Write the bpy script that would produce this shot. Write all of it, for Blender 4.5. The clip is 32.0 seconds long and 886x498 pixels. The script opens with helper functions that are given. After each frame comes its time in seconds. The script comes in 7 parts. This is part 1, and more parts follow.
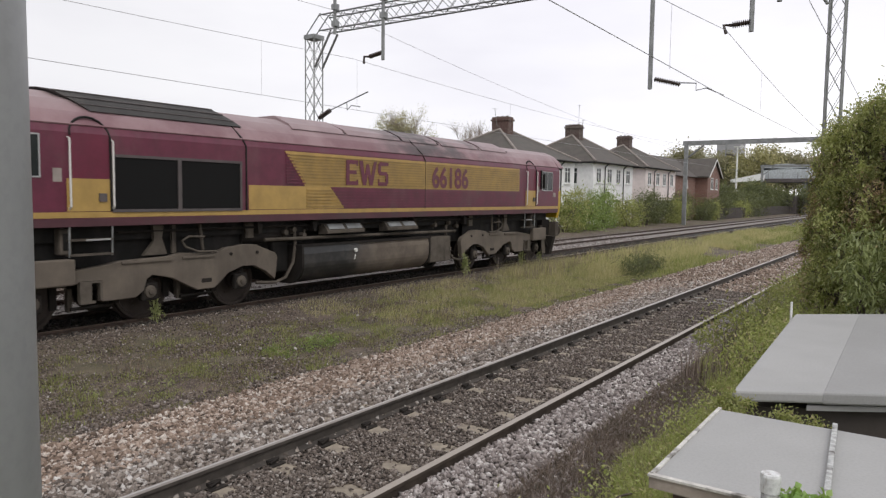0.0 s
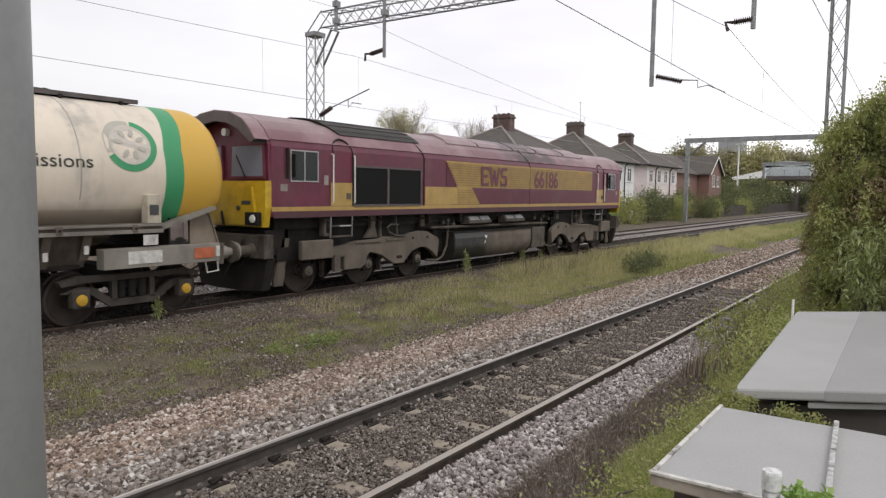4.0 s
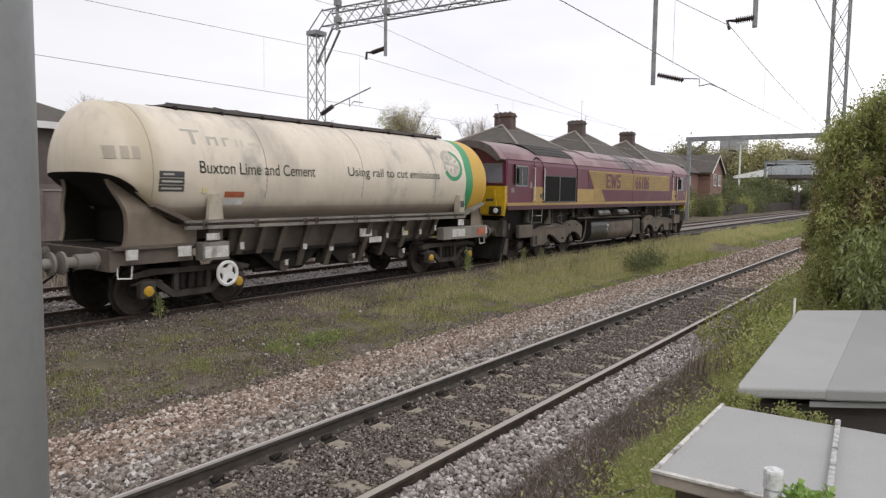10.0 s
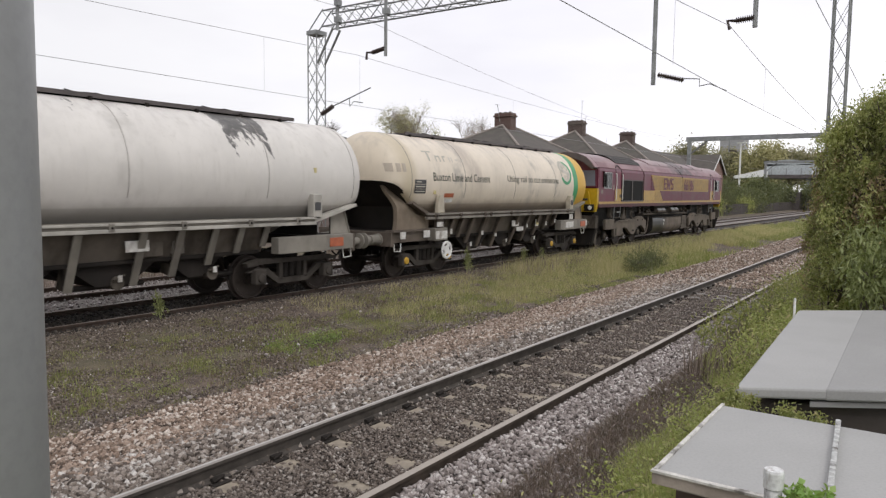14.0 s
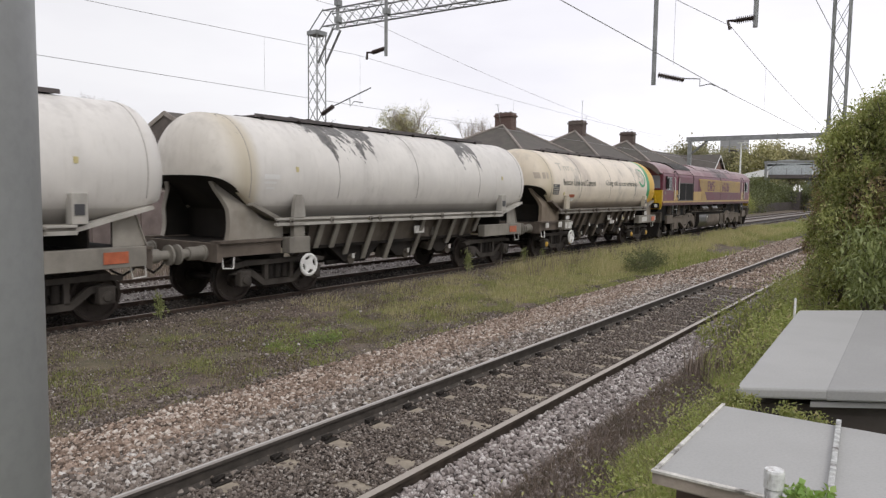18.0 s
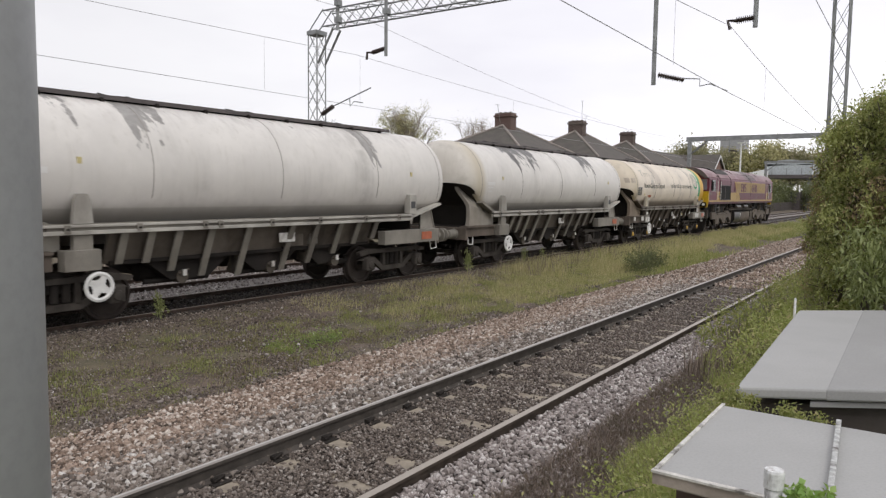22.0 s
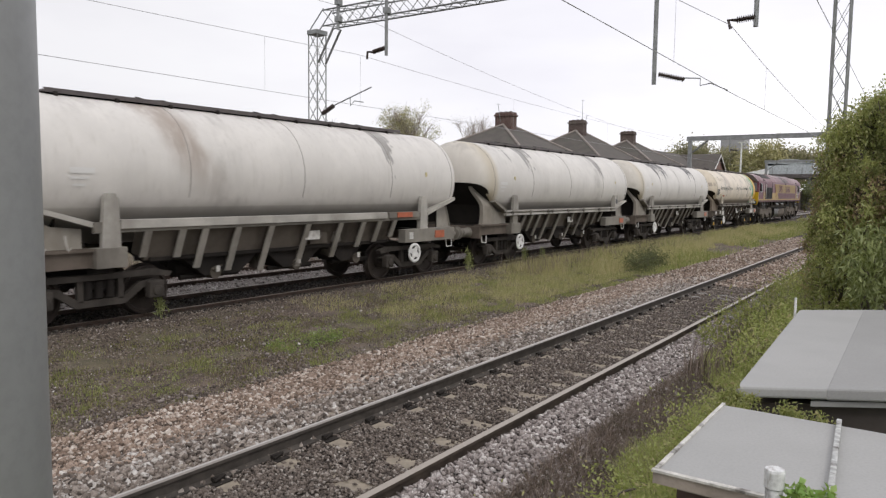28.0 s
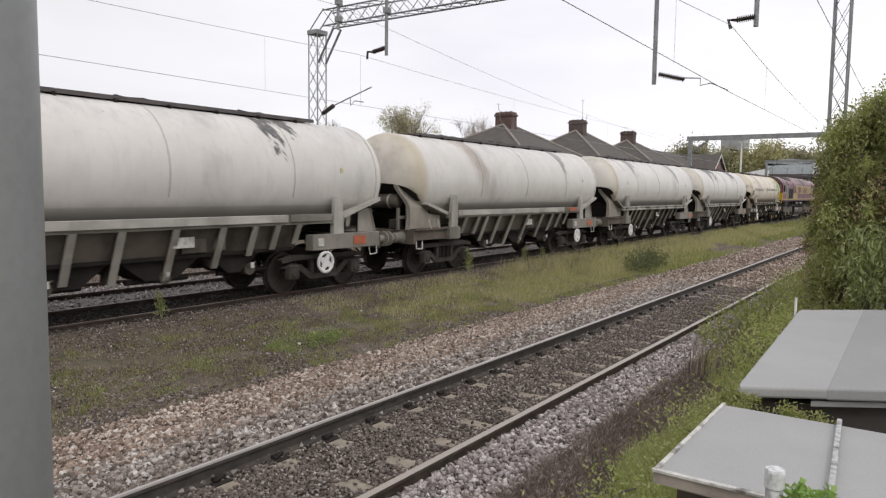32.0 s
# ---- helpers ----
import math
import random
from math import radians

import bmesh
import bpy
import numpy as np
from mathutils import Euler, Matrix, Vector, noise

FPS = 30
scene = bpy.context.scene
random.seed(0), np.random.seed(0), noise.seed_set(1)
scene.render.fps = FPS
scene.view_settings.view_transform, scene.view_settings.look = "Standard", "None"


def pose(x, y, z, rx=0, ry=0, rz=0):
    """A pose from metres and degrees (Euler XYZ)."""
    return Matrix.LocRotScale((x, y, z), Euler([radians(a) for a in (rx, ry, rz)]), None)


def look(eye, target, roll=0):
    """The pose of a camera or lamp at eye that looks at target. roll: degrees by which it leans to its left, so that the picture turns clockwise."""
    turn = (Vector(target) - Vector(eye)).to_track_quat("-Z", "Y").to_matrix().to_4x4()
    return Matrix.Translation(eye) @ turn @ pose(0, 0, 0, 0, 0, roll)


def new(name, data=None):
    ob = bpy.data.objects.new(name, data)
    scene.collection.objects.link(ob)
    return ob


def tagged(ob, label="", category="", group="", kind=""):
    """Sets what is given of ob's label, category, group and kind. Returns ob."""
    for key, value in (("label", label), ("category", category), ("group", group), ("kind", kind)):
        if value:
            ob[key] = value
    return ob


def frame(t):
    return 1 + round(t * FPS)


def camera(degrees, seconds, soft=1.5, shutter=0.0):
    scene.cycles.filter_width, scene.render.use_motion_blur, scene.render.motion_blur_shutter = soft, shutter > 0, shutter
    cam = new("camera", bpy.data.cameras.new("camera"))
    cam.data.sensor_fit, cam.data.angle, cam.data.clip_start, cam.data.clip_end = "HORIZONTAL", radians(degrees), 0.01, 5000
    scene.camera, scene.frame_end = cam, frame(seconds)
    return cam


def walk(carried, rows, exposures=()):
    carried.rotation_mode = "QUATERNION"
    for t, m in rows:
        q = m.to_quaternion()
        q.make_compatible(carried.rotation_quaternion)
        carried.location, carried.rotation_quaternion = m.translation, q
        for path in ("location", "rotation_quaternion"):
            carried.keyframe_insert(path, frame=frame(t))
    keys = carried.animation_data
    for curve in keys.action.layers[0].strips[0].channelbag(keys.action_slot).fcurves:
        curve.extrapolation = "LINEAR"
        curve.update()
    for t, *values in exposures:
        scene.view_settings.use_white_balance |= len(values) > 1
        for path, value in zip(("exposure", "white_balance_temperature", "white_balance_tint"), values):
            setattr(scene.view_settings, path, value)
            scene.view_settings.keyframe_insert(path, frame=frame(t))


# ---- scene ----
cam = camera(64.63, 32.0, soft=1.3, shutter=0.45)


def eye_row(t, dx, dy, side):
    """A tripod head that settles by a fraction of a degree."""
    yaw, pitch = 34.936 + math.degrees(dx / 1239.5), 4.481 - math.degrees(dy / 1239.5)
    m = pose(0, 0, 2.36, 90 - pitch, 0, yaw - 90) @ pose(0, 0, 0, 0, 0, ROLL)
    return t, Matrix.Translation((-0.0026 * side, 0.0014 * side, 0)) @ m


ROLL = 0.709
walk(cam, [eye_row(*r) for r in (
    (0.0, -1.0, 2.0, -1), (1.0, -0.5, 0.6, -0.4), (2.0, 0.0, 0.0, 0), (3.0, 0.5, -1.5, 0.2), (5.5, 1.5, -3.6, 0.3),
    (7.0, 2.0, -4.6, 0.5), (9.5, 3.0, -4.9, 0.6), (16.5, 3.6, -4.9, 1.0), (19.0, 4.0, -4.9, 1.1), (25.0, 3.6, -4.9, 1.1),
    (27.5, 4.3, -5.8, 1.3), (32.0, 4.6, -6.0, 1.7))],
    exposures=((0.0, 0.0, 6500, 10), (2.0, 0.08, 6620, 10), (4.0, 0.06, 6540, 10), (8.0, 0.05, 6480, 10), (14.0, 0.03, 6500, 10), (22.0, 0.0, 6500, 10), (32.0, 0.0, 6500, 10)))


def run(t):
    """How far the train has rolled at t seconds: it gathers speed from 1.5 to 2.6 m/s and then holds it."""
    u, more = min(t, 28.9) / 10, 2.585 * max(0.0, t - 28.9)
    return more + 15.0618 * u - 1.02225 * u**2 + 2.72124 * u**3 - 0.97651 * u**4 + 0.122984 * u**5


# ---- sky and light: a bright overcast day ----
world = bpy.data.worlds.new("overcast")
scene.world = world
world.use_nodes = True
wt = world.node_tree
wt.nodes.clear()
w_out = wt.nodes.new("ShaderNodeOutputWorld")
w_bg = wt.nodes.new("ShaderNodeBackground")
w_sky = wt.nodes.new("ShaderNodeTexSky")
w_sky.sky_type, w_sky.sun_disc = "NISHITA", False
w_sky.sun_elevation, w_sky.sun_rotation = radians(38), radians(200)
w_scale = wt.nodes.new("ShaderNodeVectorMath")
w_scale.operation = "SCALE"
w_scale.inputs["Scale"].default_value = 0.1
wt.links.new(w_sky.outputs[0], w_scale.inputs[0])
w_map = wt.nodes.new("ShaderNodeMapping")
w_map.inputs["Scale"].default_value = (1, 1, 3.5)
w_co = wt.nodes.new("ShaderNodeTexCoord")
wt.links.new(w_co.outputs["Generated"], w_map.inputs[0])
w_noise = wt.nodes.new("ShaderNodeTexNoise")
w_noise.inputs["Scale"].default_value, w_noise.inputs["Detail"].default_value = 1.6, 5
wt.links.new(w_map.outputs[0], w_noise.inputs["Vector"])
w_ramp = wt.nodes.new("ShaderNodeValToRGB")
w_ramp.color_ramp.elements[0].position, w_ramp.color_ramp.elements[0].color = 0.3, (0.8, 0.785, 0.84, 1)
w_ramp.color_ramp.elements[1].position, w_ramp.color_ramp.elements[1].color = 0.65, (0.985, 0.972, 1.0, 1)
wt.links.new(w_noise.outputs[0], w_ramp.inputs[0])
w_mix = wt.nodes.new("ShaderNodeMix")
w_mix.data_type = "RGBA"
w_mix.inputs["Factor"].default_value = 0.95
wt.links.new(w_scale.outputs[0], w_mix.inputs["A"])
wt.links.new(w_ramp.outputs[0], w_mix.inputs["B"])
wt.links.new(w_mix.outputs["Result"], w_bg.inputs[0])
w_bg.inputs[1].default_value = 1.03
# thinner cloud, and so more light, towards the far end of the line
w_dir = wt.nodes.new("ShaderNodeVectorMath")
w_dir.operation = "DOT_PRODUCT"
w_dir.inputs[1].default_value = (0.97, -0.1, 0.22)
wt.links.new(w_co.outputs["Generated"], w_dir.inputs[0])
w_thin = wt.nodes.new("ShaderNodeMapRange")
w_thin.interpolation_type = "SMOOTHSTEP"
for i, q in enumerate((0.35, 1.0, 0.95, 1.22)):
    w_thin.inputs[i + 1].default_value = q
wt.links.new(w_dir.outputs["Value"], w_thin.inputs[0])
wt.links.new(w_thin.outputs[0], w_bg.inputs[1])
wt.links.new(w_bg.outputs[0], w_out.inputs[0])
sun = new("sun", bpy.data.lights.new("sun", "SUN"))
sun.data.energy, sun.data.angle, sun.data.color = 0.95, radians(25), (1.0, 0.96, 0.9)
sun.matrix_basis = look((0, 0, 30), (14, 22, 0))


# ---- materials ----
class Nodes:
    """Short hand to wire one material."""

    def __init__(self, name, rough=0.6, metal=0.0, spec=0.5):
        self.m = bpy.data.materials.new(name)
        self.m.use_nodes = True
        self.t = self.m.node_tree
        self.b = self.t.nodes["Principled BSDF"]
        self.b.inputs["Roughness"].default_value = rough
        self.b.inputs["Metallic"].default_value = metal
        self.b.inputs["Specular IOR Level"].default_value = spec
        self.co = self.add("ShaderNodeTexCoord").outputs["Object"]

    def add(self, kind, **props):
        n = self.t.nodes.new("ShaderNode" + kind.replace("ShaderNode", ""))
        for k, v in props.items():
            if k == "op":
                n.operation = v
            elif k == "blend":
                n.blend_type = v
        return n

    def put(self, sock, v):
        if isinstance(v, bpy.types.NodeSocket):
            self.t.links.new(v, sock)
        elif isinstance(v, (tuple, list)) and sock.type == "RGBA":
            sock.default_value = (*v, 1) if len(v) == 3 else v
        else:
            sock.default_value = v

    def noise(self, scale, detail=4, vec=None, stretch=None, rough=0.6):
        n = self.add("TexNoise")
        n.inputs["Scale"].default_value, n.inputs["Detail"].default_value = scale, detail
        n.inputs["Roughness"].default_value = rough
        v = self.co if vec is None else vec
        if stretch:
            mp = self.add("Mapping")
            mp.inputs["Scale"].default_value = stretch
            self.put(mp.inputs[0], v)
            v = mp.outputs[0]
        self.put(n.inputs["Vector"], v)
        return n.outputs[0]

    def math(self, op, a, b=0.0):
        n = self.add("Math", op=op)
        self.put(n.inputs[0], a)
        self.put(n.inputs[1], b)
        return n.outputs[0]

    def step(self, v, lo, hi):
        """0 below lo, 1 above hi (or the other way round), smooth between."""
        n = self.add("MapRange")
        n.interpolation_type = "SMOOTHSTEP"
        self.put(n.inputs[0], v)
        a, b, c, d = (lo, hi, 0.0, 1.0) if lo < hi else (hi, lo, 1.0, 0.0)
        for i, x in enumerate((a, b, c, d)):
            n.inputs[i + 1].default_value = x
        return n.outputs[0]

    def mix(self, f, a, b, blend="MIX"):
        n = self.add("Mix")
        n.data_type, n.blend_type = "RGBA", blend
        self.put(n.inputs["Factor"], f)
        self.put(n.inputs["A"], a)
        self.put(n.inputs["B"], b)
        return n.outputs["Result"]

    def xyz(self):
        n = self.add("SeparateXYZ")
        self.put(n.inputs[0], self.co)
        return n.outputs

    def ramp(self, f, stops):
        n = self.add("ValToRGB")
        r = n.color_ramp
        while len(r.elements) < len(stops):
            r.elements.new(0.5)
        for e, (pos, c) in zip(r.elements, stops):
            e.position, e.color = pos, (*c, 1)
        self.put(n.inputs[0], f)
        return n.outputs[0]

    def island(self):
        return self.add("NewGeometry").outputs["Random Per Island"]

    def bump(self, h, strength=0.3, dist=0.01):
        n = self.add("Bump")
        n.inputs["Strength"].default_value, n.inputs["Distance"].default_value = strength, dist
        self.put(n.inputs["Height"], h)
        self.put(self.b.inputs["Normal"], n.outputs[0])

    def done(self, col, rough=None):
        self.put(self.b.inputs["Base Color"], col)
        if rough is not None:
            self.put(self.b.inputs["Roughness"], rough)
        return self.m


def mul(c, k):
    return tuple(min(1.0, x * k) for x in c)


def paint(name, col, rough=0.55, metal=0.0, var=0.25, scale=3.0, grime=(0.12, 0.1, 0.085), amount=0.35, bump=0.15, fine=60):
    """Weathered surface: patchy tone, fine grain, grime in patches."""
    n = Nodes(name, rough, metal)
    a = n.noise(scale, 5)
    g = n.noise(fine, 3)
    c = n.mix(n.step(a, 0.3, 0.7), mul(col, 1 - var), mul(col, 1 + var * 0.6))
    c = n.mix(n.math("MULTIPLY", n.step(g, 0.35, 0.75), 0.3), c, mul(col, 0.7))
    c = n.mix(n.math("MULTIPLY", n.step(n.noise(scale * 0.6, 6, stretch=(1, 1, 0.4)), 0.48, 0.72), amount), c, grime)
    n.bump(n.math("ADD", g, a), bump, 0.004)
    return n.done(c, n.math("ADD", n.math("MULTIPLY", a, 0.3), rough - 0.15))


def plain(name, col, rough=0.5, metal=0.0, var=0.12, scale=12):
    n = Nodes(name, rough, metal)
    a = n.noise(scale, 4)
    return n.done(n.mix(a, mul(col, 1 - var), mul(col, 1 + var)), n.math("ADD", n.math("MULTIPLY", a, 0.2), rough - 0.1))


def leafy(name, stops, rough=0.55, glow=0.3):
    n = Nodes(name, rough)
    c = n.ramp(n.island(), stops)
    c = n.mix(n.math("MULTIPLY", n.step(n.noise(1.2, 3), 0.4, 0.75), 0.4), c, mul(stops[0][1], 0.8))
    # thin blades let part of the daylight through
    thin = n.add("BsdfTranslucent")
    n.put(thin.inputs[0], n.mix(0.5, c, (0.5, 0.55, 0.12)))
    both = n.add("MixShader")
    both.inputs[0].default_value = glow
    n.t.links.new(n.b.outputs[0], both.inputs[1])
    n.t.links.new(thin.outputs[0], both.inputs[2])
    n.t.links.new(both.outputs[0], n.t.nodes["Material Output"].inputs[0])
    return n.done(c)


def stone_mat(name, stops):
    n = Nodes(name, 0.85)
    c = n.ramp(n.island(), stops)
    c = n.mix(n.math("MULTIPLY", n.step(n.noise(0.9, 4), 0.42, 0.62), 0.3), c, mul(stops[1][1], 0.85))
    c = n.mix(n.math("MULTIPLY", n.step(n.noise(70, 2), 0.45, 0.7), 0.4), c, mul(stops[0][1], 0.6))
    return n.done(c)


MAROON = (0.135, 0.022, 0.048)
YELLOW = (0.46, 0.3, 0.09)


def tank_mat(name, col, spill, stripes=False, dust=(0.27, 0.24, 0.2), wear=0.4, smear_at=None, spills=(), seed=0.0, back=0.0):
    """Off-white tank paint, low band of dust and painted underside shade, rain streaks, cement spills under the filling
    hatches.
    """
    n = Nodes(name, 0.42)
    x, y, z = n.xyz()
    shift = n.add("VectorMath", op="ADD")
    n.put(shift.inputs[0], n.co)
    comb = n.add("CombineXYZ")
    n.put(comb.inputs[0], seed)
    n.put(shift.inputs[1], comb.outputs[0])
    v = shift.outputs[0]
    c = n.mix(n.step(n.noise(1.1, 5, v), 0.35, 0.7), mul(col, 0.93), mul(col, 1.04))
    streak = n.noise(3.2, 5, v, (2.6, 2.6, 0.16))
    c = n.mix(n.math("MULTIPLY", n.step(streak, 0.5, 0.85), 0.28), c, (0.36, 0.33, 0.28))
    # low band and sill: dust, plus the barrel's underside shading put into the colour
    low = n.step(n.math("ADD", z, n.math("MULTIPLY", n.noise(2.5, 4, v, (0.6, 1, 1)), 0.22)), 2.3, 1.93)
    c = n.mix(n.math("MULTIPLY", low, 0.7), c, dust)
    smear = n.math("MULTIPLY", n.step(n.noise(0.9, 4, v, (1, 0.15, 0.12)), 0.52, 0.68), n.step(n.noise(1.6, 4, v), 0.4, 0.65))
    c = n.mix(n.math("MULTIPLY", smear, wear), c, (0.3, 0.285, 0.26))
    ends = n.math("MULTIPLY", n.step(x, -4.97 - back, -5.3 - back), n.math("SUBTRACT", 1.0, n.math("MULTIPLY", n.step(x, -5.4 - back, -5.95 - back), 0.7)))
    c = n.mix(n.math("MULTIPLY", ends, 0.62), c, (0.46, 0.385, 0.24))
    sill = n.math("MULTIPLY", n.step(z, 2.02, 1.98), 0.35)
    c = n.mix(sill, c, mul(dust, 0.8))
    # spills run down from the crown in ragged tongues
    tilt = n.add("VectorMath", op="ADD")
    lean = n.add("CombineXYZ")
    n.put(lean.inputs[0], n.math("MULTIPLY", z, 0.55))
    n.put(tilt.inputs[0], v)
    n.put(tilt.inputs[1], lean.outputs[0])
    slant = tilt.outputs[0]
    tongues = n.math("ADD", n.noise(1.0, 2, v, (2.3, 0.3, 0.3)), n.math("MULTIPLY", n.math("SUBTRACT", n.noise(4.2, 7, slant, (2.1, 1, 0.55), 0.7), 0.5), 0.85))
    under = n.math("ADD", 0.0, 0.0)
    for at, half in spills:
        under = n.math("MAXIMUM", under, n.step(n.math("ABSOLUTE", n.math("SUBTRACT", x, at)), half * 1.3, half * 0.7))
    fall = n.math("MULTIPLY", n.math("SUBTRACT", 3.95, z), 0.36)
    body = n.math("SUBTRACT", n.math("ADD", tongues, n.math("MULTIPLY", n.math("SUBTRACT", under, 1.0), 0.4)), fall)
    mask = n.step(body, 0.27, 0.3)
    wash = n.math("MULTIPLY", n.step(body, 0.2, 0.42), n.step(n.noise(2.2, 5, v, (2.2, 1, 0.2)), 0.42, 0.62))
    c = n.mix(n.math("MULTIPLY", wash, 0.4), c, (0.3, 0.27, 0.24))
    crown = n.math("MULTIPLY", n.step(z, 3.3, 3.9), n.step(n.noise(2.4, 6, v, (2.4, 1, 0.25)), 0.45, 0.68))
    c = n.mix(n.math("MULTIPLY", crown, 0.4), c, (0.34, 0.31, 0.29))
    c = n.mix(n.math("MULTIPLY", mask, spill), c, n.mix(n.step(n.noise(9, 4, v), 0.4, 0.65), (0.045, 0.043, 0.042), (0.13, 0.124, 0.118)))
    n.bump(n.noise(0.8, 3, v), 0.12, 0.02)
    if smear_at is not None:
        # one long brown wash down the side
        off = n.math("ADD", n.math("SUBTRACT", x, smear_at), n.math("MULTIPLY", n.math("SUBTRACT", n.noise(1.3, 4, v, (1, 1, 0.5)), 0.5), 0.9))
        wide = n.step(n.math("ABSOLUTE", n.math("ADD", off, n.math("MULTIPLY", n.math("SUBTRACT", z, 3.0), 0.5))), 0.62, 0.05)
        run_off = n.math("MULTIPLY", n.math("MULTIPLY", wide, n.step(z, 1.9, 3.2)), n.step(n.noise(2.6, 5, v, (1.5, 1, 0.3)), 0.15, 0.55))
        c = n.mix(n.math("MULTIPLY", run_off, 0.9 if spill else 0.55), c, (0.36, 0.3, 0.255))
    if stripes:
        front = n.math("ADD", x, n.math("MULTIPLY", n.math("MAXIMUM", n.math("SUBTRACT", z, 3.1), 0.0), -0.28))
        c = n.mix(n.step(front, 4.87, 4.88), c, (0.05, 0.3, 0.13))
        c = n.mix(n.step(front, 5.25, 5.26), c, (0.62, 0.38, 0.06))
    return n.done(c, n.math("ADD", 0.3, n.math("MULTIPLY", streak, 0.35)))


WHITE, DUST_SHADE = (0.7, 0.675, 0.64), (0.22, 0.2, 0.17)
m_tank = tank_mat("spilt_tank_paint", WHITE, 0.92, False, DUST_SHADE, 0.4, None, ((-2.15, 1.15), (3.15, 0.65)), 3.1)
m_tank_clean = tank_mat("clean_tank_paint", WHITE, 0.6, False, DUST_SHADE, 0.5, None, ((-4.1, 0.2), (-2.6, 0.42), (3.4, 0.3)), 11.7)
m_tank_front = tank_mat("front_spill_tank_paint", WHITE, 0.92, False, DUST_SHADE, 0.4, None, ((3.15, 0.6),), 23.9, 0.42)
m_tank_smear = tank_mat("smeared_tank_paint", WHITE, 0.5, False, DUST_SHADE, 0.4, -2.62, ((3.4, 0.3),), 31.3, 0.42)
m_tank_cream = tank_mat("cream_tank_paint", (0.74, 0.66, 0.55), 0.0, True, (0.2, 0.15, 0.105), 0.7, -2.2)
m_web = paint("warm_grey_web", (0.36, 0.335, 0.29), 0.7, amount=0.5, grime=(0.17, 0.14, 0.11), scale=1.3)
m_web_brown = paint("brown_cream_web", (0.27, 0.22, 0.165), 0.7, amount=0.6, grime=(0.12, 0.09, 0.065), scale=1.3)
m_maroon = paint("maroon_paint", MAROON, 0.42, amount=0.25, grime=(0.16, 0.11, 0.1), var=0.2)
m_yellow = paint("ochre_paint", YELLOW, 0.45, amount=0.2, grime=(0.25, 0.15, 0.06), var=0.15)
m_yellow_end = paint("warning_yellow", (0.55, 0.36, 0.02), 0.4, amount=0.3, grime=(0.1, 0.07, 0.03))


def roof_mat():
    """Faded maroon roof, dust on top, soot trailing back from the exhaust."""
    n = Nodes("dusty_maroon_roof", 0.5)
    x, y, z = n.xyz()
    c = n.mix(n.step(n.noise(1.2, 5), 0.35, 0.7), (0.2, 0.1, 0.115), (0.3, 0.19, 0.2))
    c = n.mix(n.math("MULTIPLY", n.step(z, 3.5, 3.95), 0.55), c, (0.36, 0.3, 0.3))
    soot = n.math("MULTIPLY", n.step(n.math("ABSOLUTE", n.math("SUBTRACT", x, 2.4)), 3.6, 1.0), n.step(n.noise(1.1, 5, None, (0.6, 1.2, 1.2)), 0.4, 0.58))
    c = n.mix(n.math("MULTIPLY", soot, 0.8), c, (0.035, 0.032, 0.032))
    n.bump(n.noise(3, 4), 0.1, 0.01)
    return n.done(c, n.math("ADD", 0.35, n.math("MULTIPLY", n.noise(5, 3), 0.3)))


m_roof = roof_mat()
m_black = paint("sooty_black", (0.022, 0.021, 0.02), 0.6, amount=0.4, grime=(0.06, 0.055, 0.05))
m_grille = plain("black_grille", (0.012, 0.012, 0.012), 0.6)
m_frame_grey = paint("dark_grey_frame", (0.1, 0.085, 0.085), 0.55)
m_under = paint("brake_dust", (0.12, 0.104, 0.087), 0.8, amount=0.95, grime=(0.03, 0.026, 0.023), scale=3.2)
m_under_dk = paint("dark_underframe", (0.028, 0.025, 0.023), 0.8, amount=0.4, grime=(0.06, 0.05, 0.042), scale=2)
m_wagon = paint("dusty_wagon_frame", (0.25, 0.232, 0.2), 0.75, amount=0.75, grime=(0.1, 0.088, 0.075), scale=1.5)
m_wagon_dk = paint("brown_wagon_frame", (0.15, 0.125, 0.105), 0.75, amount=0.7, grime=(0.06, 0.05, 0.042), scale=1.8)
m_wagon_lt = paint("pale_wagon_frame", (0.46, 0.44, 0.4), 0.7, amount=0.5, grime=(0.17, 0.15, 0.125), scale=1.6)
m_wheel = paint("wheel_steel", (0.06, 0.05, 0.045), 0.55, 0.4)
m_chrome = plain("worn_white_handrail", (0.7, 0.69, 0.66), 0.4)
m_white = paint("white_paint", (0.78, 0.78, 0.76), 0.5, amount=0.25, grime=(0.3, 0.28, 0.25))
m_plate = paint("dirty_white_plate", (0.62, 0.61, 0.58), 0.6, amount=0.8, scale=9, grime=(0.24, 0.21, 0.18), var=0.2)
m_red = paint("orange_red_plate", (0.48, 0.13, 0.06), 0.5, amount=0.5, scale=5)
m_mark_white = plain("white_stencil", (0.72, 0.71, 0.69), 0.5, var=0.04)
m_mark_yellow = plain("faded_yellow_mark", (0.58, 0.5, 0.25), 0.6)
m_axle_yellow = paint("yellow_axle_cap", (0.55, 0.33, 0.03), 0.5)
m_label = plain("label_black", (0.06, 0.06, 0.065), 0.5)
m_green = plain("lettering_green", (0.075, 0.095, 0.075), 0.6)
m_logo = plain("emblem_green", (0.05, 0.3, 0.13), 0.5)
m_faded = plain("faded_lettering", (0.46, 0.44, 0.38), 0.6)
# near-black colour that carries the shade inside the open tank ends
m_hole = paint("cavity_shade", (0.034, 0.031, 0.028), 0.95, amount=0.5, grime=(0.05, 0.042, 0.034), scale=1.2)
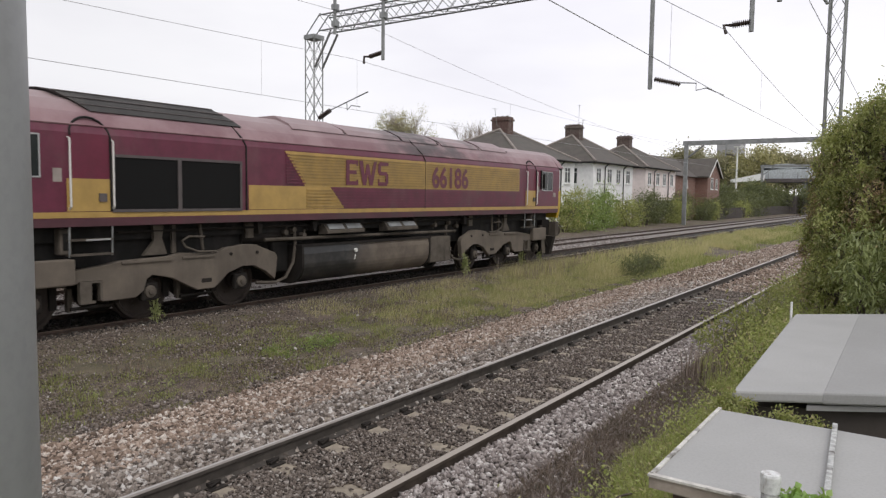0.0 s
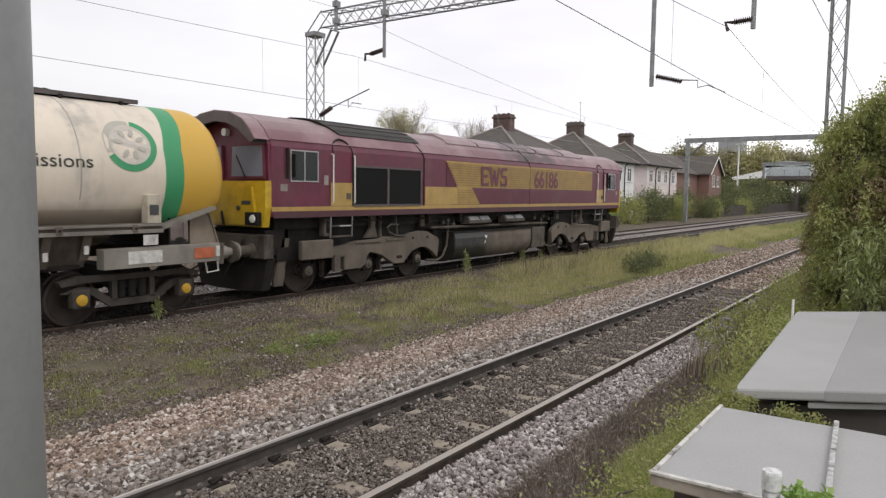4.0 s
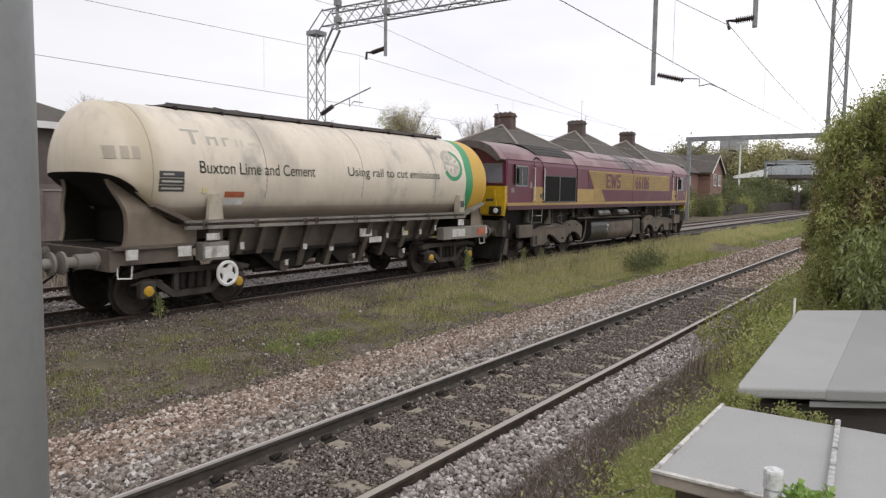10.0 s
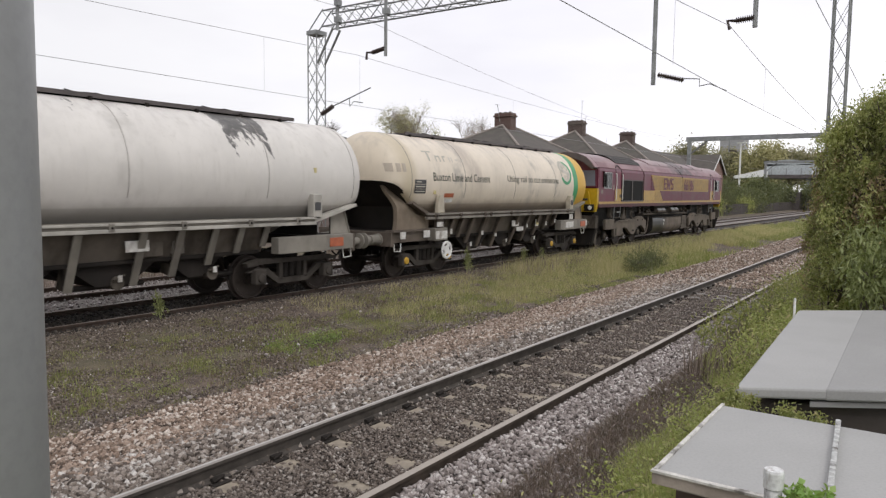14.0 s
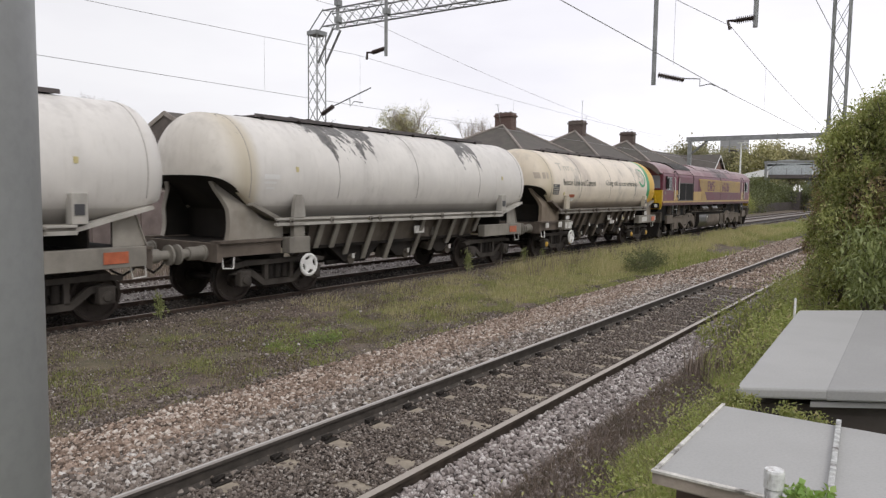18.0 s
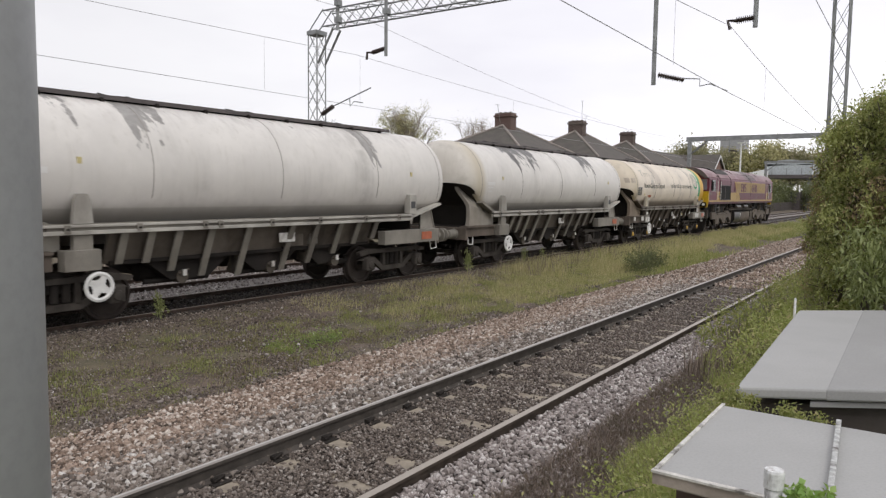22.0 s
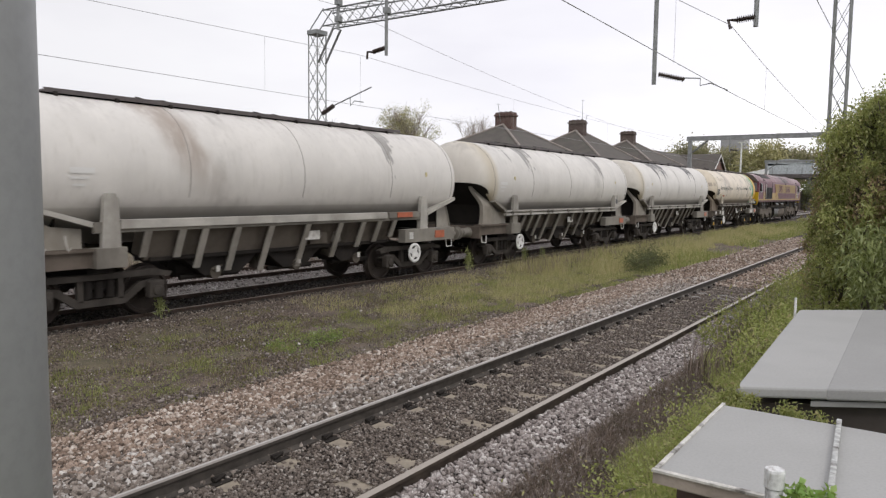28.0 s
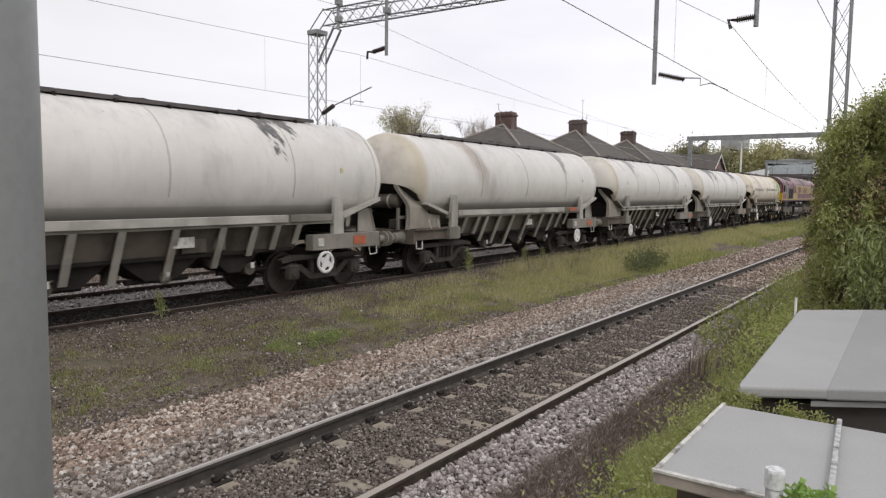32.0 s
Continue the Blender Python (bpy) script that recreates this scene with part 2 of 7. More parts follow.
m_hopper = paint("dusty_hopper", (0.15, 0.13, 0.11), 0.8, amount=0.8, grime=(0.045, 0.038, 0.032), scale=1.4)
m_rib_lt = paint("pale_rib", (0.34, 0.32, 0.285), 0.75, amount=0.6, grime=(0.14, 0.12, 0.1), scale=1.8)
m_bogie = paint("wagon_bogie_grime", (0.07, 0.062, 0.055), 0.75, amount=0.85, grime=(0.022, 0.02, 0.018), scale=2.5)
m_dash = paint("dark_pebbledash", (0.13, 0.108, 0.1), 0.9, amount=0.3, scale=2, fine=40)
m_garden_wall = paint("pinkish_wall", (0.2, 0.16, 0.15), 0.85, amount=0.3, scale=2)
m_fine_twig = plain("grey_twigs", (0.3, 0.25, 0.22), 0.9)
m_galv = paint("galvanised_steel", (0.3, 0.31, 0.31), 0.5, 0.5, amount=0.3, grime=(0.14, 0.13, 0.12))
m_galv_dull = plain("dull_pale_sheath", (0.42, 0.41, 0.39), 0.7)
m_ins = plain("brown_insulator", (0.05, 0.035, 0.03), 0.3)
m_wire = plain("copper_wire", (0.36, 0.36, 0.37), 0.5, 0.3)
m_post = paint("grey_post_paint", (0.29, 0.295, 0.305), 0.45, amount=0.05, var=0.05, scale=5, bump=0.03)
m_felt = paint("grey_roof_sheet", (0.385, 0.385, 0.378), 0.7, var=0.08, scale=1.2, amount=0.25, grime=(0.27, 0.268, 0.26), bump=0.12)
m_felt_dk = paint("grey_roof_sheet_worn", (0.325, 0.325, 0.32), 0.7, var=0.08, scale=1.2, amount=0.25, grime=(0.23, 0.228, 0.22), bump=0.12)
m_edge = paint("weathered_trim", (0.62, 0.6, 0.56), 0.6, amount=0.9, scale=14, grime=(0.07, 0.06, 0.05))
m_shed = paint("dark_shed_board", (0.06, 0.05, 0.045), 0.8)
m_fascia = paint("beige_fascia", (0.34, 0.29, 0.25), 0.7, amount=0.4, scale=6, grime=(0.2, 0.16, 0.13))
m_flaked = paint("flaking_white_paint", (0.5, 0.51, 0.5), 0.6, amount=1.0, scale=26, grime=(0.09, 0.075, 0.065), var=0.4)
m_flaked_white = paint("rust_stained_white", (0.72, 0.73, 0.73), 0.5, amount=1.0, scale=42, grime=(0.16, 0.1, 0.075), var=0.2)
m_concrete = paint("sleeper_concrete", (0.32, 0.275, 0.215), 0.85, scale=6, amount=0.8, grime=(0.13, 0.1, 0.08))
m_bark = paint("bark", (0.12, 0.1, 0.085), 0.9, scale=10)
m_tile = paint("roof_tile", (0.1, 0.088, 0.078), 0.8, scale=1.5, amount=0.5, grime=(0.085, 0.09, 0.07), fine=14)
m_ridge = paint("ridge_tile", (0.34, 0.3, 0.27), 0.8)
m_render = paint("white_render", (0.9, 0.9, 0.9), 0.8, amount=0.15, var=0.08, grime=(0.5, 0.5, 0.48))
m_render_pk = paint("pinkish_render", (0.84, 0.75, 0.73), 0.8, amount=0.15, var=0.08, grime=(0.5, 0.45, 0.43))
m_glass = plain("window_glass", (0.02, 0.024, 0.024), 0.12)
m_glass.node_tree.nodes["Principled BSDF"].inputs["Specular IOR Level"].default_value = 0.25
m_frame = plain("white_window_frame", (0.75, 0.75, 0.74), 0.5)


def brick_mat(name, col):
    n = Nodes(name, 0.85)
    t = n.add("TexBrick")
    mp = n.add("Mapping")
    mp.inputs["Rotation"].default_value = (radians(90), 0, 0)
    n.put(mp.inputs[0], n.co)
    n.put(t.inputs["Vector"], mp.outputs[0])
    n.put(t.inputs["Color1"], col)
    n.put(t.inputs["Color2"], mul(col, 0.75))
    n.put(t.inputs["Mortar"], (0.35, 0.32, 0.28))
    for k, v in (("Scale", 1.0), ("Mortar Size", 0.006), ("Brick Width", 0.225), ("Row Height", 0.075)):
        t.inputs[k].default_value = v
    return n.done(n.mix(n.math("MULTIPLY", n.noise(1.5, 5), 0.5), t.outputs[0], mul(col, 0.6)))


m_brick = brick_mat("red_brick", (0.27, 0.14, 0.11))
m_brick_dk = brick_mat("sooty_brick", (0.1, 0.066, 0.058))
m_brick_stack = brick_mat("old_red_brick", (0.125, 0.066, 0.056))


def rail_mat(name, side, bright=(0.38, 0.345, 0.31), polish=None):
    """Rust on the web and foot, bright worn steel on top of the head."""
    n = Nodes(name, 0.55)
    top = n.step(n.xyz()[2], -0.006, -0.001)
    c = n.mix(n.step(n.noise(6, 5), 0.35, 0.7), mul(side, 0.75), mul(side, 1.3))
    n.put(n.b.inputs["Metallic"], n.math("MULTIPLY", top, 0.35))
    if polish is not None:
        y = n.xyz()[1]
        band = n.math("MULTIPLY", n.step(y, polish - 0.006, polish), n.step(y, polish + 0.03, polish + 0.022))
        bright = n.mix(band, bright, (0.52, 0.5, 0.48))
    return n.done(n.mix(top, c, bright), n.math("SUBTRACT", 0.8, n.math("MULTIPLY", top, 0.4)))


m_rail = rail_mat("rail_steel_grey", (0.07, 0.06, 0.052), (0.29, 0.26, 0.235), 5.004)
m_rail_brown = rail_mat("rail_steel_brown", (0.078, 0.06, 0.048), (0.38, 0.335, 0.29))
m_rail_rust = rail_mat("rail_steel_rusty", (0.062, 0.042, 0.032), (0.15, 0.11, 0.085))
m_stone = stone_mat("ballast_stone", [(0.0, (0.06, 0.045, 0.036)), (0.25, (0.22, 0.155, 0.115)), (0.7, (0.42, 0.325, 0.26)), (1.0, (0.7, 0.64, 0.58))])
m_stone_grey = stone_mat("grey_ballast_stone", [(0.0, (0.09, 0.074, 0.068)), (0.35, (0.27, 0.232, 0.218)), (0.75, (0.44, 0.395, 0.375)), (1.0, (0.74, 0.7, 0.68))])
m_stone_dk = stone_mat("train_shade_stone", [(0.0, (0.02, 0.017, 0.015)), (0.4, (0.045, 0.038, 0.033)), (0.85, (0.09, 0.075, 0.062)), (1.0, (0.2, 0.175, 0.155))])
m_stone_mid = stone_mat("mid_ballast_stone", [(0.0, (0.05, 0.04, 0.034)), (0.3, (0.19, 0.155, 0.13)), (0.75, (0.38, 0.33, 0.29)), (1.0, (0.68, 0.65, 0.62))])
m_stone_btw = stone_mat("track_ballast_stone", [(0.0, (0.05, 0.04, 0.034)), (0.4, (0.14, 0.112, 0.094)), (0.8, (0.24, 0.2, 0.172)), (1.0, (0.48, 0.44, 0.4))])
m_stone_grit = stone_mat("cess_grit", [(0.0, (0.06, 0.047, 0.038)), (0.45, (0.17, 0.135, 0.11)), (0.85, (0.27, 0.225, 0.185)), (1.0, (0.42, 0.37, 0.33))])
m_grass = leafy("grass_blades", [(0.0, (0.17, 0.205, 0.06)), (0.45, (0.28, 0.32, 0.11)), (0.75, (0.4, 0.39, 0.18)), (1.0, (0.54, 0.47, 0.29))], glow=0.35)
m_straw = leafy("dry_grass", [(0.0, (0.36, 0.35, 0.15)), (0.5, (0.55, 0.48, 0.26)), (1.0, (0.7, 0.61, 0.4))], glow=0.35)
m_moss = leafy("low_weeds", [(0.0, (0.115, 0.12, 0.045)), (0.5, (0.2, 0.195, 0.085)), (1.0, (0.34, 0.29, 0.16))])
m_twig = leafy("dead_stems", [(0.0, (0.1, 0.072, 0.065)), (0.5, (0.23, 0.17, 0.155)), (1.0, (0.46, 0.38, 0.34))], glow=0.1)
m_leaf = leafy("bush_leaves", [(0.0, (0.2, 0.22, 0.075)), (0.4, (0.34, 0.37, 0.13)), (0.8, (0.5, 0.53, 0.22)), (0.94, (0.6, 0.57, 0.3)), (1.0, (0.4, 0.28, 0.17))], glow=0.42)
m_twig_dark = leafy("dark_dead_stems", [(0.0, (0.07, 0.05, 0.042)), (0.5, (0.16, 0.115, 0.1)), (1.0, (0.34, 0.27, 0.23))], glow=0.1)
m_litter = leafy("brown_litter", [(0.0, (0.07, 0.05, 0.038)), (0.5, (0.17, 0.12, 0.09)), (1.0, (0.34, 0.26, 0.19))], glow=0.05)
m_leaf_bright = leafy("bright_leaves", [(0.0, (0.1, 0.17, 0.04)), (0.5, (0.22, 0.32, 0.08)), (1.0, (0.36, 0.44, 0.17))])
m_leaf_dark = leafy("dark_shrub_leaves", [(0.0, (0.05, 0.06, 0.035)), (0.5, (0.1, 0.12, 0.065)), (1.0, (0.18, 0.19, 0.1))])
m_leaf_autumn = leafy("autumn_leaves", [(0.0, (0.26, 0.25, 0.13)), (0.5, (0.46, 0.42, 0.23)), (1.0, (0.62, 0.55, 0.33))])


def ground_mat():
    """One sheet: ballast shoulders, dirt, moss and turf, in bands along the line."""
    n = Nodes("ground_soil", 0.95)
    x, y, z = n.xyz()
    wob = n.math("ADD", y, n.math("MULTIPLY", n.math("SUBTRACT", n.noise(0.7, 5), 0.5), 0.9))
    soil = n.mix(n.step(n.noise(4, 6), 0.35, 0.65), (0.08, 0.06, 0.047), (0.155, 0.118, 0.092))
    soil = n.mix(n.math("MULTIPLY", n.step(n.noise(55, 3), 0.52, 0.7), 0.5), soil, (0.3, 0.26, 0.22))
    turf = n.mix(n.step(n.noise(3, 5), 0.35, 0.7), (0.075, 0.09, 0.03), (0.17, 0.18, 0.07))
    dirty = n.mix(n.step(n.noise(28, 4), 0.35, 0.65), (0.06, 0.048, 0.04), (0.16, 0.13, 0.11))
    # near-black bed below the ballast, painting the shade in gaps between stones
    pale = n.mix(n.step(n.noise(30, 4), 0.35, 0.65), (0.03, 0.024, 0.02), (0.1, 0.08, 0.068))
    patch = n.step(n.noise(0.45, 5), 0.42, 0.56)
    c = n.mix(n.math("MULTIPLY", patch, 0.3), soil, turf)
    c = n.mix(n.step(wob, 3.2, 2.5), c, turf)
    c = n.mix(n.math("MULTIPLY", n.step(wob, 2.7, 3.3), n.step(wob, 8.0, 7.3)), c, pale)
    c = n.mix(n.math("MULTIPLY", n.step(wob, 11.2, 11.9), n.step(wob, 19.4, 18.6)), c, dirty)
    six = n.math("MULTIPLY", n.step(y, 13.7, 14.1), n.step(wob, 19.0, 18.0))
    c = n.mix(n.math("MULTIPLY", six, 0.8), c, n.mix(n.step(n.noise(22, 4), 0.35, 0.65), (0.14, 0.125, 0.115), (0.34, 0.315, 0.295)))
    # the shade beneath the train, painted as a near-black strip between its rails
    train_shade = n.math("MULTIPLY", n.step(y, 11.75, 12.05), n.step(y, 13.9, 13.6))
    c = n.mix(n.math("MULTIPLY", train_shade, 0.9), c, (0.022, 0.019, 0.017))
    far = n.step(y, 24.5, 26.5)
    c = n.mix(far, c, turf)
    n.bump(n.noise(35, 4), 0.5, 0.03)
    return n.done(c)


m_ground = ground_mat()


for grimy in (m_black, m_under, m_under_dk, m_hole, m_bogie, m_wheel, m_hopper, m_grille, m_wagon_dk):
    grimy.node_tree.nodes["Principled BSDF"].inputs["Specular IOR Level"].default_value = 0.1


# ---- mesh building ----
def part(name, bm, material, parent=None, label="", smooth=False):
    """Links a bmesh as one mesh object, under a thing or a part."""
    me = bpy.data.meshes.new(name)
    bm.to_mesh(me)
    bm.free()
    me.materials.append(material)
    if smooth:
        me.shade_smooth()
    ob = new(name, me)
    ob.parent = parent
    if label:
        ob["label"] = label
    return ob


def share(name, ob, parent, m):
    """A further part on the mesh of ob."""
    o = new(name, ob.data)
    o.parent = parent
    o.matrix_basis = m
    return o


def thing(name, label, category, group="", kind="", at=None):
    ob = new(name)
    ob.empty_display_size = 0.3
    if at is not None:
        ob.matrix_basis = at
    return tagged(ob, label, category, group, kind)


def B(*boxes, bevel=0.0):
    """A bmesh of boxes (x0, x1, y0, y1, z0, z1)."""
    bm = bmesh.new()
    for b in boxes:
        box(bm, *b)
    if bevel:
        bmesh.ops.bevel(bm, geom=bm.edges[:], offset=bevel, segments=2, affect="EDGES", profile=0.5)
    return bm


def box(bm, x0, x1, y0, y1, z0, z1, m=None):
    vs = [bm.verts.new((x, y, z)) for x in (x0, x1) for y in (y0, y1) for z in (z0, z1)]
    for f in ((0, 1, 3, 2), (4, 6, 7, 5), (0, 4, 5, 1), (2, 3, 7, 6), (0, 2, 6, 4), (1, 5, 7, 3)):
        bm.faces.new([vs[i] for i in f])
    if m is not None:
        bmesh.ops.transform(bm, matrix=m, verts=vs)
    return vs


def tube(bm, a, b, r0, r1=None, n=8, cap=True):
    """A tapered round bar from a to b."""
    a, b = Vector(a), Vector(b)
    r1 = r0 if r1 is None else r1
    q = (b - a).to_track_quat("Z", "Y").to_matrix()
    rings = []
    for c, r in ((a, r0), (b, r1)):
        rings.append([bm.verts.new(c + q @ Vector((r * math.cos(2 * math.pi * i / n), r * math.sin(2 * math.pi * i / n), 0))) for i in range(n)])
    for i in range(n):
        j = (i + 1) % n
        bm.faces.new((rings[0][i], rings[0][j], rings[1][j], rings[1][i]))
    if cap:
        bm.faces.new(rings[0][::-1])
        bm.faces.new(rings[1])
    return bm


def Tb(*bars, n=8):
    bm = bmesh.new()
    for b in bars:
        tube(bm, *b, n=n)
    return bm


def path_tube(pts, r, n=8):
    """One continuous round bar through the points."""
    bm = bmesh.new()
    p = [Vector(q) for q in pts]
    rings = []
    for i, c in enumerate(p):
        d = (p[min(i + 1, len(p) - 1)] - p[max(i - 1, 0)]).normalized()
        u = d.cross(Vector((0, 1, 0)) if abs(d.y) < 0.9 else Vector((1, 0, 0))).normalized()
        v = d.cross(u)
        rings.append([bm.verts.new(c + r * (u * math.cos(2 * math.pi * k / n) + v * math.sin(2 * math.pi * k / n))) for k in range(n)])
    for a, b in zip(rings, rings[1:]):
        for k in range(n):
            j = (k + 1) % n
            bm.faces.new((a[k], a[j], b[j], b[k]))
    bm.faces.new(rings[0])
    bm.faces.new(rings[-1])
    bmesh.ops.recalc_face_normals(bm, faces=bm.faces[:])
    return bm


def lathe(profile, n=24, axis="x", caps=True):
    """Revolve (along, radius) pairs about an axis through the origin."""
    bm = bmesh.new()
    rings = []
    for s, r in profile:
        ring = []
        for i in range(n):
            a = 2 * math.pi * i / n
            u, v = r * math.cos(a), r * math.sin(a)
            ring.append(bm.verts.new({"x": (s, u, v), "y": (u, s, -v), "z": (u, v, s)}[axis]))
        rings.append(ring)
    for p, q in zip(rings, rings[1:]):
        for i in range(n):
            j = (i + 1) % n
            bm.faces.new((p[i], p[j], q[j], q[i]))
    if caps:
        bm.faces.new(rings[0][::-1])
        bm.faces.new(rings[-1])
    bmesh.ops.recalc_face_normals(bm, faces=bm.faces[:])
    return bm


def plate(outline, d0, d1, axis="y"):
    """A flat outline extruded between d0 and d1 along an axis; outline is (x, z) for y, (y, z) for x, (x, y) for z."""
    bm = bmesh.new()
    put = {"y": lambda a, b, d: (a, d, b), "x": lambda a, b, d: (d, a, b), "z": lambda a, b, d: (a, b, d)}[axis]
    lo = [bm.verts.new(put(a, b, d0)) for a, b in outline]
    hi = [bm.verts.new(put(a, b, d1)) for a, b in outline]
    bm.faces.new(lo)
    bm.faces.new(hi[::-1])
    k = len(outline)
    for i in range(k):
        j = (i + 1) % k
        bm.faces.new((lo[j], lo[i], hi[i], hi[j]))
    bmesh.ops.recalc_face_normals(bm, faces=bm.faces[:])
    return bm


def raw_mesh(name, verts, faces, material, smooth=False):
    """One mesh from numpy arrays: verts (n, 3), faces (m, k)."""
    me = bpy.data.meshes.new(name)
    k = faces.shape[1]
    me.vertices.add(len(verts))
    me.vertices.foreach_set("co", np.ascontiguousarray(verts, dtype=np.float32).ravel())
    me.loops.add(faces.size)
    me.loops.foreach_set("vertex_index", np.ascontiguousarray(faces, dtype=np.int32).ravel())
    me.polygons.add(len(faces))
    me.polygons.foreach_set("loop_start", np.arange(0, faces.size, k, dtype=np.int32))
    me.update(calc_edges=True)
    me.validate()
    me.materials.append(material)
    if smooth:
        me.shade_smooth()
    return new(name, me)


def words(text, size, material, parent, at, name="lettering", squeeze=1.0, label="", bend=None, weight=0.0):
    """Lettering in the built-in font, laid on a surface."""
    cu = bpy.data.curves.new(name, "FONT")
    cu.body, cu.size, cu.extrude, cu.offset = text, size, 0.002, weight
    ob = bpy.data.objects.new(name, cu)
    scene.collection.objects.link(ob)
    me = bpy.data.meshes.new_from_object(ob.evaluated_get(bpy.context.evaluated_depsgraph_get()))
    bpy.data.objects.remove(ob)
    bpy.data.curves.remove(cu)
    co = np.zeros(len(me.vertices) * 3, dtype=np.float32)
    me.vertices.foreach_get("co", co)
    co = co.reshape(-1, 3)
    co[:, 0] *= squeeze
    w = Matrix(at)
    pts = np.array([list(w @ Vector(c)) for c in co])
    if bend is not None:
        pts = bend(pts)
    me.vertices.foreach_set("co", pts.astype(np.float32).ravel())
    me.materials.clear()
    me.materials.append(material)
    o = new(name, me)
    o.parent = parent
    if label:
        o["label"] = label
    return o


rng = np.random.default_rng(7)
# ---- ground ----
NEAR, TRAIN, FAR = 4.2475, 12.8, 16.15  # track centres
GAUGE = 1.505


def level(y):
    """Height of the ground across the line, from the camera's bank to the gardens."""
    ys = (-300, -3, 0.6, 1.3, 2.3, 2.75, 3.2, 3.42, 3.5, 5.0, 5.6, 6.0, 7.5, 8.3, 10.8, 11.6, 13.8, 14.6, 15.2, 17.3, 18.4, 20.5, 24, 60, 1500)
    zs = (0.3, 0.3, 0.3, 0.15, -0.25, -0.11, -0.095, -0.11, -0.175, -0.175, -0.19, -0.22, -0.42, -0.42, -0.28, -0.09, -0.11, -0.22, -0.12, -0.12, -0.28, -0.1, 0.1, 0.3, 0.3)
    return np.interp(y, ys, zs)


def ground():
    xs = np.concatenate([[-900, -300, -100, -40, -15, -6], np.arange(-3, 30, 0.22), np.arange(30, 80, 0.8), [85, 95, 110, 130, 160, 200, 300, 500, 900, 2500]])
    ys = np.concatenate([[-900, -300, -80, -25, -8, -3, -1], np.arange(0, 20, 0.2), np.arange(20, 40, 1.5), [45, 60, 90, 150, 300, 700, 2500]])
    X, Y = np.meshgrid(xs, ys, indexing="ij")
    wob = 0.04 * np.sin(X * 1.7 + 2 * np.sin(Y * 1.3)) * np.sin(Y * 2.1 + X * 0.4) + 0.03 * np.sin(X * 5.1 + Y * 3.3) * np.sin(Y * 4.7 - X)
    bed = ((Y > 2.3) & (Y < 7.9)) | ((Y > 11.0) & (Y < 18.4))
    Z = level(Y) + np.where(bed, 0.0, 0.5) * wob * (np.abs(X) < 120) * (np.abs(Y) < 40)
    nx, ny = X.shape
    idx = np.arange(nx * ny).reshape(nx, ny)
    f = np.stack([idx[:-1, :-1], idx[1:, :-1], idx[1:, 1:], idx[:-1, 1:]], -1).reshape(-1, 4)
    ob = raw_mesh("ground", np.stack([X, Y, Z], -1).reshape(-1, 3), f, m_ground, True)
    return tagged(ob, "stony lineside ground with moss, dirt and turf", "ground", kind="structure")


ground()


# ---- railway tracks ----
def rail_mesh(name, y, x0, x1, material, parent):
    """Flat-bottom rail: head, web and foot."""
    half = [(0.036, -0.001), (0.036, -0.03), (0.012, -0.042), (0.009, -0.125), (0.07, -0.145), (0.07, -0.158)]
    prof = [(0.026, 0.0)] + half
    prof = prof + [(-a, b) for a, b in prof[::-1]]
    bm = plate([(y + a, b) for a, b in prof], x0, x1, "x")
    return part(name, bm, material, parent)


def sleeper_mesh():
    bm = bmesh.new()
    prof = [(-0.14, -0.2), (-0.11, 0.0), (0.11, 0.0), (0.14, -0.2)]
    ends = (-1.25, -0.55, -0.4, 0.4, 0.55, 1.25)
    drop = (0.0, 0.0, -0.006, -0.006, 0.0, 0.0)
    rings = [[bm.verts.new((a, y, b + d)) for a, b in prof] for y, d in zip(ends, drop)]
    for p, q in zip(rings, rings[1:]):
        for i in range(4):
            bm.faces.new((p[i], p[(i + 1) % 4], q[(i + 1) % 4], q[i]))
    bm.faces.new(rings[0])
    bm.faces.new(rings[-1][::-1])
    bmesh.ops.recalc_face_normals(bm, faces=bm.faces[:])
    return bm


def clip_mesh():
    bm = B((-0.09, 0.09, -0.17, 0.17, -0.005, 0.012))
    for s in (-1, 1):
        box(bm, -0.06, 0.06, s * 0.085 - 0.02, s * 0.085 + 0.02, 0.0, 0.05)
        tube(bm, (-0.06, s * 0.12, 0.03), (0.06, s * 0.1, 0.05), 0.011, n=6)
    return bm


def track(name, yc, x0, x1, material, label, sleepers, group):
    t = tagged(new(name), label, "railway track", group, "structure")
    for s in (-1, 1):
        rail_mesh("rail", yc + s * GAUGE / 2, x0, x1, m_rail_brown if material is m_rail and s < 0 else material, t)
    first = clip = None
    for i in range(sleepers[2]):
        x = sleepers[0] + i * sleepers[1]
        m = pose(x + random.uniform(-0.02, 0.02), yc + random.uniform(-0.02, 0.02), -0.162, 0, 0, random.uniform(-0.8, 0.8))
        if first is None:
            first = part("sleeper", sleeper_mesh(), m_concrete, t)
            first.matrix_basis = m
            sl = first
        else:
            sl = share("sleeper", first, t, m)
        for s in (-1, 1):
            if clip is None:
                clip = c = part("rail_clip", clip_mesh(), m_under_dk, sl)
                c.matrix_basis = pose(0, s * GAUGE / 2, 0)
            else:
                share("rail_clip", clip, sl, pose(0, s * GAUGE / 2, 0))
    return t


track("track_near", NEAR, -60, 260, m_rail, "single track of worn steel rails on concrete sleepers in ballast", (1.05 - 0.655 * 14, 0.655, 70), "tracks")
track("track_train", TRAIN, -160, 320, m_rail_rust, "rusty running rails half buried in dirty ballast", (1.3, 0.655, 0), "tracks")
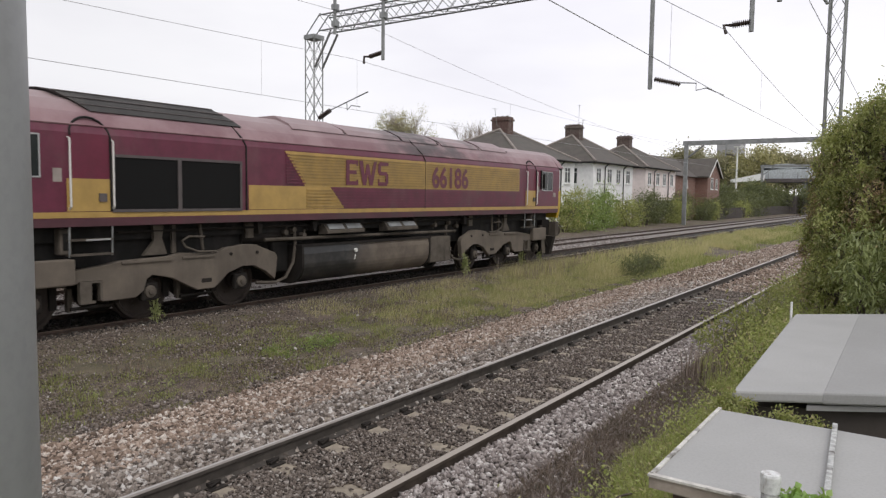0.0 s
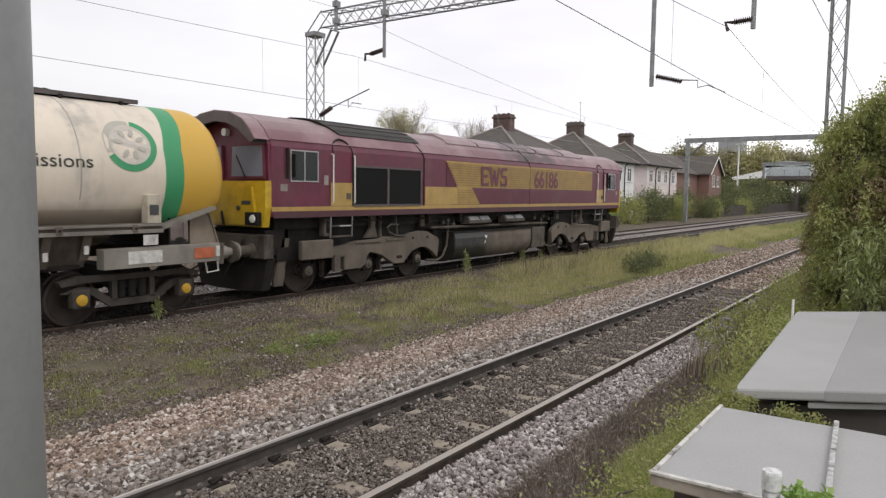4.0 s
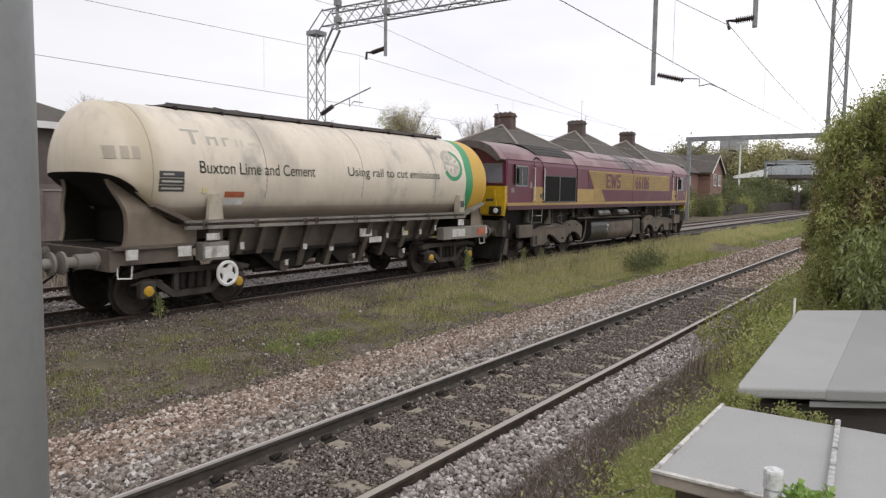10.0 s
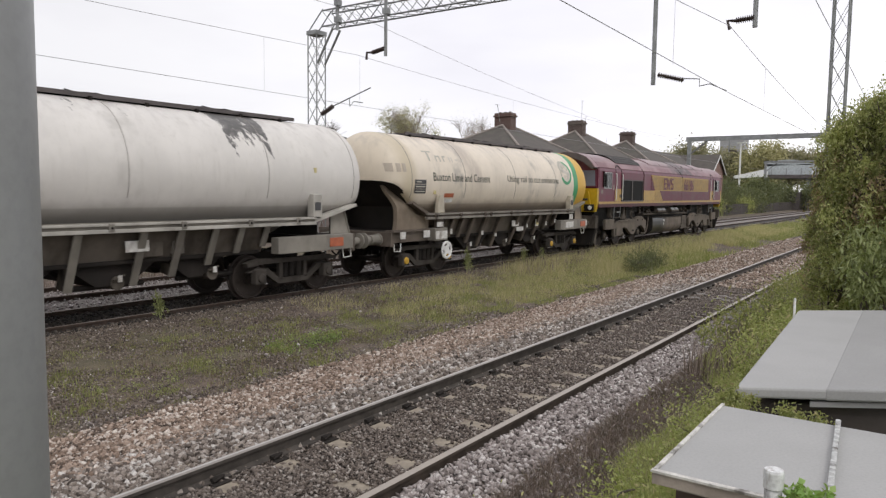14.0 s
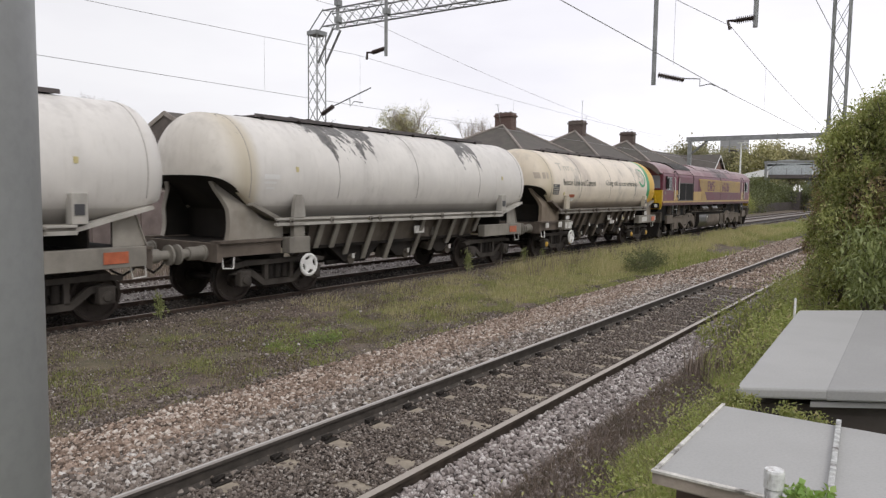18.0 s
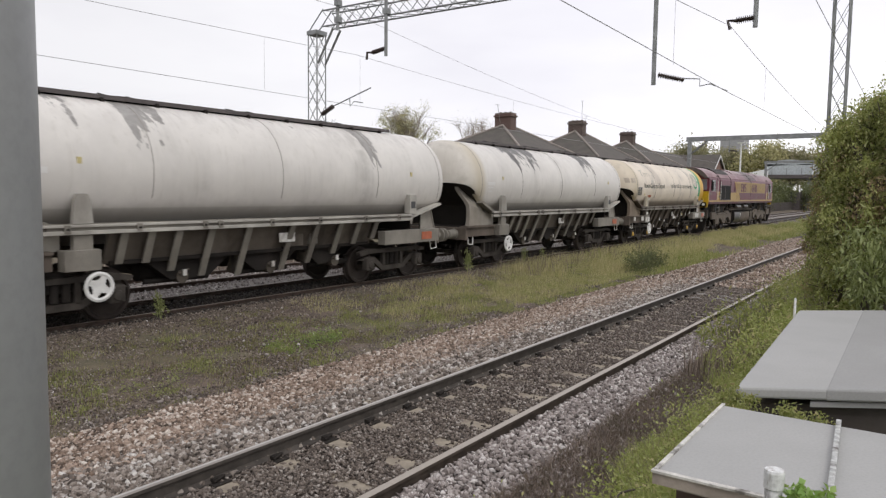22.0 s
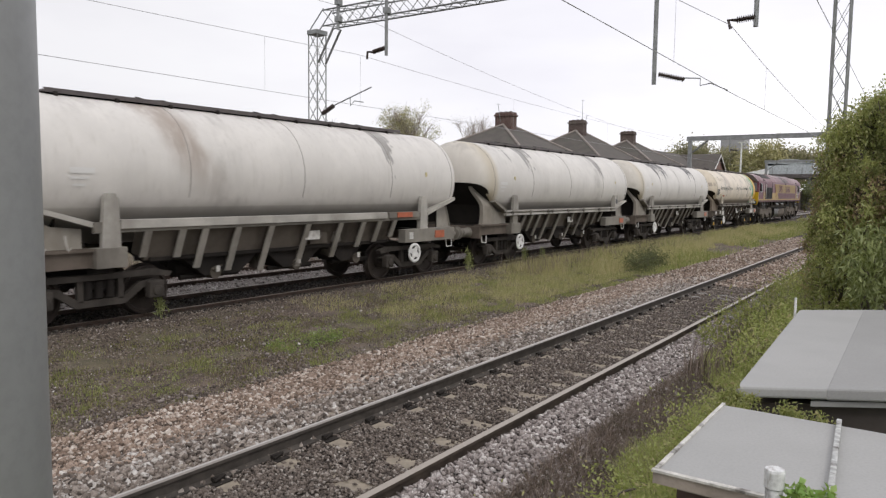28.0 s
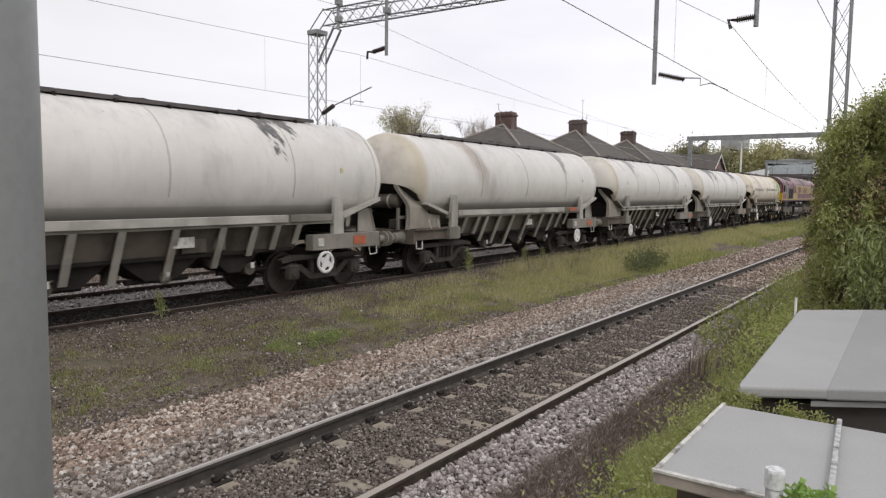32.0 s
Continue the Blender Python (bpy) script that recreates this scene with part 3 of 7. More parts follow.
track("track_far", FAR, -160, 320, m_rail_rust, "rusty rails of the furthest line on dirty ballast", (1.5, 0.655, 0), "tracks")


# ---- overhead line gear ----
def lattice(bm, a, b, side, bay, chord=0.045, brace=0.016, up=(0, 0, 1), ratio=1.0):
    """Four corner angles with zigzag bracing between a and b."""
    a, b = Vector(a), Vector(b)
    d = (b - a).normalized()
    u = Vector(up).cross(d).normalized()
    v = d.cross(u).normalized()
    k = [(u * sx * side / 2 + v * sy * side * ratio / 2) for sx, sy in ((-1, -1), (1, -1), (1, 1), (-1, 1))]
    for c in k:
        tube(bm, a + c, b + c, chord, n=4)
    n = max(2, round((b - a).length / bay))
    for i in range(n):
        p, q = a.lerp(b, i / n), a.lerp(b, (i + 1) / n)
        for f in range(4):
            c0, c1 = k[f], k[(f + 1) % 4]
            tube(bm, p + c0, q + c1, brace, n=4, cap=False)
            tube(bm, p + c1, q + c0, brace, n=4, cap=False)
    return bm


def insulator(a, b, r=0.075, sheds=9):
    """Ribbed insulator between two points."""
    a, b = Vector(a), Vector(b)
    n = (b - a).length
    prof = [(0, r * 0.4)]
    for i in range(sheds):
        s = n * (i + 0.15) / sheds
        prof += [(s, r * 0.5), (s + n * 0.25 / sheds, r), (s + n * 0.5 / sheds, r * 0.5)]
    prof.append((n, r * 0.4))
    bm = lathe(prof, 10)
    bmesh.ops.transform(bm, matrix=Matrix.Translation(a) @ (b - a).to_track_quat("X", "Z").to_matrix().to_4x4(), verts=bm.verts[:])
    return bm


GX = 17.85


def portal():
    g = thing("overhead_line_gantry", "grey steel lattice portal gantry spanning all the tracks", "gantry", "gantries")
    yl, yr, zb, zt = 18.05, 1.95, 7.78, 8.36
    bm = lattice(bmesh.new(), (GX, yl, -0.3), (GX, yl, zb + 0.05), 0.42, 0.62, 0.03, 0.011, (1, 0, 0))
    part("mast", bm, m_galv, g)
    bm = lattice(bmesh.new(), (GX + 0.1, yr, -0.3), (GX + 0.1, yr, zb + 0.05), 0.31, 0.62, 0.022, 0.006, (1, 0, 0))
    part("mast", bm, m_galv, g)
    bm = lattice(bmesh.new(), (GX, yl - 0.5, (zb + zt) / 2 + 0.12), (GX, yr + 0.4, (zb + zt) / 2 + 0.12), 0.48, 0.55, 0.028, 0.011, (0, 0, 1), 1.1)
    part("beam", bm, m_galv, g)
    for y, s in ((yl, -1), (yr, 1)):
        part("head_plate", B((GX - 0.26, GX + 0.26, y - 0.24, y + 0.24, zb - 0.06, zb + 0.08)), m_galv, g)
        bm = Tb(((GX - 0.2, y + 0.2 * -s, zb + 0.05), (GX - 0.2, y + s * 0.5, zt + 0.16), 0.028), ((GX + 0.2, y + 0.2 * -s, zb + 0.05), (GX + 0.2, y + s * 0.5, zt + 0.16), 0.028), n=4)
        part("raking_strut", bm, m_galv, g)
        bm = Tb(((GX - 0.18, y + s * 0.22, zb - 1.05), (GX - 0.18, y + s * 0.95, zb + 0.05), 0.04), ((GX + 0.18, y + s * 0.22, zb - 1.05), (GX + 0.18, y + s * 0.95, zb + 0.05), 0.04), n=6)
        part("knee_brace", bm, m_galv, g)
    # drop tubes with insulated arms
    x = GX - 0.32
    for y, z0 in ((14.65, 6.64), (5.97, 5.07), (3.65, 6.2), (16.75, 7.7), (3.08, 6.8)):
        part("drop_tube", Tb(((x, y, z0), (x, y, 9.1), 0.055), n=10), m_galv, g)
        for z in (7.95, 8.5):
            part("tube_clamp", B((x - 0.08, x + 0.12, y - 0.09, y + 0.09, z, z + 0.18)), m_galv, g)
    part("insulator", insulator((x, 14.7, 6.88), (x, 15.22, 6.8)), m_ins, g)
    part("pulley_hanger", path_tube([(x, 15.22, 6.8), (x, 15.44, 6.83), (x, 15.46, 6.6)], 0.04), m_ins, g)
    part("insulator", insulator((x, 5.86, 5.31), (x, 5.22, 5.13), 0.07, 11), m_ins, g)
    part("registration_arm", path_tube([(x, 5.22, 5.17), (x, 4.84, 5.13), (x, 4.84, 4.96), (x + 0.02, 4.6, 5.0), (x, 4.2, 4.8)], 0.016, 6), m_galv, g)
    part("insulator", insulator((x, 3.66, 6.42), (x, 4.08, 6.4), 0.085), m_ins, g)
    part("pulley_hanger", path_tube([(x, 4.08, 6.4), (x, 4.26, 6.42), (x, 4.2, 6.22)], 0.04), m_ins, g)
    part("insulator", insulator((GX, 17.8, 5.0), (GX, 17.25, 5.25), 0.085), m_ins, g)
    part("cantilever_tube", Tb(((GX, 17.25, 5.25), (GX, 15.55, 5.75), 0.022)), m_galv, g)
    part("registration_arm", path_tube([(GX, 16.5, 5.48), (GX, 16.48, 5.2), (GX, 16.3, 5.35), (GX, 15.9, 5.28)], 0.016, 6), m_galv, g)
    part("insulator", insulator((x, 16.75, 8.3), (x, 16.75, 8.48), 0.07, 4), m_ins, g)
    return g


portal()


def goal_post(name, X, yl, yr, z, w, label):
    g = thing(name, label, "gantry", "gantries")
    for y in (yl, yr):
        part("mast", B((X - 0.13, X + 0.13, y - 0.17, y + 0.17, -0.3, z)), m_galv, g)
    bm = B((X - 0.14, X + 0.14, min(yl, yr) - 0.3, max(yl, yr) + 0.3, z - w, z))
    part("beam", bm, m_galv, g)
    part("knee_brace", Tb(((X, yl - 0.1, z - 1.6), (X, yl - 1.6, z - w), 0.09), n=6), m_galv, g)
    for y in (FAR - 0.3, NEAR + 1.6):
        part("drop_tube", Tb(((X - 0.1, y, z - w - 1.1), (X - 0.1, y, z), 0.06)), m_galv, g)
        part("insulator", insulator((X - 0.1, y, z - w - 0.9), (X - 0.1, y - 0.7, z - w - 1.0), 0.1), m_ins, g)
    return g


goal_post("overhead_line_gantry", 68, 19.45, 1.2, 7.75, 0.42, "plain grey steel portal gantry further down the line")
goal_post("overhead_line_gantry", 120, 22.4, 3.0, 7.75, 0.4, "distant grey steel portal gantry by the station canopy")


def wire(name, pts, r, label):
    bm = path_tube(pts, r, 5)
    o = part(name, bm, m_wire)
    return tagged(o, label, "wire", "overhead wires")


def sagging(a, b, sag, n=14):
    a, b = Vector(a), Vector(b)
    return [tuple(a.lerp(b, i / n) - Vector((0, 0, 4 * sag * (i / n) * (1 - i / n)))) for i in range(n + 1)]


def contact_line(y, zc, zm, lead, sag, drops):
    """Contact wire, catenary above it, droppers between."""
    xs = GX - 0.32
    wire("contact_wire", [(-34, *lead), (xs, y, zc), (68, y + 0.1, zc), (120, y, zc), (200, y, zc)], 0.0072, "taut copper contact wire over the track")
    cat = sagging((-34, y, zm), (xs, y, zm), sag)[:-1] + sagging((xs, y, zm), (68, y, zm), sag)[:-1] + sagging((68, y, zm), (120, y, zm), sag)
    wire("catenary_wire", cat, 0.0065, "sagging catenary wire above the contact wire")
    for x in drops:
        z = float(np.interp(x, [q[0] for q in cat], [q[2] for q in cat]))
        wire("dropper_wire", [(x, y, z), (x, y, zc)], 0.0035, "thin vertical dropper between catenary and contact wire")


contact_line(4.2, 4.78, 6.3, (3.9, 5.2), 1.1, (5.0, 13.4, 21.8, 31.0, 42.0, 54.0))
contact_line(15.9, 5.15, 6.8, (15.9, 5.2), 0.45, (5.0, 13.65, 17.7, 28.0, 39.0, 52.0))
wire("return_wire", sagging((-34, 16.75, 8.48), (GX - 0.32, 16.75, 8.48), 0.4)[:-1] + sagging((GX - 0.32, 16.75, 8.48), (68, 19.45, 6.85), 0.6), 0.007, "bare return wire strung along the gantries")
wire("earth_wire", sagging((-30, 1.95, 8.2), (GX, 1.95, 5.65), 0.2)[:-1] + sagging((GX, 1.95, 5.65), (68, 1.2, 3.6), 0.5), 0.007, "earth wire running down past the lattice mast")


# ---- houses ----
def hip_roof(x0, x1, y0, y1, z0, z1, rx0, rx1, over=0.35, thick=0.12):
    """Hipped roof shell over a block, ridge between rx0 and rx1."""
    bm = bmesh.new()
    ym = (y0 + y1) / 2
    e = [(x0 - over, y0 - over), (x1 + over, y0 - over), (x1 + over, y1 + over), (x0 - over, y1 + over)]
    lo = [bm.verts.new((*p, z0 - thick)) for p in e]
    hi = [bm.verts.new((*p, z0)) for p in e]
    a, b = bm.verts.new((rx0, ym, z1)), bm.verts.new((rx1, ym, z1))
    bm.faces.new(lo[::-1])
    for i in range(4):
        bm.faces.new((lo[i], lo[(i + 1) % 4], hi[(i + 1) % 4], hi[i]))
    bm.faces.new((hi[0], hi[1], b, a))
    bm.faces.new((hi[1], hi[2], b))
    bm.faces.new((hi[2], hi[3], a, b))
    bm.faces.new((hi[3], hi[0], a))
    return bm


def window(parent, x, y, z, w, h, face="y", name="window"):
    """A framed pane with sill, let into a wall that faces -y or -x; (x, y) is the middle of the opening's face."""
    def put(u0, u1, d0, d1, z0, z1):
        return (x + u0, x + u1, y + d0, y + d1, z0, z1) if face == "y" else (x + d0, x + d1, y + u0, y + u1, z0, z1)
    f = 0.07
    # one mitred frame, its mullion and transom set into it
    fr = bmesh.new()
    rings = []
    for d in (-0.03, 0.08):
        for k in (0.0, f):
            q = put(-w / 2 + k, w / 2 - k, d, d, z + k, z + h - k)
            corner = [(q[0], q[2], q[4]), (q[1], q[3], q[4]), (q[1], q[3], q[5]), (q[0], q[2], q[5])] if face == "y" else [(q[0], q[2], q[4]), (q[0], q[3], q[4]), (q[0], q[3], q[5]), (q[0], q[2], q[5])]
            rings.append([fr.verts.new(c) for c in corner])
    for p, r in ((0, 1), (1, 3), (3, 2), (2, 0)):
        for i in range(4):
            j = (i + 1) % 4
            fr.faces.new((rings[p][i], rings[p][j], rings[r][j], rings[r][i]))
    bmesh.ops.recalc_face_normals(fr, faces=fr.faces[:])
    o = part(name, fr, m_frame, parent)
    part("mullion", B(put(-f / 2, f / 2, -0.026, 0.07, z + f, z + h - f)), m_frame, o)
    part("transom", B(put(-w / 2 + f, w / 2 - f, -0.022, 0.07, z + h * 0.7, z + h * 0.7 + 0.05)), m_frame, o)
    part("pane", B(put(-w / 2 + f, w / 2 - f, 0.0, 0.03, z + f, z + h - f)), m_glass, o)
    part("sill", B(put(-w / 2 - 0.06, w / 2 + 0.06, -0.1, 0.05, z - 0.08, z)), m_frame, o)
    return o


def chimney(parent, x, y, z0, z1, sx, sy, mat):
    o = part("chimney", B((x - sx, x + sx, y - sy, y + sy, z0, z1 - 0.3), (x - sx - 0.08, x + sx + 0.08, y - sy - 0.08, y + sy + 0.08, z1 - 0.3, z1 - 0.18), (x - sx, x + sx, y - sy, y + sy, z1 - 0.18, z1)), mat, parent)
    for i in range(3):
        part("chimney_pot", Tb(((x, y + (i - 1) * sy * 0.6, z1), (x, y + (i - 1) * sy * 0.6, z1 + 0.1), 0.12, 0.1)), m_tile, o)
    return o


def villa(X0, X1, y0, y1, ze, zr, cx, wall_mat, label, aerial, stack):
    h = thing("house", label, "house", "houses behind the line")
    part("wall", B((X0, X1, y0, y1, 0.0, ze - 0.1)), wall_mat, h)
    ym = (y0 + y1) / 2
    part("roof", hip_roof(X0, X1, y0, y1, ze, zr, cx - 0.4, cx + 1.2), m_tile, h)
    hips = Tb(((X0 - 0.35, y0 - 0.35, ze + 0.03), (cx - 0.4, ym, zr + 0.03), 0.09), ((X1 + 0.35, y0 - 0.35, ze + 0.03), (cx + 1.2, ym, zr + 0.03), 0.09), ((cx - 0.4, ym, zr + 0.03), (cx + 1.2, ym, zr + 0.03), 0.09), ((X0 - 0.35, y1 + 0.35, ze + 0.03), (cx - 0.4, ym, zr + 0.03), 0.09), n=6)
    part("ridge_tiles", hips, m_ridge, h)
    chimney(h, cx, ym, zr - 0.9, zr + 0.95, 0.42, 0.7, stack)
    part("gutter", Tb(((X0 - 0.4, y0 - 0.42, ze - 0.08), (X1 + 0.4, y0 - 0.42, ze - 0.08), 0.06), ((X0 - 0.42, y0 - 0.4, ze - 0.08), (X0 - 0.42, y1 + 0.4, ze - 0.08), 0.06)), m_black, h)
    for x in (X0 + 0.25 * (X1 - X0), X0 + 0.72 * (X1 - X0)):
        part("downpipe", Tb(((x, y0 - 0.1, 0), (x, y0 - 0.1, ze - 0.4), 0.05), ((x, y0 - 0.1, ze - 0.4), (x, y0 - 0.4, ze - 0.1), 0.05)), m_black, h)
    for i, fx in enumerate((0.12, 0.38, 0.6, 0.86)):
        window(h, X0 + fx * (X1 - X0), y0 - 0.01, ze - 1.75, 1.05, 1.25)
        window(h, X0 + fx * (X1 - X0), y0 - 0.01, 0.95, 1.2, 1.2)
    window(h, X0 - 0.01, ym - 1.9, ze - 1.9, 1.0, 1.4, "x")
    window(h, X0 - 0.01, ym - 1.6, 0.95, 1.0, 1.3, "x")
    for x, lean, top in aerial:
        part("aerial", Tb(((cx + x, ym, zr + 0.2), (cx + x + lean, ym, zr + top), 0.02), ((cx + x + lean - 0.35, ym, zr + top - 0.06), (cx + x + lean + 0.35, ym, zr + top - 0.02), 0.012), n=5), m_galv, h)
    return h


villa(42.5, 51.8, 23.5, 31.1, 5.15, 7.4, 46.9, m_render, "white rendered house with tiled hip roof and brick chimney", ((-0.8, -0.4, 1.5),), m_brick_stack)
villa(55.6, 65.0, 23.5, 31.1, 5.35, 7.95, 59.9, m_render, "ivy-streaked white rendered house with tiled hip roof", ((1.0, 0.0, 2.9), (1.3, 0.7, 1.6)), m_brick_dk)
villa(68.6, 78.4, 23.5, 31.1, 5.4, 7.9, 72.7, m_render_pk, "pinkish rendered house with tiled hip roof and chimney", (), m_brick_dk)


def brick_house():
    h = thing("house", "red brick house with tiled roof and small white gable windows", "house", "houses behind the line")
    part("wall", B((79, 94.2, 24, 31, 0, 5.0)), m_brick, h)
    part("roof", plate([(23.6, 4.9), (31.4, 4.9), (27.5, 7.4)], 78.5, 94.6, "x"), m_tile, h)
    part("gable_wall", plate([(88.4, 0), (94.2, 0), (94.2, 5.2), (91.3, 7.1), (88.4, 5.2)], 22.6, 24, "y"), m_brick, h)
    for k in (-1, 1):
        part("gable_roof", plate([(91.3, 7.16), (91.3, 7.36), (91.3 + k * 3.35, 5.06), (91.3 + k * 3.35, 4.88)], 22.3, 27.4, "y"), m_tile, h)
        part("barge_board", plate([(91.3, 7.08), (91.3, 7.24), (91.3 + k * 3.3, 4.98), (91.3 + k * 3.3, 4.82)], 22.24, 22.3, "y"), m_frame, h, "white painted barge board")
    window(h, 90.4, 22.59, 3.5, 1.1, 1.4)
    window(h, 92.6, 22.59, 3.5, 0.95, 1.3)
    window(h, 84.5, 23.99, 3.6, 0.8, 0.9)
    return h


brick_house()


def left_house(X0, X1, y0, y1, ze, zr, label, gable=False):
    h = thing("house", label, "house", "houses behind the line")
    part("wall", B((X0, X1, y0, y1, 2.45, ze)), m_dash, h, "dark pebbledashed upper wall")
    part("lower_wall", B((X0, X1, y0 - 0.02, y1, 0, 2.45)), m_garden_wall, h)
    part("roof", hip_roof(X0, X1, y0, y1, ze + 0.05, zr, X0 - 0.35 if gable else X0 + 2.5, X1 - 3.0), m_tile, h)
    if gable:
        ym = (y0 + y1) / 2
        part("gable_wall", plate([(y0, ze), (y1, ze), (ym, zr - 0.12)], X0 - 0.37, X0 - 0.355, "x"), m_dash, h)
        for y in (y0 - 0.4, y1 + 0.4):
            part("barge_board", plate([(ym, zr + 0.05), (ym, zr - 0.2), (y, ze - 0.22), (y, ze + 0.03)], X0 - 0.43, X0 - 0.38, "x"), m_ridge, h, "weathered grey barge board")
    part("fascia", B((X0 - 0.4, X1 + 0.4, y0 - 0.42, y0 - 0.36, ze - 0.2, ze + 0.06)), m_frame, h)
    for i in range(3):
        x = X1 - 1.05 - i * 2.6
        window(h, x, y0 - 0.01, ze - 1.6, 0.75, 1.15)
        window(h, x - 0.1, y0 - 0.03, 0.6, 0.8, 1.0)
    part("downpipe", Tb(((X1 - 0.15, y0 - 0.08, 0), (X1 - 0.15, y0 - 0.08, ze), 0.05)), m_frame, h)
    return h


left_house(3.5, 15.6, 28.0, 35.0, 4.75, 6.4, "dark pebbledashed house with tiled roof and white fascia")
left_house(22.4, 36.5, 30.0, 37.0, 4.7, 6.36, "dark pebbledashed house with low tiled gable roof behind the line", True)


def garden_wall():
    g = thing("garden_wall", "low pinkish rendered garden wall with stone coping", "wall")
    part("wall", B((8.0, 40.0, 25.9, 26.05, -0.1, 2.2)), m_garden_wall, g)
    part("coping", B((8.0, 40.0, 25.86, 26.09, 2.2, 2.26)), m_ridge, g)
    for i in range(17):
        part("pier", B((8 + i * 2 - 0.14, 8 + i * 2 + 0.14, 25.8, 25.9, -0.1, 2.3)), m_garden_wall, g)
    return g


garden_wall()


# ---- distance ----
def tower():
    t = thing("tower_block", "hazy grey concrete tower block far behind trees", "tower block")
    part("wall", B((330, 340, 71, 81, 0, 27.5)), m_hazy, t)
    for k in range(9):
        for i in range(4):
            window(t, 331.3 + i * 2.5, 70.98, 2.2 + k * 2.8, 1.5, 1.4)
    part("roof_edge", B((329.8, 340.2, 70.8, 81.2, 27.5, 27.9)), m_hazy, t)
    return t


# distance haze is put into the pale concrete colour
m_hazy = paint("hazy_concrete", (0.4, 0.4, 0.42), 0.8)
tower()


def station():
    """Covered footbridge with pale sheeting beyond the platforms."""
    s = thing("covered_footbridge", "pale grey sheeted footbridge over the far end of the line", "footbridge")
    part("stair_roof", plate([(33.0, 5.6), (33.0, 6.1), (27.5, 7.3), (27.5, 5.9)], 146, 156, "x"), m_render, s)
    prof = [(28.2, 6.4), (28.2, 8.0)] + [(24.0 - 4.2 * math.cos(a), 8.0 + 1.3 * math.sin(a)) for a in np.linspace(0, math.pi, 9)][1:-1] + [(19.8, 8.2), (19.8, 6.4)]
    part("vault", plate(prof, 150, 160, "x"), m_sheet, s, "pale blue-grey sheeted vault")
    part("deck", B((149.5, 160.5, 8, 29, 5.7, 6.4)), m_frame_grey, s)
    for i in range(8):
        part("rail_post", B((149.4, 149.55, 8.5 + i * 2.6, 8.62 + i * 2.6, 6.4, 7.6)), m_galv, s)
    for y in (20.5, 28.0):
        part("column", B((151, 152, y - 0.4, y + 0.4, -0.3, 5.7)), m_galv, s)
    part("abutment", B((152, 165, 6.0, 20, -0.3, 5.7)), m_brick_dk, s)
    part("platform_wall", B((135, 175, 19.6, 24, -0.3, 3.0)), m_frame_grey, s)
    return s


m_sheet = paint("pale_sheeting", (0.5, 0.54, 0.56), 0.5, amount=0.3, grime=(0.3, 0.33, 0.33))
station()


def fence():
    f = thing("fence", "weathered dark brown lineside board fence before the gardens", "fence")
    first = None
    for i in range(60):
        m = pose(86 + i * 1.0, 20.6, 0)
        if first is None:
            first = part("board", B((-0.47, 0.47, -0.03, 0.03, -0.1, 1.25)), m_shed, f)
            first.matrix_basis = m
        else:
            share("board", first, f, m)
    return f


fence()
lamp_post = thing("lamp_post", "slim white lamp post far down the line", "lamp post")
part("pole", Tb(((140, 30.6, 0), (140, 30.6, 12), 0.2, 0.14)), m_white, lamp_post)
part("lantern", B((139.6, 140.4, 29.6, 31.2, 12, 12.15)), m_white, lamp_post)


# ---- the camera's own bank ----
def near_post():
    p = thing("steel_post", "smooth grey painted steel post close to the camera", "post")
    a = radians(34.94 + 30.15)
    d, r = 1.05, 0.11
    c = a + math.asin(r / d)
    x, y = d * math.cos(c), d * math.sin(c)
    bm = lathe([(0.25, r), (5.0, r)], 48, "z")
    bmesh.ops.translate(bm, vec=(x, y, 0), verts=bm.verts[:])
    part("shaft", bm, m_post, p, smooth=True)
    part("base_plate", B((x - 0.2, x + 0.2, y - 0.2, y + 0.2, 0.24, 0.27)), m_post, p)
    return p


near_post()


def cabinet(label, x0, x1, y0, y1, z, thick, bevel):
    c = thing("lineside_cabinet", label, "cabinet", "lineside cabinets")
    # body colour is dark brown with the shade below the lid put in
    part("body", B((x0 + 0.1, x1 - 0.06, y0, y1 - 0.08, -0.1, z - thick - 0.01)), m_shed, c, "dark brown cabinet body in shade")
    part("lid", B((x0, x1, y0, y1, z - thick, z), bevel=bevel), m_felt, c, "flat grey sheet lid")
    return c


ca = cabinet("lineside cabinet with flat grey lid and worn pale trim", 3.37, 4.68, -2.2, 1.06, 1.0, 0.05, 0.004)
part("edge_strip", B((3.36, 4.7, 1.052, 1.075, 0.985, 1.01), bevel=0.003), m_edge, ca, "worn pale metal strip along the edge")
part("fascia", B((3.345, 3.37, -2.2, 1.075, 0.935, 0.994)), m_fascia, ca, "weathered beige fascia board")
part("fascia_cap", B((3.335, 3.366, -2.2, 1.08, 0.994, 1.006)), m_edge, ca, "worn white edge of the fascia")
part("plinth", B((3.43, 3.46, -2.2, 0.98, -0.1, 0.92)), m_brick_dk, ca)
bm = B((-0.68, 0.66, -0.014, 0.014, 0.0, 0.036), bevel=0.005)
st = part("cover_strip", bm, m_flaked, ca, "pale metal bar with flaking paint")
st.matrix_basis = pose(4.04, 0.36, 1.0, 0, 0, 4.1)
cb = thing("lineside_cabinet", "larger lineside cabinet with flat two-tone grey lid", "cabinet", "lineside cabinets")
plan = [(5.2, 1.1), (9.2, 1.28), (10.75, -0.6), (6.25, -0.6)]  # a skewed lid


def inset(k, mid=(7.8, 0.25)):
    return [(mid[0] + (x - mid[0]) * k, mid[1] + (y - mid[1]) * k) for x, y in plan]


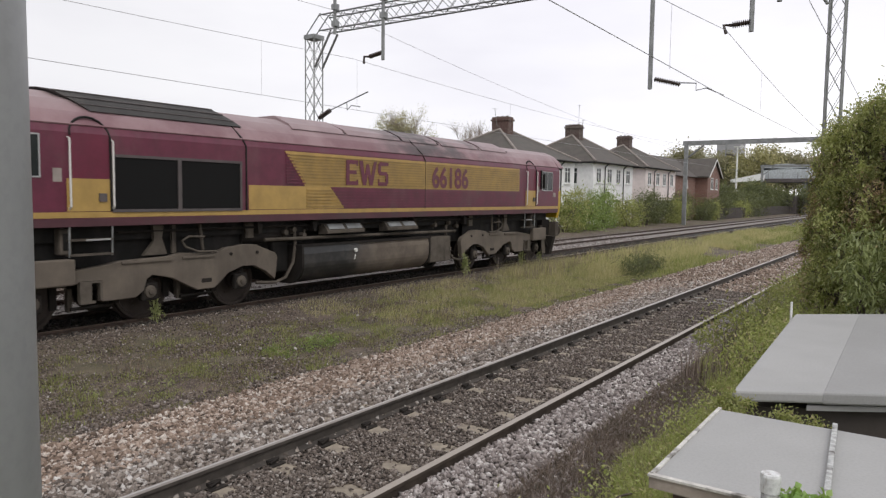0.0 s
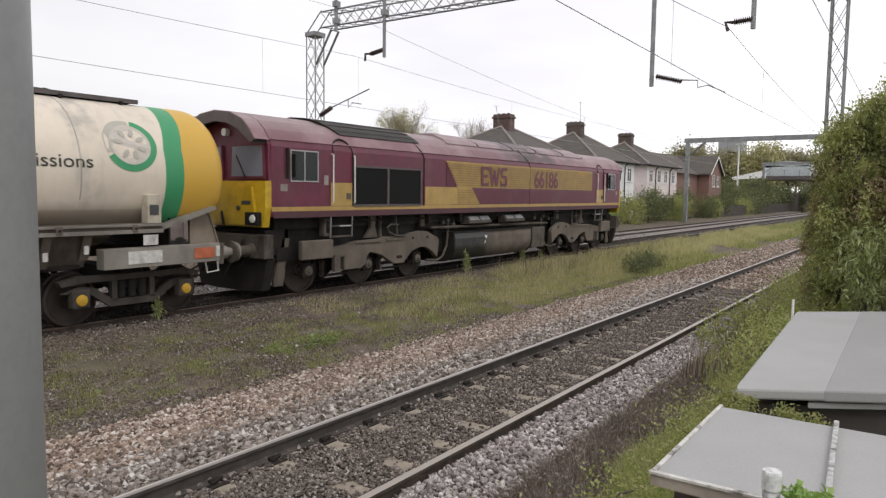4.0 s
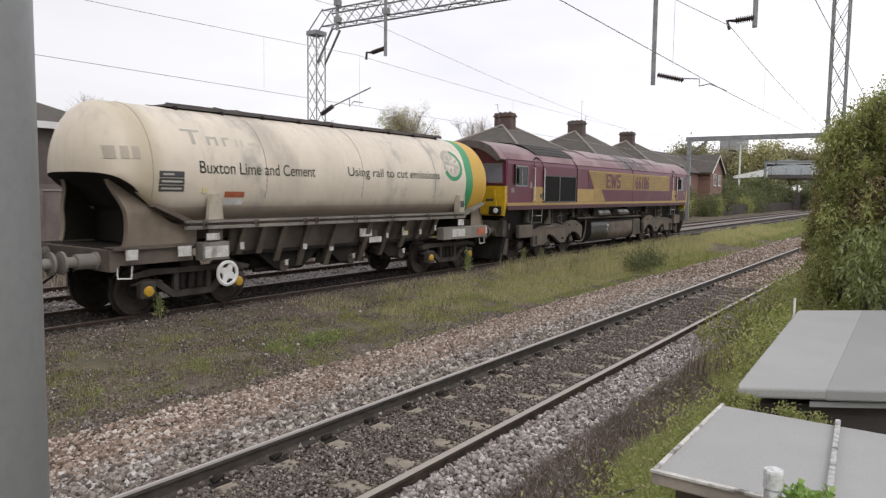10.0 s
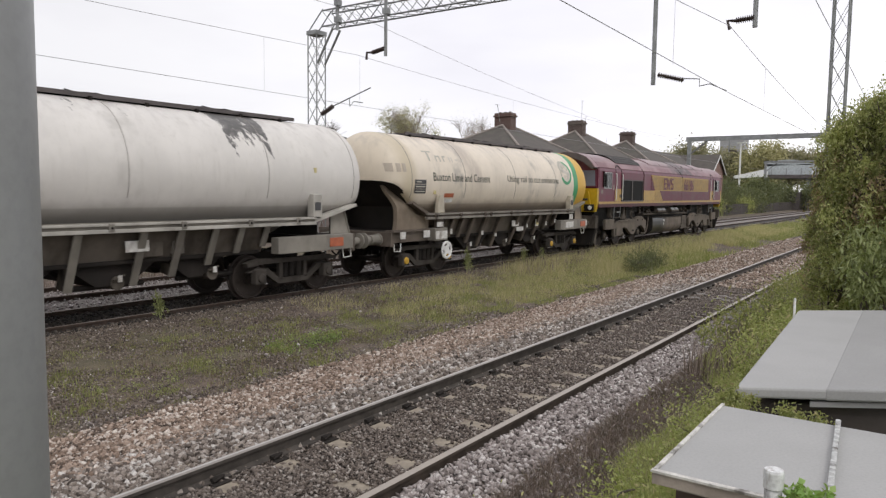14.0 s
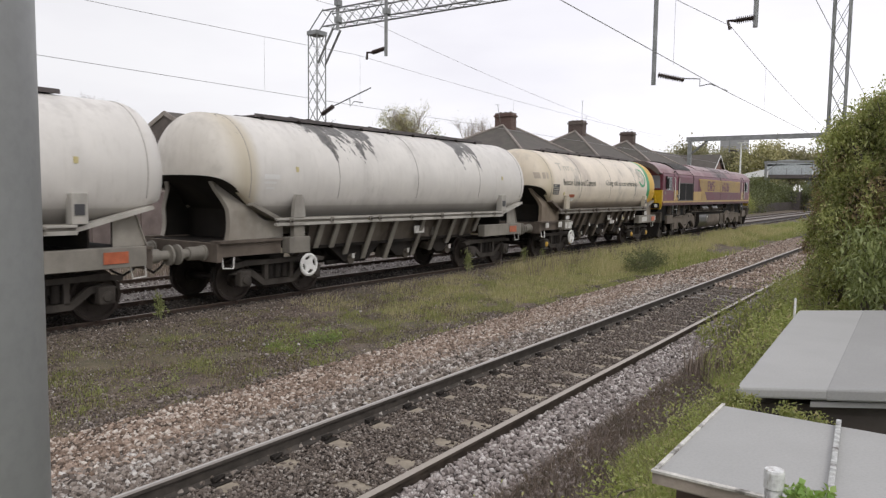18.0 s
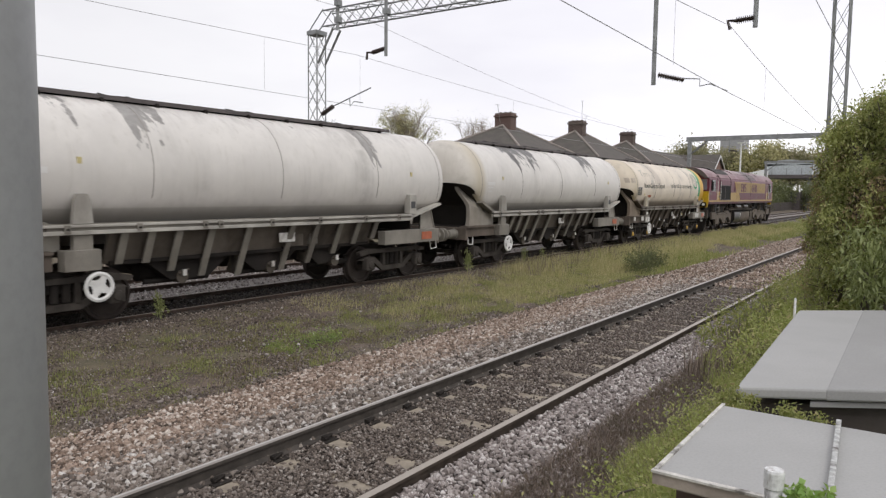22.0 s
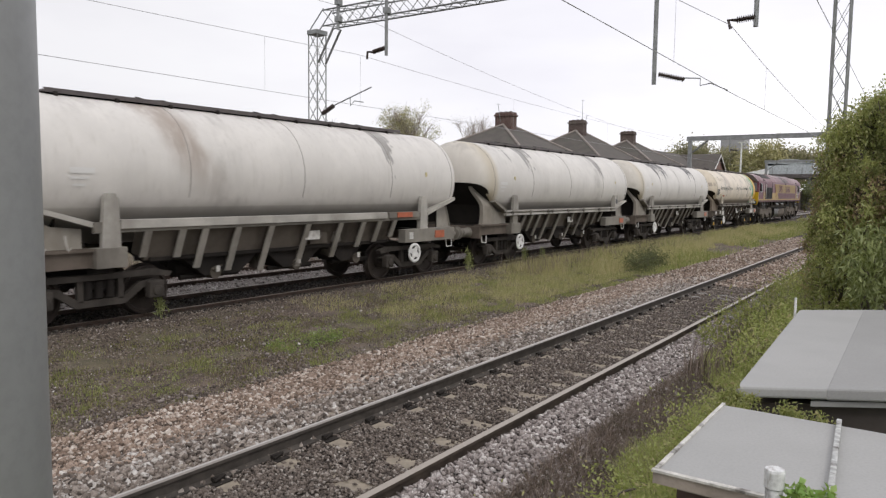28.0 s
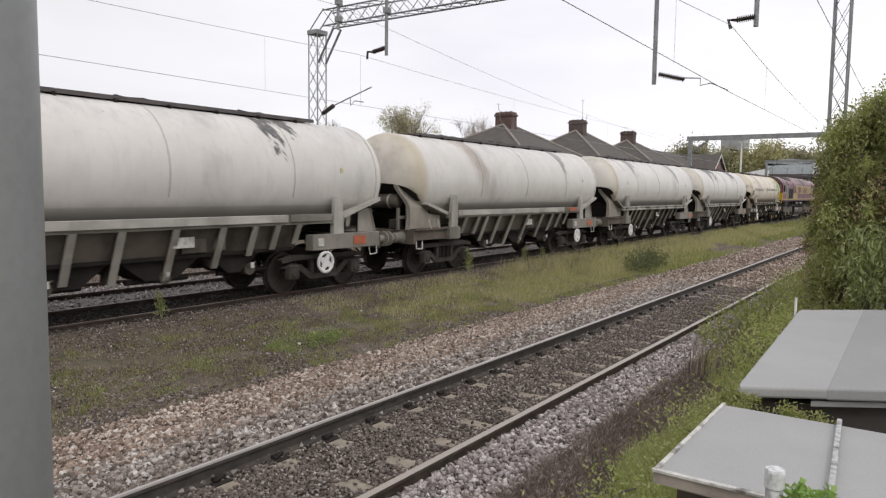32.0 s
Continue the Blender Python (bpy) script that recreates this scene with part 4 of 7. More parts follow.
# near-black body colour includes the shade under the overhanging lid
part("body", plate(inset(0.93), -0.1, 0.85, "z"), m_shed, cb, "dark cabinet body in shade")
lid = plate(plan, 0.918, 1.0, "z")
bmesh.ops.bevel(lid, geom=lid.edges[:], offset=0.018, segments=2, affect="EDGES", profile=0.5)
part("lid", lid, m_felt, cb, "flat grey sheet lid")
over = plate([(5.523, 0.57), (9.66, 0.66), (10.76, -0.604), (6.249, -0.604)], 0.914, 1.004, "z")
bmesh.ops.bevel(over, geom=over.edges[:], offset=0.016, segments=2, affect="EDGES", profile=0.5)
part("lid_panel", over, m_felt_dk, cb, "darker grey overlapping sheet")
part("lower_lip", plate([(5.5, 0.66), (9.2, 0.9), (10.6, -0.55), (6.3, -0.55)], 0.862, 0.9, "z"), m_felt_dk, cb)

pp = thing("vent_pipe", "short pipe with white cap and peeling paint", "pipe")
px, py = 3.0, 0.474
part("pipe", Tb(((px, py, 0.2), (px, py, 1.2), 0.033), n=18), m_flaked, pp, smooth=True)
cap = part("cap", lathe([(1.19, 0.036), (1.19, 0.038), (1.255, 0.039), (1.265, 0.036), (1.268, 0.02)], 24, "z"), m_flaked_white, pp, "white cap with rust-stained rim")
cap.matrix_basis = pose(px, py, 0)
part("pipe_band", Tb(((px, py, 1.12), (px, py, 1.135), 0.036), n=18), m_edge, pp)
bond = thing("track_cable", "pale cables lying across the sleepers between the rails", "cable")
for x0, x1 in ((17.3, 17.6), (18.1, 18.0)):
    part("cable", path_tube([(x0 + (x1 - x0) * k / 6 + 0.09 * math.sin(k * 2.1), 4.85 - 0.17 * k, -0.152 + 0.014 * math.sin(k * 1.9)) for k in range(7)], 0.013, 6), m_galv_dull, bond)
wm = thing("marker_stake", "thin white marker stake standing in the weeds", "stake")
part("stake", Tb(((9.05, 1.3, 0.0), (9.05, 1.3, 1.16), 0.014)), m_white, wm)
# ---- the train ----
def wheelset(parent, x, r, shared):
    """Axle with two flanged wheels, as a turning part of its vehicle."""
    if "axle" not in shared:
        ax = part("wheelset", lathe([(-1.0, 0.07), (1.0, 0.07)], 12, "y"), m_wheel, parent, smooth=True)
        shared["axle"] = ax
    else:
        ax = share("wheelset", shared["axle"], parent, Matrix.Identity(4))
    ax.matrix_basis = pose(x, 0, r)
    for s in (-1, 1):
        key = "wheel%d" % s
        if key not in shared:
            prof = [(0.66, r + 0.028), (0.69, r + 0.028), (0.7, r), (0.81, r - 0.005), (0.815, r - 0.06), (0.77, r - 0.09), (0.76, 0.16), (0.82, 0.14), (0.82, 0.05)]
            bm = lathe([(0.66, 0.05), (0.66, 0.14), (0.7, 0.16), (0.7, r - 0.09), (0.66, r - 0.06)] + prof, 36, "y")
            for k in range(3):
                a = 2.1 * k
                tube(bm, (0.26 * math.cos(a), 0.74, 0.26 * math.sin(a)), (0.26 * math.cos(a), 0.775, 0.26 * math.sin(a)), 0.05, n=8)
            if s < 0:
                bmesh.ops.scale(bm, vec=(1, -1, 1), verts=bm.verts[:])
                bmesh.ops.reverse_faces(bm, faces=bm.faces[:])
            shared[key] = part("wheel", bm, m_wheel, ax)
        else:
            share("wheel", shared[key], ax, Matrix.Identity(4))
    return ax


# -- tank wagon --
TANK_R, TANK_Z, TANK_L = 1.33, 2.63, 6.32


TANK_X = 0.15  # with the handbrake at the rear, the barrel sits a little ahead of the frame's middle


def under_cut(x, f):
    """Height of the sloping underside that is cut from each end of the tank; f is the sign of the handbrake's end."""
    if x > 0:
        return 1.66 + 0.36 * max(0.0, x - (4.87 if f > 0 else 5.1))
    u = min(1.0, max(0.0, (abs(x) - (4.56 if x * f > 0 else 4.96)) / 1.65))
    return 1.65 + 0.98 * u * u * (3 - 2 * u)


def tank_shell(material, parent, label, f, ahead):
    bm = bmesh.new()
    n, d = 56, 0.62
    xs = [-TANK_L + d * (1 - math.cos(a)) for a in np.linspace(0.06, math.pi / 2, 12)] + list(np.linspace(-TANK_L + d, TANK_L - d, 34)[1:-1]) + [TANK_L - d * (1 - math.cos(a)) for a in np.linspace(math.pi / 2, 0.06, 12)]
    rings, off = [], TANK_X if f < 0 else 0.0
    for x in xs:
        e = max(0.0, abs(x) - (TANK_L - d)) / d
        r = TANK_R * max(0.0, 1 - e**2.7) ** (1 / 2.3)
        nose = ahead * min(1.0, max(0.0, x - 3.4))
        cut = under_cut(x + off + nose, f) if abs(x) > 4.3 else 0.0
        ring = []
        for i in range(n):
            a = 2 * math.pi * i / n
            y, z = r * math.cos(a), TANK_Z + r * math.sin(a)
            ring.append(bm.verts.new((x + off + nose, y, max(z, min(cut, TANK_Z)))))
        rings.append(ring)
    for p, q in zip(rings, rings[1:]):
        for i in range(n):
            j = (i + 1) % n
            face = bm.faces.new((p[i], p[j], q[j], q[i]))
            # cut underside takes the dark cavity colour, its shade painted in
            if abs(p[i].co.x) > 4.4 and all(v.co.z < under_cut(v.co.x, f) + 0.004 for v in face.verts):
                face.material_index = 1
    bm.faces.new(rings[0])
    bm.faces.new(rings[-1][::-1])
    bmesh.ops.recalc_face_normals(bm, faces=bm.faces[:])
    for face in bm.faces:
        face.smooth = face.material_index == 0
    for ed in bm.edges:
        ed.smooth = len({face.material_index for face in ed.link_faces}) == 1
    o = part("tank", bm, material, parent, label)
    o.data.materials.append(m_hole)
    return o


def weld_ring(x, r=TANK_R, a0=-0.35, a1=math.pi + 0.35):
    return path_tube([(x, (r - 0.001) * math.cos(a), TANK_Z + (r - 0.001) * math.sin(a)) for a in np.linspace(a0, a1, 40)], 0.009, 6)


def end_web(e, f, side, lay=0.0, strip=0.0):
    """Side web under the tank's cut end, leaning in towards its top; e is the end's sign, f the handbrake's, lay how far inside it lies.
    With a strip width it is only the rolled rim along the outer edge."""
    k = 0.0 if e == f else 0.4
    bm = bmesh.new()
    rows = []
    for z in np.linspace(1.3, 2.5, 25):
        inner = next((4.3 + k + 0.02 * i for i in range(90) if z < 1.66 or under_cut(e * (4.3 + k + 0.02 * i), f) > z), 9.0) if z > 1.66 else 4.3 + k
        outer = 5.7 + k + (0.16 * ((z - 1.65) / 0.85) ** 2 if z > 1.65 else 0.5 * (1.65 - z) ** 2)
        u = min(1.0, max(0.0, (z - 1.85) / 0.65))
        y = 1.12 - 0.34 * u * u * (3 - 2 * u) - lay
        if e > 0:
            inner, outer = max(5.5, 5.1 + (z - 1.66) / 0.36), 6.12 - 0.35 * (z - 1.3)
            if inner > outer - 0.02:
                continue
        if strip:
            rows.append([bm.verts.new((e * (outer + 0.004), side * q, z)) for q in (y - strip, y + 0.03)])
        elif inner < outer - 0.02:
            rows.append([bm.verts.new((e * (inner + (outer - inner) * i / 6), side * y, z)) for i in range(7)])
    for p, q in zip(rows, rows[1:]):
        for i in range(len(p) - 1):
            bm.faces.new((p[i], p[i + 1], q[i + 1], q[i]))
    bm.normal_update()
    bmesh.ops.solidify(bm, geom=bm.faces[:], thickness=0.022)
    bmesh.ops.recalc_face_normals(bm, faces=bm.faces[:])
    return bm


def wagon_bogie(w, x, shared):
    """Cast three-piece bogie: side frames, axle boxes, springs, brake gear."""
    for s in (-1, 1):
        if "side%d" % s not in shared:
            bm = plate([(-1.3, 0.72), (-1.34, 0.8), (-0.95, 0.88), (-0.5, 0.86), (0.5, 0.86), (0.95, 0.88), (1.34, 0.8), (1.3, 0.72), (0.9, 0.76), (-0.9, 0.76)], s * 0.96, s * 1.12)
            tie = [(-1.28, 0.6), (-1.0, 0.7), (-0.72, 0.66), (-0.4, 0.42), (0.4, 0.42), (0.72, 0.66), (1.0, 0.7), (1.28, 0.6), (0.78, 0.54), (0.44, 0.3), (-0.44, 0.3), (-0.78, 0.54)]
            lo = plate(tie, s * 0.98, s * 1.08)
            lo.verts.ensure_lookup_table()
            me_tie = bpy.data.meshes.new("tie")
            lo.to_mesh(me_tie)
            lo.free()
            bm.from_mesh(me_tie)
            for a in (-0.36, 0.36):
                box(bm, a - 0.05, a + 0.05, min(s * 0.98, s * 1.08), max(s * 0.98, s * 1.08), 0.4, 0.8)
            shared["side%d" % s] = part("bogie_side_frame", bm, m_bogie, w)
            bm = B(*[(a - 0.15, a + 0.15, s * 1.1 - 0.09, s * 1.1 + 0.09, 0.34, 0.66) for a in (-1.0,)], bevel=0.03)
            shared["box%d" % s] = part("axle_box", bm, m_bogie, w)
            shared["cap%d" % s] = part("axle_cap", lathe([(s * 1.19, 0.1), (s * 1.22, 0.085), (s * 1.23, 0.02)], 16, "y"), m_axle_yellow if shared.get("caps") else m_bogie, w)
            bm = bmesh.new()
            for k in range(3):
                tube(bm, (-0.2 + 0.2 * k, s * 1.0, 0.44), (-0.2 + 0.2 * k, s * 1.0, 0.74), 0.075, n=10)
            shared["spring%d" % s] = part("spring_nest", bm, m_under_dk, w)
            for key in ("side", "spring"):
                shared[key + str(s)].matrix_basis = pose(x, 0, 0)
            shared["box%d" % s].matrix_basis = pose(x, 0, 0)
            share("axle_box", shared["box%d" % s], w, pose(x + 2.0, 0, 0))
            shared["cap%d" % s].matrix_basis = pose(x - 1.0, 0, 0.48)
            share("axle_cap", shared["cap%d" % s], w, pose(x + 1.0, 0, 0.48))
        else:
            share("bogie_side_frame", shared["side%d" % s], w, pose(x, 0, 0))
            share("spring_nest", shared["spring%d" % s], w, pose(x, 0, 0))
            share("axle_box", shared["box%d" % s], w, pose(x, 0, 0))
            share("axle_box", shared["box%d" % s], w, pose(x + 2.0, 0, 0))
            share("axle_cap", shared["cap%d" % s], w, pose(x - 1.0, 0, 0.48))
            share("axle_cap", shared["cap%d" % s], w, pose(x + 1.0, 0, 0.48))
    part("bolster", B((x - 0.2, x + 0.2, -1.0, 1.0, 0.6, 0.95)), m_under_dk, w)
    bars = [((x - 1.45, s * 0.72, 0.45), (x - 1.45, s * 0.72, 0.75), 0.05) for s in (-1, 1)] + [((x - 0.5, s * 0.85, 0.4), (x + 0.5, s * 0.85, 0.4), 0.03) for s in (-1, 1)]
    for bar in [((x - 0.52, -0.8, 0.42), (x - 0.52, 0.8, 0.42), 0.04), ((x + 0.52, -0.8, 0.42), (x + 0.52, 0.8, 0.42), 0.04)] + bars:
        part("brake_beam", Tb(bar), m_under_dk, w)
    for a in (-1, 1):
        wheelset(w, x + a, 0.46, shared)


def brake_wheel(w, x, y):
    """White handbrake wheel with spokes, on a short spindle."""
    bm = lathe([(-0.02, 0.19), (-0.034, 0.22), (-0.02, 0.255), (0.01, 0.255), (0.02, 0.22), (0.01, 0.19), (-0.02, 0.19)], 32, "y", False)
    for k in range(4):
        a = math.pi * k / 2 + 0.5
        lo, hi = [], []
        for r, h in ((0.1, 0.075), (0.15, 0.045), (0.2, 0.085)):
            lo.append((r, -h))
            hi.append((r, h))
        rim = plate(lo + hi[::-1], -0.014, 0.012)
        bmesh.ops.transform(rim, matrix=Matrix.Rotation(a, 4, "Y"), verts=rim.verts[:])
        me_arm = bpy.data.meshes.new("arm")
        rim.to_mesh(me_arm)
        rim.free()
        bm.from_mesh(me_arm)
    o = part("handbrake_wheel", bm, m_white, w, "white painted handbrake wheel")
    o.matrix_basis = pose(x, y, 0.7)
    d = part("wheel_disc", lathe([(-0.018, 0.02), (-0.018, 0.11), (0.008, 0.12), (0.018, 0.06)], 20, "y"), m_white, o)
    part("spindle", Tb(((0, 0.0, 0), (0, 0.35 if y < 0 else -0.35, 0), 0.03)), m_under_dk, o)
    return o


def buffer(w, s, y, shared):
    if "buffer" not in shared:
        bm = lathe([(0.0, 0.16), (0.05, 0.16), (0.06, 0.135), (0.38, 0.135), (0.39, 0.095), (0.58, 0.095), (0.59, 0.2), (0.63, 0.2), (0.645, 0.12)], 20, "x")
        o = part("buffer", bm, m_wagon, w, smooth=False)
        shared["buffer"] = o
    else:
        o = share("buffer", shared["buffer"], w, Matrix.Identity(4))
    o.matrix_basis = pose(s * 6.13, y, 1.08, 0, 0, 0 if s > 0 else 180)


# where the hanging ribs stand, and how low each reaches
RIBS = ((-3.28, 1.02), (-2.76, 1.0), (-2.2, 0.8), (-1.48, 0.64), (-0.58, 0.57), (0.6, 0.58), (1.36, 0.68), (2.12, 0.85), (2.75, 1.05), (3.4, 1.15))
RIBS_TURNED = ((-3.6, 1.1), (-2.9, 1.05), (-2.4, 0.8), (-1.62, 0.68), (-0.76, 0.6), (0.3, 0.58), (1.35, 0.75), (2.15, 0.95), (2.75, 1.05), (3.35, 1.15))


def wagon(label, tank_material, flip, livery, compressor):
    """Bogie cement tank wagon; flip sets the handbrake at its leading end."""
    w = thing("tank_wagon", label, "tank wagon", "wagons of the train")
    shared = {"caps": livery}
    f = 1 if flip else -1
    m_lt, m_fr = (m_wagon, m_wagon_dk) if livery else (m_wagon_lt, m_wagon)
    ahead = 0.0 if livery else 0.2 if flip else 0.22  # how far the plain front ends reach past the decorated one
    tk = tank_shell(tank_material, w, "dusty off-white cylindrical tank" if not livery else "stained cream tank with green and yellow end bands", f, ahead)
    for x in (-2.7, 0.2, 3.24, 5.93) if flip else (-5.3, -2.7, 0.32, 3.33) if livery else (-5.3, -2.7, 0.34, 3.46, 6.07):
        part("weld_band", weld_ring(x), m_weld, tk)
    # walkway and hatches along the crown
    wa, wb = (-4.85, 4.75) if flip else (-4.38, 4.95 + ahead * 0.5)
    part("walkway", B((wa, wb, -0.33, 0.33, 3.97, 4.0), (wa, wb, -0.36, -0.33, 3.95, 4.03), (wa, wb, 0.33, 0.36, 3.95, 4.03)), m_frame_grey, w, "dark metal mesh walkway")
    for i, x in enumerate((-2.6, 0.3, 3.2)):
        part("hatch", Tb(((x, 0, 3.95), (x, 0, 4.03), 0.22), ((x, 0, 4.03), (x, 0, 4.055), 0.24), n=16), m_under_dk, w)
        part("hatch_lever", Tb(((x - 0.3, -0.2, 4.03), (x - 0.25, 0.2, 4.11), 0.02)), m_under_dk, w)
        part("hatch_lever", Tb(((x + 0.3, -0.2, 4.02), (x + 0.28, 0.15, 4.1), 0.02)), m_under_dk, w)
    for i in range(9):
        part("walkway_bracket", B((wa + 0.15 + i * 1.1, wa + 0.2 + i * 1.1, -0.42, 0.42, 3.86, 3.97)), m_under_dk, w)
    for s in (-1, 1):
        # long side rail with its upswept ends and clamps
        if flip:
            part("side_rail", B((-4.15, 2.95, s * 1.37 - 0.05, s * 1.37 + 0.04, 1.64, 1.8), bevel=0.008), m_lt, w, "plain pale side rail")
            part("side_rail", B((3.05, 4.3, s * 1.36 - 0.04, s * 1.36 + 0.03, 1.64, 1.8), bevel=0.008), m_fr, w)
        else:
            part("side_rail", B((-4.7, 4.75, s * 1.37 - 0.045, s * 1.37 + 0.045, 1.58, 1.645), bevel=0.006), m_lt, w)
            part("top_rail", B((-4.7, 4.75, s * 1.36 - 0.05, s * 1.36 + 0.03, 1.7, 1.745), bevel=0.006), m_lt, w)
        part("rail_web", B((-4.6, 4.75, s * 1.3 - 0.06, s * 1.3 + 0.02, 1.58, 1.76)), m_fr, w)
        for e in (-1, 1):
            lip = [(4.5, 1.66), (5.3, 2.02), (5.24, 2.08), (4.5, 1.75)] if e < 0 and not flip else [(4.55, 1.66), (5.62, 1.98), (5.58, 2.05), (4.5, 1.74)] if e < 0 else [(4.7, 1.6), (5.95, 1.98), (5.93, 2.04), (4.7, 1.68)] if not flip else [(4.72, 1.67), (5.9, 2.1), (5.87, 2.18), (4.72, 1.76)]
            part("end_flange", plate([(e * x + (ahead if e > 0 and x > 5 else 0), z) for x, z in lip], s * 1.1, s * 1.34), m_lt if e > 0 or flip else m_fr, w)
            part("end_web", end_web(e, f, s), m_web_brown if livery else m_web, w)
            # added inner sheet, coloured dark for the shade behind the web
            part("web_shade_lining", end_web(e, f, s, 0.035), m_hole, w)
            part("web_flange", end_web(e, f, s, 0.0, 0.1), m_web_brown if livery else m_web, w, "rolled edge of the end web")
            if e == f:
                xs, lo, up = (4.55, 1.33, 2.2) if flip else (-4.02, 1.76, 2.25)
                part("saddle", plate([(xs - 0.17, lo), (xs + 0.17, lo), (xs + 0.13, up - 0.1), (xs + 0.08, up), (xs - 0.08, up), (xs - 0.13, up - 0.1)], s * 1.28, s * 1.38), m_saddle if livery else m_lt, w)
                if tank_material is m_tank_smear and s < 0:
                    part("rail_plate", B((3.35, 3.98, -1.43, -1.412, 1.66, 1.79)), m_red, w, "faded orange-red plate")
                part("saddle_post", B((xs - 0.16, xs + 0.16, min(s * 1.25, s * 1.36), max(s * 1.25, s * 1.36), 1.33, 1.57)), m_fr, w)
            x0, x1 = (3.68 if flip else 3.62, 5.95) if e > 0 else (-4.6, -4.05) if flip else (-4.36, -3.75)
            part("jacking_box", B((x0, x1, min(s * 1.18, s * 1.42), max(s * 1.18, s * 1.42), 0.98, 1.33), bevel=0.01), m_wagon, w)
            x0, x1 = sorted((e * 4.5, e * 6.1))
            part("solebar", B((x0, x1, min(s * 1.14, s * 1.3), max(s * 1.14, s * 1.3), 1.0, 1.3), (x0, x1, min(s * 1.05, s * 1.36), max(s * 1.05, s * 1.36), 1.27, 1.32)), m_wagon_dk, w)
        for x in () if flip else (-4.3, -3.05, -1.7, -1.35, -0.05, 1.35, 2.9, 4.2):
            part("rail_clamp", B((x - 0.05, x + 0.05, s * 1.4 - 0.03, s * 1.4 + 0.03, 1.6, 1.74)), m_fr, w)
            part("clamp_bolt", Tb(((x, s * 1.42, 1.67), (x, s * 1.45, 1.67), 0.022), n=6), m_under_dk, w)
        # ribs that hang from the rail, each a web with a broad outer flange
        for x, z in (RIBS_TURNED if flip else RIBS):
            k = 0.42 * (1.58 - z)
            part("rib", plate([(s * 1.36, 1.58), (s * 1.32, 1.58), (s * (1.32 - k), z), (s * (1.36 - k), z)], x - 0.07, x + 0.07, "x"), m_rib_lt if flip else m_fr, w)
            part("rib_web", plate([(s * 1.32, 1.58), (s * 0.95, 1.58), (s * (1.0 - k), z + 0.06), (s * (1.32 - k), z)], x - 0.02, x + 0.02, "x"), m_under, w)
        part("hopper_sheet", plate([(s * 1.22, 1.62), (s * 1.16, 1.62), (s * 0.92, 1.04), (s * 0.98, 1.02)], -3.5, 3.5, "x"), m_hopper, w, "dusty upper hopper sheet")
        for x0, x1 in ((-2.7, -0.75), (-0.65, 1.1), (1.2, 2.6)):
            part("hopper_cone", plate([(x0, 1.03), (x1, 1.03), (x1 - 0.55, 0.62), (x0 + 0.55, 0.62)], s * 0.2, s * 0.93), m_under_dk, w)
        part("stringer", B((-3.4, 3.4, min(s * 0.99, s * 1.04), max(s * 0.99, s * 1.04), 1.0, 1.07)), m_under_dk, w)
    for e in (-1, 1):
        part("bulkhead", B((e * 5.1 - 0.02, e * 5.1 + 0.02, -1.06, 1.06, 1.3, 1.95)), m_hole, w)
        part("end_platform", B((min(e * 4.9, e * 6.0), max(e * 4.9, e * 6.0), -1.05, 1.05, 1.24, 1.29)), m_under_dk, w)
        part("headstock", B((min(e * 6.0, e * 6.14), max(e * 6.0, e * 6.14), -1.3, 1.3, 0.9, 1.28), bevel=0.01), m_wagon_dk, w)
        if e > 0:
            wp = 5.0 if flip else 5.38 if livery else 5.16
            part("warning_plate", B((wp, wp + 0.44, -1.435, -1.418, 1.06, 1.26)), m_red, w, "faded orange-red plate")
        for y in (-0.87, 0.87):
            buffer(w, e, y, shared)
        part("coupling", Tb(((e * 6.1, 0, 1.0), (e * 6.6, 0, 0.92), 0.05), ((e * 6.35, 0.12, 0.95), (e * 6.35, -0.12, 0.95), 0.03)), m_under_dk, w)
        part("brake_hose", path_tube([(e * 6.12, 0.35, 0.95), (e * 6.3, 0.35, 0.72), (e * 6.5, 0.3, 0.62), (e * 6.72, 0.25, 0.75)], 0.025, 6), m_black, w)
        part("hand_rail", path_tube([(e * 6.0, -1.28, 0.98), (e * 6.0, -1.3, 0.78), (e * 5.75, -1.3, 0.76), (e * 5.72, -1.28, 0.98)], 0.016, 6), m_chrome, w)
        wagon_bogie(w, e * 4.35, shared)
    brake_wheel(w, 4.05 if flip else -3.82, -1.44)
    # pipes and discharge gear under the hopper
    for x0, x1 in ((-2.6, -1.2), (-0.4, 0.9), (1.6, 2.9)):
        part("discharge_pipe", Tb(((x0, -0.75, 0.6), (x1, -0.75, 0.6), 0.05)), m_under_dk, w)
    for x in (-1.9, 0.3, 2.3):
        part("valve", Tb(((x, -0.95, 0.66), (x, -0.5, 0.66), 0.13), ((x - 0.1, -0.98, 0.72), (x + 0.12, -0.98, 0.8), 0.02), n=12), m_under, w)
        part("valve_tag", B((x - 0.03, x + 0.05, -1.02, -1.0, 0.68, 0.8)), m_plate, w)
    part("brake_cylinder", Tb(((-2.6, -0.5, 0.75), (-1.9, -0.5, 0.75), 0.16), n=14), m_under_dk, w)
    part("equipment_box", B((0.55, 1.1, -1.12, -0.7, 1.1, 1.42), bevel=0.01), m_under, w)
    part("equipment_box", B((1.3, 1.55, -1.12, -0.7, 1.12, 1.4), bevel=0.01), m_fr, w)
    part("data_plate", B((-f * 0.75, -f * 0.3, -1.23, -1.215, 1.22, 1.42) if f < 0 else (0.3, 0.75, -1.23, -1.215, 1.22, 1.42)), m_plate, w)
